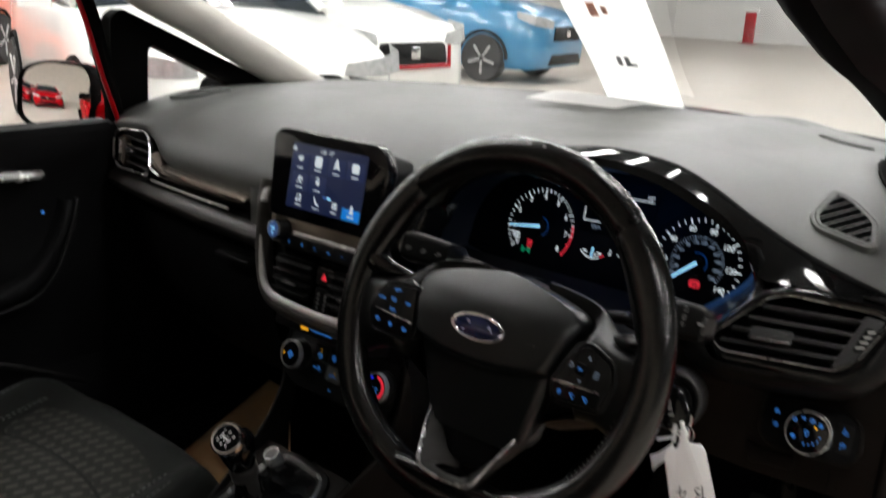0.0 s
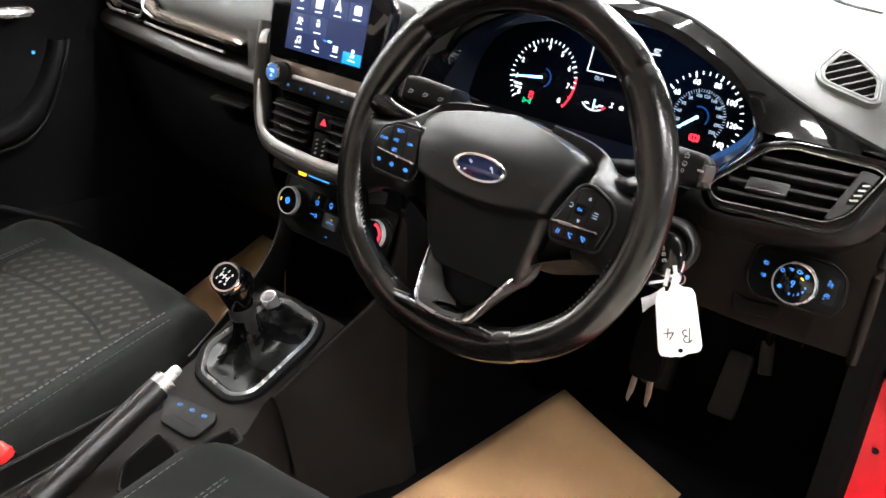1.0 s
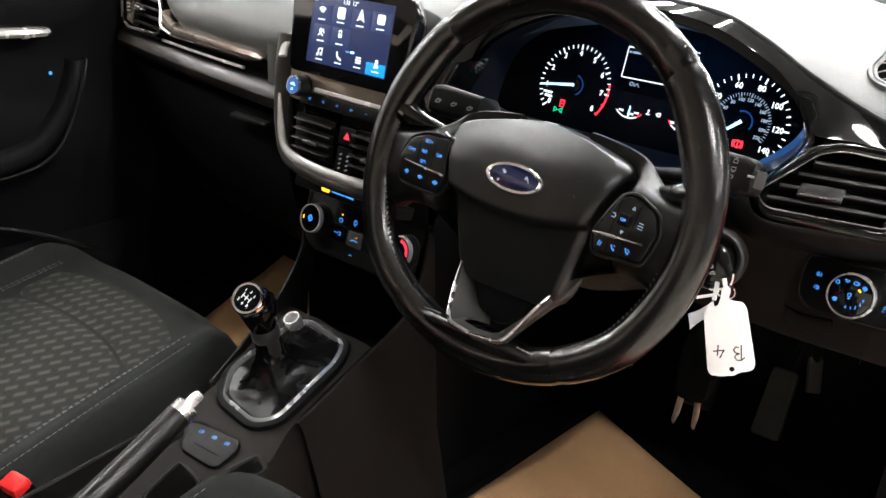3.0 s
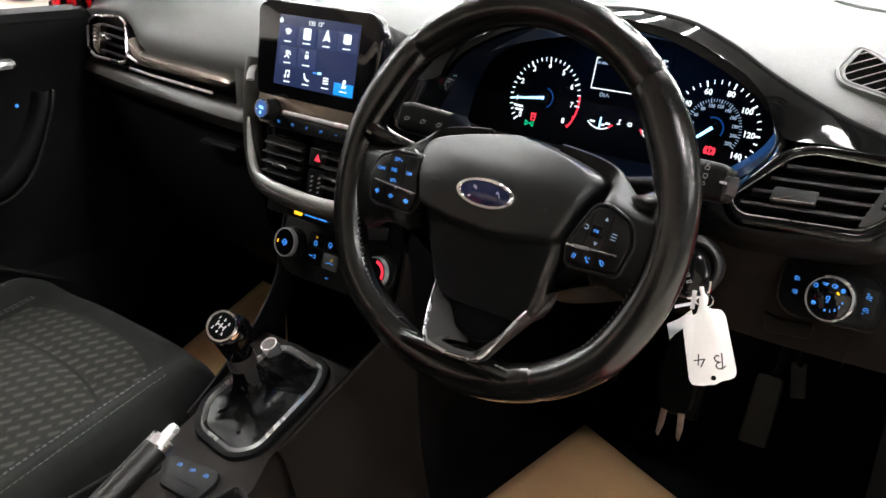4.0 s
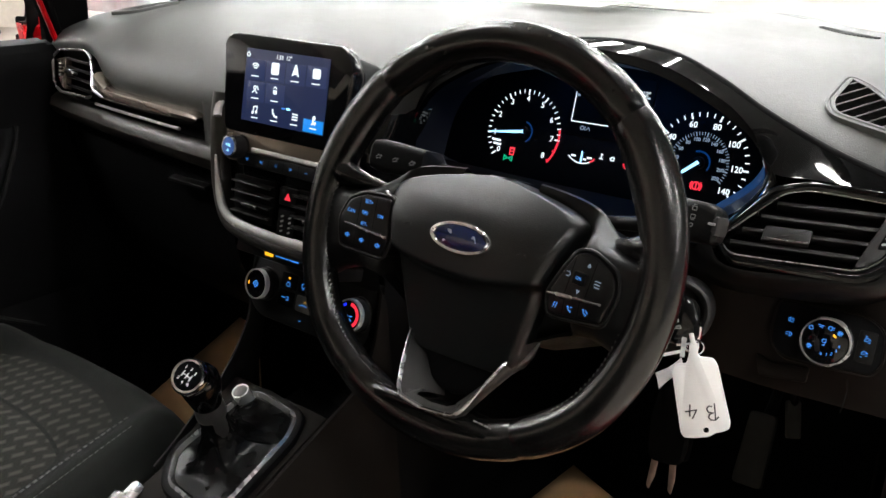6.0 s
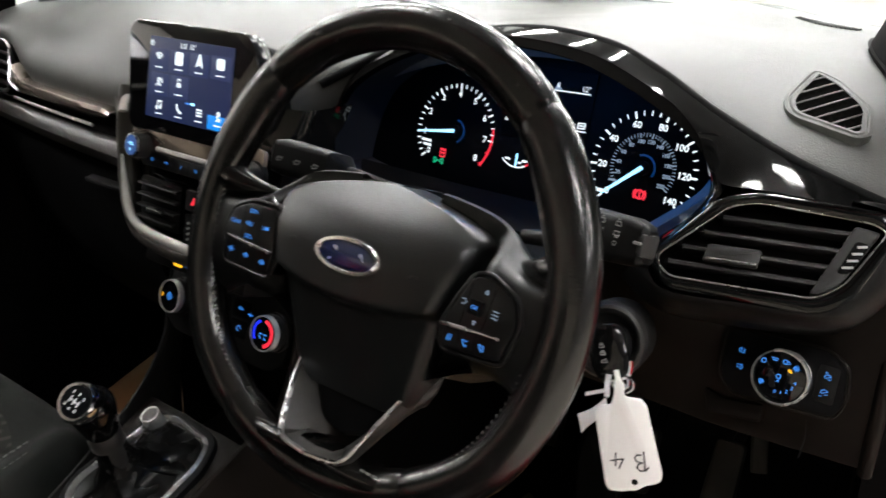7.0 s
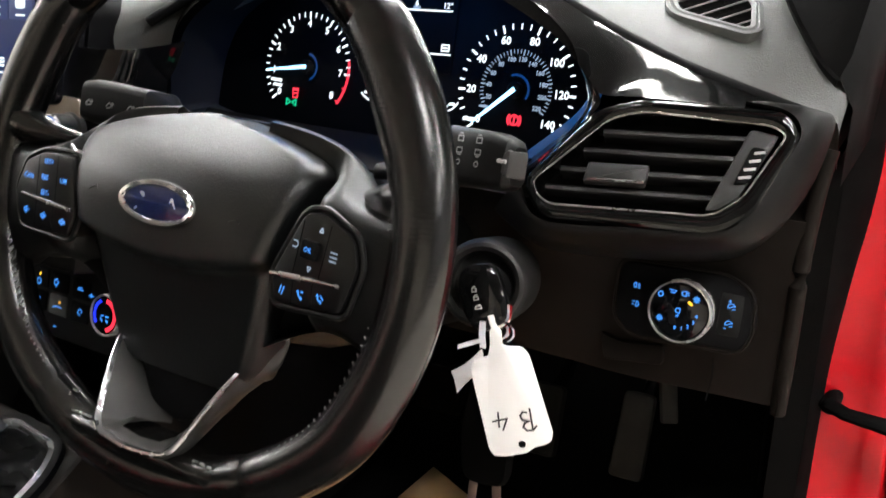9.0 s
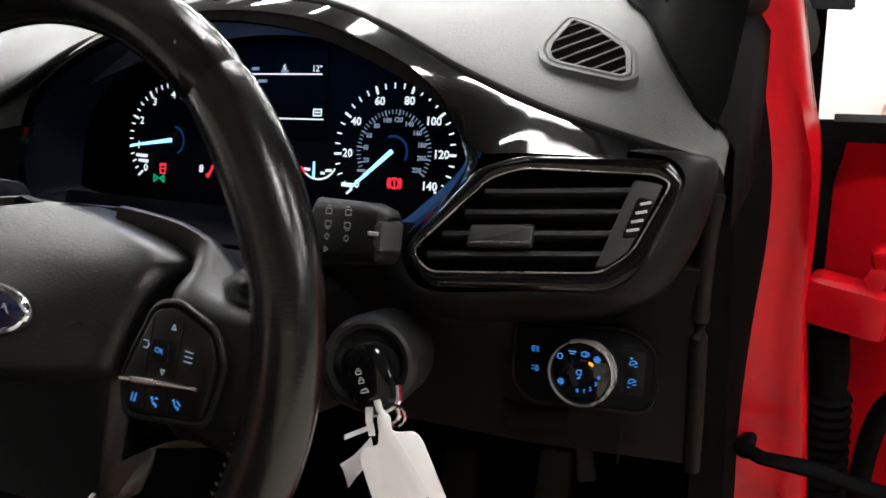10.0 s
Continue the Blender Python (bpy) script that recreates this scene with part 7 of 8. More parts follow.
part("shell", box(0.034, 0.026, 0.05, 0.006), MATT, buckle, m=pose(0, 0, 0.0))

# ---- floor: paper mats, carpet mat, pedals ----
def paper_sheet(name, pts, label, wave):
    bm = bmesh.new()
    n = 14
    a, b, c, d = [Vector(p) for p in pts]
    rows = []
    for i in range(n + 1):
        row = []
        for k in range(n + 1):
            p = a.lerp(b, i / n).lerp(d.lerp(c, i / n), k / n)
            row.append((p.x, p.y, p.z + wave * (noise.noise(Vector((p.x * 5, p.y * 5, 3))) + 0.6) * 0.5))
        rows.append(row)
    sheet = part(name, loft(rows, bm=bm), KRAFT, None, label)
    sheet.modifiers.new("thick", "SOLIDIFY").thickness = 0.0008
    return tagged(sheet, label, "paper mat", "paper mats")


paper_sheet("paper_mat", [(-0.139, 0.514, 0.262), (0.135, 0.402, 0.262), (0.10, -0.10, 0.262), (-0.166, 0.02, 0.262)], "brown kraft paper mat on the driver's footwell carpet", 0.006)
paper_sheet("paper_mat", [(-0.975, 0.54, 0.264), (-0.56, 0.50, 0.264), (-0.50, -0.10, 0.264), (-0.705, -0.10, 0.264)], "brown kraft paper mat on the passenger footwell carpet", 0.006)
mat = tagged(part("carpet_mat", plate(rounded([(-0.19, -0.1), (0.26, -0.1), (0.27, 0.56), (-0.15, 0.60)], 0.05, 5), 0.251, 0.259, 0.003), CARPET), "black driver's carpet mat", "car mat")


def pedal(name, x, y, z, w, h, label, tilt, pad=RUBBER):
    t = thing(name, label, "pedal", pose(x, y, z, tilt, 0, 4), "pedals")
    part("pad", plate(rounded([(-w / 2, -h / 2), (w / 2, -h / 2), (w * 0.45, h / 2), (-w * 0.45, h / 2)], 0.008, 3), 0, 0.014, 0.004), pad, t, "worn rubber pad")
    part("arm", tube([(0, h * 0.3, -0.004), (0, h * 0.6, -0.05), (0.0, h * 0.9 + 0.10, -0.12), (0, h * 0.9 + 0.24, -0.16)], 0.008, 8), MATT, t)
    return t


pedal("accelerator_pedal", 0.122, 0.560, 0.378, 0.042, 0.105, "grey rubber accelerator pedal above the carpet", 62, PEDALGREY)
pedal("brake_pedal", 0.030, 0.500, 0.405, 0.046, 0.085, "dark grey rubber brake pedal above the carpet", 62, BRAKEGREY)
pedal("clutch_pedal", -0.115, 0.505, 0.400, 0.062, 0.060, "black rubber clutch pedal above the carpet", 58)
bracket = thing("pedal_bracket", "grey bracket above the accelerator", "bracket", pose(0.179, 0.489, 0.482, 60, 0, 30))
part("plate", box(0.018, 0.048, 0.010, 0.003), PEDALGREY, bracket)
part("stay", tube([(0, 0.02, 0), (0, 0.10, 0.05), (0, 0.25, 0.10)], 0.006, 8), MATT, bracket)

# ---- driver's door aperture: seal, hinge post, check strap, open door edge ----
rows = []
SEAL = [(0.250, 0.335, 1.10), (0.262, 0.40, 0.96), (0.268, 0.418, 0.90), (0.288, 0.42, 0.855), (0.298, 0.42, 0.80), (0.300, 0.42, 0.735), (0.292, 0.42, 0.66), (0.288, 0.42, 0.56), (0.290, 0.42, 0.45), (0.288, 0.40, 0.33), (0.280, 0.30, 0.285), (0.285, 0.0, 0.280), (0.285, -0.5, 0.280)]
OUTER = [(0.292, 0.40, 1.12), (0.308, 0.462, 0.965), (0.320, 0.478, 0.905), (0.333, 0.48, 0.85), (0.341, 0.48, 0.79), (0.340, 0.48, 0.73), (0.333, 0.48, 0.65), (0.328, 0.48, 0.56), (0.328, 0.48, 0.45), (0.330, 0.46, 0.33), (0.335, 0.34, 0.285), (0.345, 0.0, 0.280), (0.345, -0.5, 0.280)]
a, b = smooth_path(SEAL, 48), smooth_path(OUTER, 48)
for p, q in zip(a, b):
    m = (p + q) / 2
    out_ = Vector((0.0, -0.022, 0.0)) if m.z > 0.33 else Vector((0, 0, 0.022))
    rows.append([p + Vector((0, 0.05, 0)), p, p.lerp(q, 0.12) + out_ * 0.7, p.lerp(q, 0.35) + out_, p.lerp(q, 0.65) + out_ * 0.8, p.lerp(q, 0.85) + out_ * 0.6, q, q + Vector((0.004, 0.03, 0))])
seal = tagged(part("door_seal", loft(rows), RUBBER, shell, "thick black rubber door seal", angle=85))
post = []
RIM = [(0.325, 0.44, 1.13), (0.342, 0.495, 0.96), (0.360, 0.50, 0.85), (0.371, 0.50, 0.80), (0.373, 0.50, 0.735), (0.372, 0.50, 0.66), (0.380, 0.50, 0.56), (0.388, 0.50, 0.45), (0.395, 0.48, 0.33), (0.400, 0.36, 0.275), (0.410, 0.0, 0.270), (0.410, -0.5, 0.270)]
a, b = smooth_path(OUTER, 48), smooth_path(RIM, 48)
rows = [[p + Vector((-0.002, 0.004, 0)), p.lerp(q, 0.3) + Vector((0, 0.010, 0)), p.lerp(q, 0.7) + Vector((0, 0.008, 0)), q, q + Vector((0.006, 0.02, 0)), q + Vector((0.004, 0.10, 0))] for p, q in zip(a, b)]
part("hinge_post", loft(rows), RED, shell, "red painted hinge post and sill", angle=85)
part("post_hole", lathe([(0.0045, 0.0), (0.0045, 0.0015), (0.001, 0.0015)], 14), MATT, shell, m=facing((0.346, 0.488, 0.413), (0, -1, 0)))
part("sill_skin", box(0.06, 1.3, 0.16, 0.02), RED, shell, m=pose(0.405, -0.15, 0.20))
strap = thing("door_check_strap", "black steel door check strap with bolted end", "door strap")
part("bar", tube([(0.330, 0.482, 0.533), (0.352, 0.455, 0.540), (0.386, 0.455, 0.538), (0.42, 0.455, 0.532), (0.47, 0.455, 0.522), (0.52, 0.455, 0.51)], [0.008, 0.008, 0.0095, 0.0085, 0.0095, 0.009], 10, flat=0.75), RUBBER, strap, "black strap bar")
part("bolt", lathe([(0.0085, -0.02), (0.0085, 0.006), (0.006, 0.008), (0.001, 0.008)], 12), RUBBER, strap, m=facing((0.3365, 0.476, 0.535), (0, -1, 0)))

door = thing("driver_door", "open red driver's door seen edge-on with black weatherstrip", "car door")
part("inner_shell", loft([[(x, y + 0.02 * math.sin(9 * z), z) for x, y in ((0.382, 0.66), (0.388, 0.60), (0.41, 0.585), (0.60, 0.575), (0.95, 0.56))] for z in (0.26, 0.35, 0.45, 0.55, 0.62, 0.66, 0.70, 0.74, 0.78, 0.815)]), RED, door, "red door inner panel")
part("belt_seal", loft([[(x, 0.575 + dy, 0.818 + dz) for dy, dz in ((0.0, -0.012), (-0.008, -0.010), (-0.008, 0.008), (0.02, 0.010))] for x in (0.384, 0.43, 0.6, 0.95)]), RUBBER, door, "black window weatherstrip")
part("window_frame", tube([(0.334, 0.585, 0.99), (0.344, 0.572, 0.932), (0.3545, 0.57, 0.873), (0.366, 0.57, 0.815), (0.372, 0.57, 0.784)], [0.0085, 0.0085, 0.0085, 0.007, 0.002], 8, flat=0.8), RUBBER, door, "black window frame")
part("hinge", box(0.075, 0.045, 0.042, 0.012), RED, door, "red painted hinge", m=pose(0.410, 0.535, 0.668, 0, 8, -8))
part("hinge_lug", box(0.03, 0.03, 0.05, 0.008), RED, door, m=pose(0.445, 0.54, 0.70, 0, -20, 0))
part("hinge_bolt", lathe([(0.010, 0), (0.010, 0.010), (0.001, 0.011)], 6), RED, door, m=facing((0.430, 0.515, 0.700), (0, -1, 0.2)))
for k in range(11):
    z = 0.565 - 0.011 * k
    part("wiring_boot_ring", tube([(0.402 + 0.017 * math.cos(t) + 0.002 * k * 0.2, 0.545 + 0.017 * math.sin(t), z) for t in [j * math.tau / 16 for j in range(16)]], 0.0055, 6, closed=True), RUBBER, door)
part("wiring_boot", tube([(0.394, 0.548, 0.655), (0.396, 0.545, 0.64), (0.400, 0.545, 0.60), (0.402, 0.545, 0.56), (0.404, 0.545, 0.44), (0.42, 0.55, 0.40)], [0.018, 0.020, 0.0185, 0.016, 0.016, 0.017], 12), RUBBER, door, "ribbed black wiring boot")
part("cable", tube(smooth_path([(0.47, 0.52, 0.60), (0.448, 0.52, 0.57), (0.438, 0.52, 0.52), (0.436, 0.52, 0.46), (0.44, 0.52, 0.40)], 14), 0.010, 10), RUBBER, door, "black cable")
# black sheet in place of the shade in the door gap
part("gap_shade", loft([[(x, 0.61, z) for x in (0.366, 0.40)] for z in (0.24, 0.5, 0.7, 0.82)]), MATT, door)

# ---- passenger door, window frame, mirror ----
pdoor = thing("passenger_door", "dark passenger door panel with grip handle, red outside", "car door")
rows = []
for k in range(16):
    y = -0.95 + k * 1.22 / 15
    rows.append([(-1.105, y, 0.864), (-1.06, y, 0.872), (-1.035, y, 0.866), (-1.028, y, 0.85), (-1.032, y, 0.79), (-1.036, y, 0.74), (-1.020, y, 0.66), (-1.018, y, 0.60), (-1.030, y, 0.52), (-1.030, y, 0.38), (-1.045, y, 0.27)])
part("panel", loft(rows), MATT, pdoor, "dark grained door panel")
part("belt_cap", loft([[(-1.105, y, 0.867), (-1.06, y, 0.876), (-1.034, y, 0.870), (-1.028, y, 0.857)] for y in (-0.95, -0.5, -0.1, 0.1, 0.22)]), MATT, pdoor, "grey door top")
part("handle", tube(smooth_path([(-1.026, -0.09, 0.80), (-1.014, -0.05, 0.799), (-1.010, 0.0, 0.797), (-1.014, 0.055, 0.794), (-1.026, 0.075, 0.792)], 16), 0.0135, 10, flat=0.7), SILVER, pdoor, "silver inner door handle")
part("lock_lamp", plate(disc(0.003, 10), 0, 0.002, 0.0004), BLUE_LIT, pdoor, "blue lock lamp", m=facing((-1.0315, 0.0815, 0.7215), (1, 0, 0)))
arc_o = smooth_path([(-1.026, 0.142, 0.742), (-1.014, 0.129, 0.716), (-1.008, 0.111, 0.678), (-1.004, 0.081, 0.621), (-1.002, 0.043, 0.585), (-1.000, 0.000, 0.572), (-1.000, -0.10, 0.566), (-1.000, -0.5, 0.562)], 40)
arc_i = smooth_path([(-1.026, 0.112, 0.742), (-1.012, 0.102, 0.716), (-1.004, 0.075, 0.672), (-0.998, 0.031, 0.626), (-0.996, -0.009, 0.610), (-0.996, -0.05, 0.606), (-0.996, -0.16, 0.604), (-0.996, -0.5, 0.602)], 40)
part("armrest", loft([[p + Vector((-0.03, 0.004, -0.004)), p, p.lerp(q, 0.2) + Vector((0.010, 0, 0)), p.lerp(q, 0.5) + Vector((0.014, 0, 0)), p.lerp(q, 0.85) + Vector((0.009, 0, 0)), q, q + Vector((-0.03, 0, 0))] for p, q in zip(arc_o, arc_i)]), MATT, pdoor, "curved pull handle and armrest", angle=60)
part("armrest_edge", tube([p + Vector((0.003, 0.002, -0.002)) for p in arc_o], 0.0035, 8), PLASTIC, pdoor, "thin rounded edge of the pull handle")
part("pocket_edge", tube(smooth_path([(-1.004, -0.5, 0.500), (-1.004, -0.15, 0.490), (-1.006, -0.04, 0.474), (-1.008, 0.087, 0.410), (-1.012, 0.21, 0.345)], 24), 0.008, 8, flat=0.6), PLASTIC, pdoor, "rounded rim of the door pocket")
part("door_pocket", loft([[(-0.995 + 0.02 * math.sin(z * 9), y, z) for z in (0.28, 0.34, 0.40, 0.44)] for y in (-0.6, -0.2, 0.1, 0.22)]), MATT, pdoor)
part("outer_skin", box(0.03, 1.2, 0.62, 0.02), RED, pdoor, m=pose(-1.125, -0.36, 0.54))
part("frame_post", tube([(-1.045, 0.245, 0.868), (-1.035, 0.222, 0.95), (-1.015, 0.190, 1.05), (-0.985, 0.14, 1.16)], 0.016, 10, flat=0.7), RUBBER, pdoor, "black window post")
part("frame_skin", tube([(-1.030, 0.238, 0.868), (-1.022, 0.208, 0.95), (-1.003, 0.172, 1.05), (-0.973, 0.12, 1.16)], 0.0045, 8), RED, pdoor, "red frame edge")
quarter = [(0.300, 0.885), (0.290, 1.000), (0.300, 1.01), (0.49, 0.925), (0.50, 0.91), (0.47, 0.895)]
frame_o = [(0.235, 0.860), (0.215, 1.060), (0.235, 1.075), (0.60, 0.925), (0.62, 0.900), (0.55, 0.868)]
def tri(pts, x0, lean):
    return [(x0 + lean * (z - 0.86), y, z) for y, z in pts]
fo, fi = tri(rounded(frame_o, 0.01, 3), -1.045, 0.22), tri(rounded(quarter, 0.01, 3), -1.040, 0.22)
part("quarter_frame", loft([[Vector(p) + Vector((-0.03, 0, 0)) for p in fo], fo, [Vector(p) + Vector((0.004, 0, 0)) for p in fi], [Vector(p) + Vector((-0.03, 0, 0)) for p in fi]], True), RUBBER, shell, "black quarter window frame")
bm = bmesh.new()
bm.faces.new([bm.verts.new((p[0] - 0.02, p[1], p[2])) for p in fi])
q = part("quarter_pane", bm, QUARTER, shell, "quarter window glass", smooth=False)
q.visible_shadow = False

MIRRORM = facing((-1.308, 0.270, 0.890), (0.42, -0.90, 0.05))
mirror = thing("door_mirror", "red door mirror with black surround outside the passenger window", "door mirror", MIRRORM)
mo = rounded([(-0.095, -0.055), (-0.03, -0.075), (0.070, -0.068), (0.085, 0.0), (0.078, 0.060), (-0.02, 0.066), (-0.085, 0.045)], 0.03, 5)
part("shell", loft([[(x * k, y * k, z) for x, y in mo] for k, z in ((0.25, -0.115), (0.7, -0.10), (0.98, -0.06), (1.06, -0.02), (1.05, 0.004), (1.0, 0.006))], True, True), RED, mirror, "red mirror cap")
part("rim", loft([[(x * k, y * k, z) for x, y in mo] for k, z in ((1.06, -0.016), (1.07, 0.008), (1.02, 0.014), (0.97, 0.008))], True), RUBBER, mirror, "black mirror rim")
MIRROR = material("mirror_silver", (0.9, 0.9, 0.9), 0.015, metal=1.0)
part("glass", plate([(x * 0.985, y * 0.985) for x, y in mo], 0.006, 0.009, 0.0005), MIRROR, mirror, "mirror glass")
part("arm", box(0.14, 0.05, 0.06, 0.02), RED, mirror, m=pose(0.135, -0.035, -0.03))
part("arm_foot", box(0.05, 0.06, 0.08, 0.02), RUBBER, mirror, m=pose(0.20, -0.04, -0.04))

# ---- folded sheet on the dashboard, leaning on the windscreen ----
sheet = thing("paper_notice", "white paper notice folded on the dashboard against the windscreen", "paper notice")
rows = []
for k in range(9):
    u = k / 8
    rows.append([(-0.415 + 0.175 * v + 0.02 * u, 0.66 + 0.25 * u + 0.01 * v, dash_z(-0.33, 0.66 + 0.25 * u) + 0.004 + 0.012 * math.sin(math.pi * u) * (1 - 0.5 * v) + 0.006 * (1 - u)) for v in (0, 0.25, 0.5, 0.75, 1)])
part("lower_leaf", loft(rows), SHEET, sheet, "white paper lying flat")
rows = []
for k in range(10):
    u = k / 6
    rows.append([(-0.395 + 0.160 * v + 0.03 * u + 0.004, 0.915 - 0.215 * u, dash_z(-0.33, 0.90) + 0.006 + 0.15 * u + 0.004 * math.sin(math.pi * u)) for v in (0, 0.33, 0.66, 1)])
leaf = part("upper_leaf", loft(rows), SHEET, sheet, "white paper leaning on the glass")


def on_leaf(u, v):
    return (-0.391 + 0.160 * v + 0.03 * u, 0.915 - 0.215 * u - 0.0008, dash_z(-0.33, 0.90) + 0.006 + 0.15 * u + 0.004 * math.sin(math.pi * u) - 0.0014)


for name, ink, u0, u1, v0, v1 in (("print_bar", GREYINK, 0.46, 0.58, 0.36, 0.42), ("print_bar", GREYINK, 0.46, 0.58, 0.46, 0.52), ("print_bar", GREYINK, 0.46, 0.50, 0.52, 0.60), ("print_mark", AMBERINK, 1.06, 1.22, 0.30, 0.40), ("print_mark", AMBERINK, 1.10, 1.18, 0.46, 0.52)):
    part(name, loft([[on_leaf(u, v0), on_leaf(u, v1)] for u in (u0, (u0 + u1) / 2, u1)]), ink, leaf, "plain printed bar")


# ---- other cars in the showroom ----
WHITEPAINT = material("white_car_paint", (0.78, 0.78, 0.75), 0.3, coat=0.8, vary=0.03, vary_size=3)
BLUEPAINT = material("blue_car_paint", (0.02, 0.17, 0.33), 0.3, coat=0.8, vary=0.05, vary_size=3)
SILVERPAINT = material("silver_car_paint", (0.55, 0.56, 0.58), 0.3, metal=0.6, coat=0.8, vary=0.05, vary_size=3)
ORANGEPAINT = material("orange_red_car_paint", (0.65, 0.09, 0.02), 0.3, coat=0.8, vary=0.05, vary_size=3)
TYRE = material("tyre_rubber", (0.015, 0.015, 0.015), 0.8, vary=0.2, vary_size=20)
ALLOY = material("alloy_wheel", (0.55, 0.55, 0.56), 0.35, metal=0.9, vary=0.1, vary_size=20)
TINTED = material("dark_car_glass", (0.02, 0.025, 0.03), 0.05, coat=0.5, vary=0.05)
LAMPGLASS = material("headlamp_glass", (0.55, 0.57, 0.58), 0.15, metal=0.4, coat=0.8, vary=0.2, vary_size=25)


def parked_car(label, paint, m, tall=1.0, accent=None):
    """A hatchback 4.2 m long, its front at y = 0 looking along -y."""
    t = thing("parked_car", label, "car", m, "parked cars")
    ys = (0.0, 0.06, 0.18, 0.5, 0.95, 1.15, 1.6, 2.4, 3.2, 3.75, 4.1, 4.2)
    half = (0.60, 0.74, 0.82, 0.87, 0.88, 0.88, 0.89, 0.89, 0.89, 0.87, 0.80, 0.70)
    low = (0.28, 0.22, 0.20, 0.20, 0.20, 0.20, 0.20, 0.20, 0.20, 0.22, 0.30, 0.36)
    belt = (0.62, 0.70, 0.78, 0.86, 0.93, 0.95, 0.96, 0.97, 0.99, 1.00, 0.96, 0.88)
    rings = []
    for y, w, a, b in zip(ys, half, low, belt):
        b *= tall
        rings.append([(-w * 0.9, y, a), (-w, y, a + 0.12), (-w, y, (a + b) / 2), (-w * 0.97, y, b - 0.06), (-w * 0.90, y, b), (-w * 0.5, y, b + 0.03), (0, y, b + 0.045), (w * 0.5, y, b + 0.03), (w * 0.90, y, b), (w * 0.97, y, b - 0.06), (w, y, (a + b) / 2), (w, y, a + 0.12), (w * 0.9, y, a)])
    part("body", loft(rings, True, True), paint, t, angle=50)
    cab = []
    for y, w, h in ((1.10, 0.80, 0.0), (1.55, 0.74, 0.28), (1.95, 0.66, 0.46), (2.6, 0.64, 0.50), (3.3, 0.64, 0.46), (3.85, 0.72, 0.14), (4.0, 0.76, 0.0)):
        z = 0.95 * tall
        cab.append([(-0.82 if h else -w, y, z - 0.02), (-w, y, z + h - 0.05 * (h > 0)), (-w * 0.6, y, z + h), (0, y, z + h + 0.02), (w * 0.6, y, z + h), (w, y, z + h - 0.05 * (h > 0)), (0.82 if h else w, y, z - 0.02)])
    part("cabin_glass", loft(cab), TINTED, t, "dark cabin glass", angle=50)
    part("roof", loft([[(x, y, 0.95 * tall + 0.505 - 0.03 * (x / 0.6) ** 2 - 0.05 * ((y - 2.6) / 0.8) ** 2) for x in (-0.60, -0.3, 0, 0.3, 0.60)] for y in (1.95, 2.2, 2.6, 3.0, 3.4)]), paint, t)
    for sx in (-1, 1):
        part("headlamp", loft([[(sx * 0.40, 0.085, 0.60 * tall), (sx * 0.42, 0.075, 0.68 * tall)], [(sx * 0.62, 0.075, 0.61 * tall), (sx * 0.62, 0.075, 0.71 * tall)], [(sx * 0.80, 0.17, 0.63 * tall), (sx * 0.80, 0.19, 0.74 * tall)], [(sx * 0.862, 0.40, 0.70 * tall), (sx * 0.855, 0.42, 0.77 * tall)]]), LAMPGLASS, t, "clear headlamp", m=pose(0, -0.075, 0) @ Matrix.Diagonal((1.03, 1, 1.06, 1)))
        part("window_line", tube([(sx * 0.80, 1.15, 0.97 * tall), (sx * 0.68, 1.9, 0.97 * tall + 0.42), (sx * 0.66, 2.6, 0.97 * tall + 0.46), (sx * 0.67, 3.4, 0.97 * tall + 0.40), (sx * 0.80, 3.95, 0.97 * tall)], 0.035, 6), paint, t)
        part("wing_mirror", box(0.20, 0.10, 0.13, 0.03), paint, t, m=pose(sx * 0.98, 1.45, 1.0 * tall))
        for y in (0.82, 3.38):
            wheel_ = part("wheel", lathe([(0.20, -0.09), (0.30, -0.10), (0.32, -0.06), (0.32, 0.06), (0.30, 0.10), (0.20, 0.09)], 28), TYRE, t, "black tyre", m=pose(sx * 0.82, y, 0.32, 0, 90, 0))
            part("rim", lathe([(0.215, -0.07), (0.21, 0.085 * sx), (0.19, 0.075 * sx), (0.06, 0.06 * sx), (0.02, 0.07 * sx), (0.001, 0.07 * sx)] if sx > 0 else [(0.215, 0.07), (0.21, -0.085), (0.19, -0.075), (0.06, -0.06), (0.02, -0.07), (0.001, -0.07)], 24), MATT, wheel_)
            for k in range(5):
                a = k * math.tau / 5
                part("spoke", tube([(0.03 * math.cos(a), 0.03 * math.sin(a), sx * 0.085), (0.205 * math.cos(a), 0.205 * math.sin(a), sx * 0.092)], 0.020, 6, flat=0.6), ALLOY, wheel_)
            part("arch", tube([(sx * 0.885, y + 0.36 * math.cos(a), 0.32 + 0.36 * math.sin(a)) for a in [math.pi * j / 12 for j in range(13)]], 0.022, 6), MATT, t)
    part("grille", plate(rounded([(-0.44, 0.50 * tall), (0.44, 0.50 * tall), (0.40, 0.66 * tall), (-0.40, 0.66 * tall)], 0.05, 4), 0.0, 0.03, 0.01), MATT, t, "black grille", m=Matrix(((1, 0, 0, 0), (0, 0, -1, 0.012), (0, 1, 0, 0), (0, 0, 0, 1))))
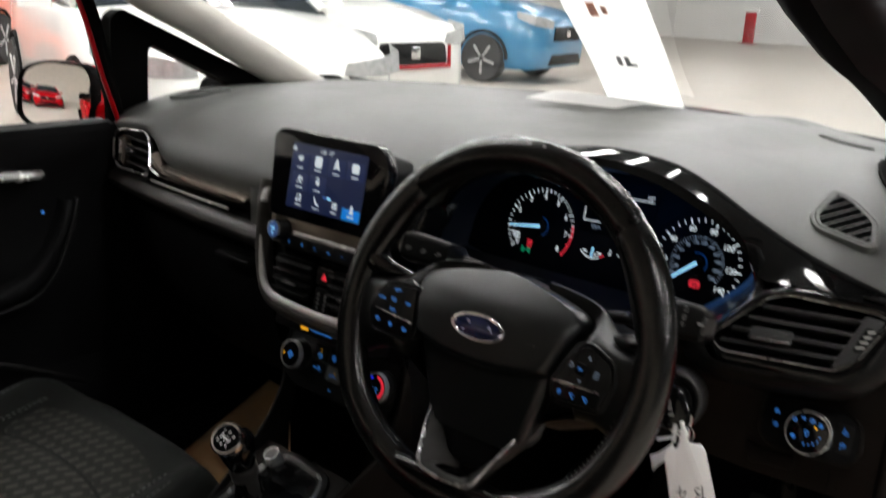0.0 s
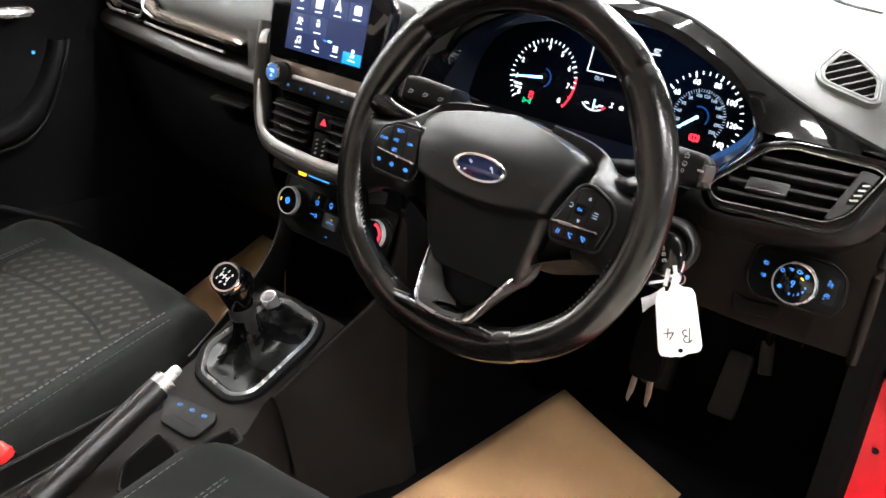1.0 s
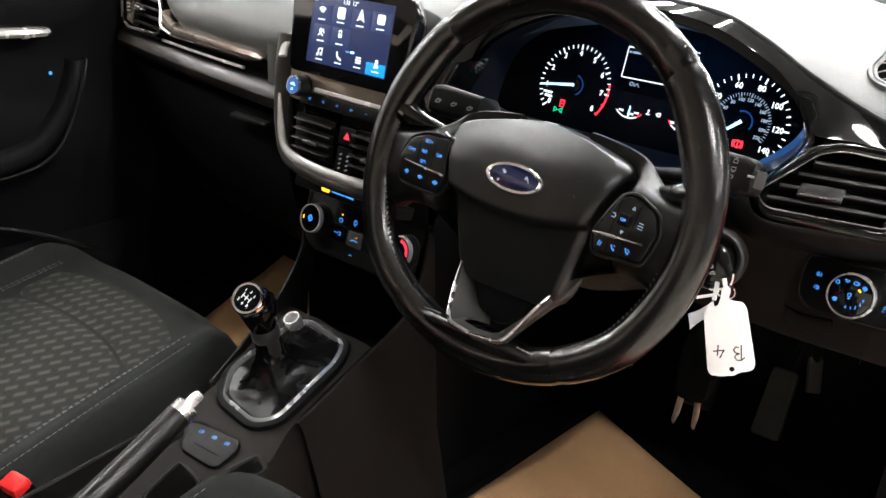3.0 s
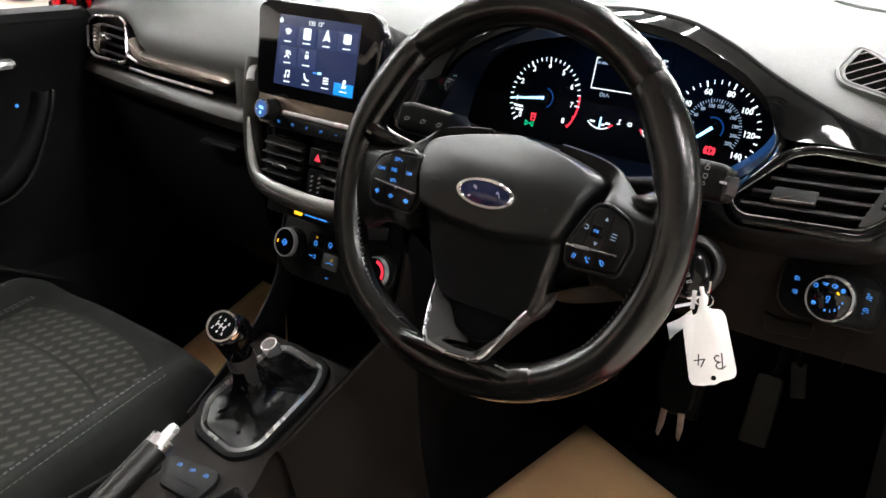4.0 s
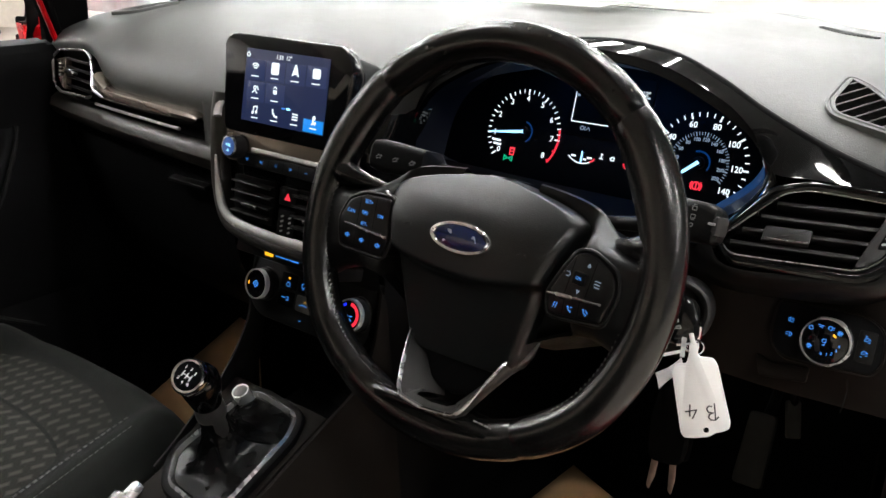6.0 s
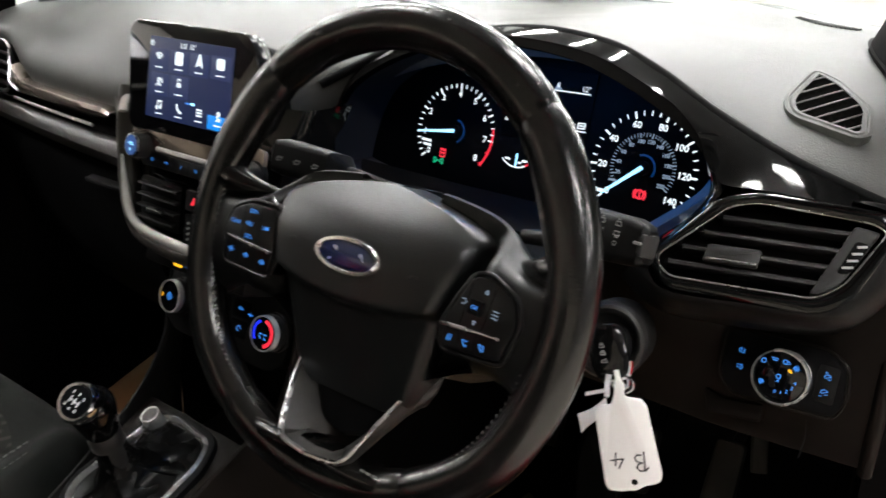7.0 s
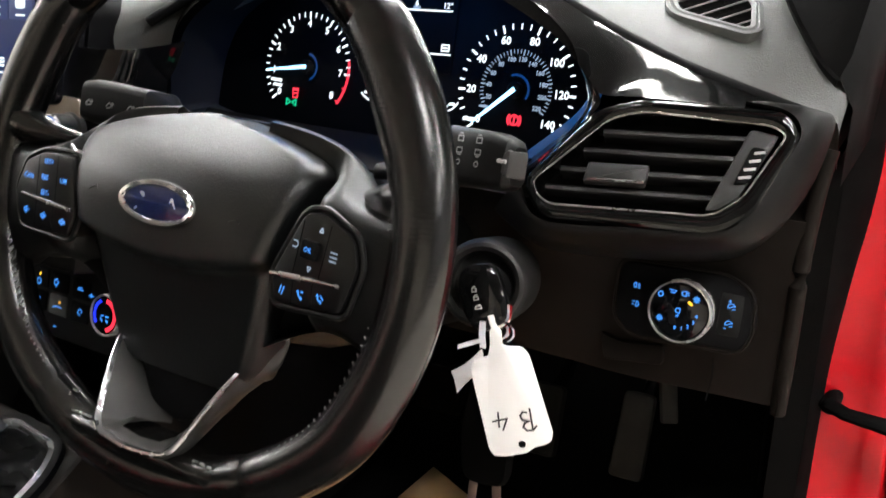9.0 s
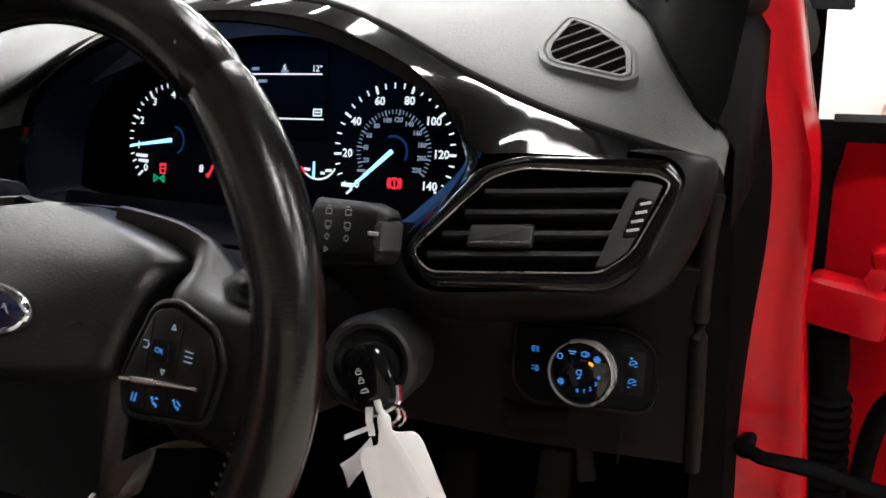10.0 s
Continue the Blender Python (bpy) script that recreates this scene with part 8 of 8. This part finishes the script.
    part("lower_grille", plate(rounded([(-0.55, 0.26), (0.55, 0.26), (0.45, 0.40), (-0.45, 0.40)], 0.04, 4), 0.0, 0.03, 0.01), MATT, t, m=Matrix(((1, 0, 0, 0), (0, 0, -1, 0.012), (0, 1, 0, 0), (0, 0, 0, 1))))
    if accent:
        part("grille_trim", tube([(-0.47, 0.0, 0.64 * tall), (-0.46, -0.02, 0.49 * tall), (0.46, -0.02, 0.49 * tall), (0.47, 0.0, 0.64 * tall)], 0.02, 6), accent, t, "red grille trim")
    part("badge", plate(rect(0.11, 0.09, 0.02), 0, 0.02, 0.005), CHROME, t, "plain chrome badge", m=Matrix(((1, 0, 0, 0), (0, 0, -1, -0.016), (0, 1, 0, 0.585 * tall), (0, 0, 0, 1))))
    return t


def heading(x, y, dx, dy):
    """A car whose nose is at (x, y) and points along (dx, dy)."""
    return pose(x, y, 0, 0, 0, math.degrees(math.atan2(dx, -dy)))


parked_car("white hatchback with black grille and red grille trim", WHITEPAINT, heading(-4.30, 4.75, 1.0, 0.03), 1.12, RED)
parked_car("blue crossover parked on the showroom floor", BLUEPAINT, heading(-6.1, 9.95, 0.9, 0.14), 1.16)
parked_car("white car beside the passenger window", WHITEPAINT, heading(-3.3, 2.5, 0.9, -0.3), 1.0)
parked_car("silver car beyond the passenger window", SILVERPAINT, heading(-4.6, -0.6, 0.9, 0.1), 1.0)
parked_car("orange-red car across the showroom", ORANGEPAINT, heading(-9.4, 1.6, 0.5, -0.5), 1.0)


parked_car("white car parked across the front of the red hatchback", WHITEPAINT, heading(-0.05, 3.0, -1.0, 0.0), 1.0)
parked_car("red car behind the red hatchback", RED, heading(-2.5, -4.0, 0.25, 0.95), 1.0)
parked_car("red car farther behind beside the dark wall", RED, heading(-4.9, -4.6, 0.2, 0.95), 1.0)
stand = thing("display_stand", "red display stand with white head far across the showroom", "display stand", pose(-10.6, 28.4, 0))
part("post", box(0.36, 0.10, 1.0, 0.03), RED, stand, m=pose(0, 0, 0.5))
part("head", box(0.5, 0.10, 0.12, 0.02), WHITEPAINT, stand, m=pose(0, 0, 1.06))
part("foot", box(0.5, 0.4, 0.03, 0.01), RED, stand, m=pose(0, 0, 0.015))
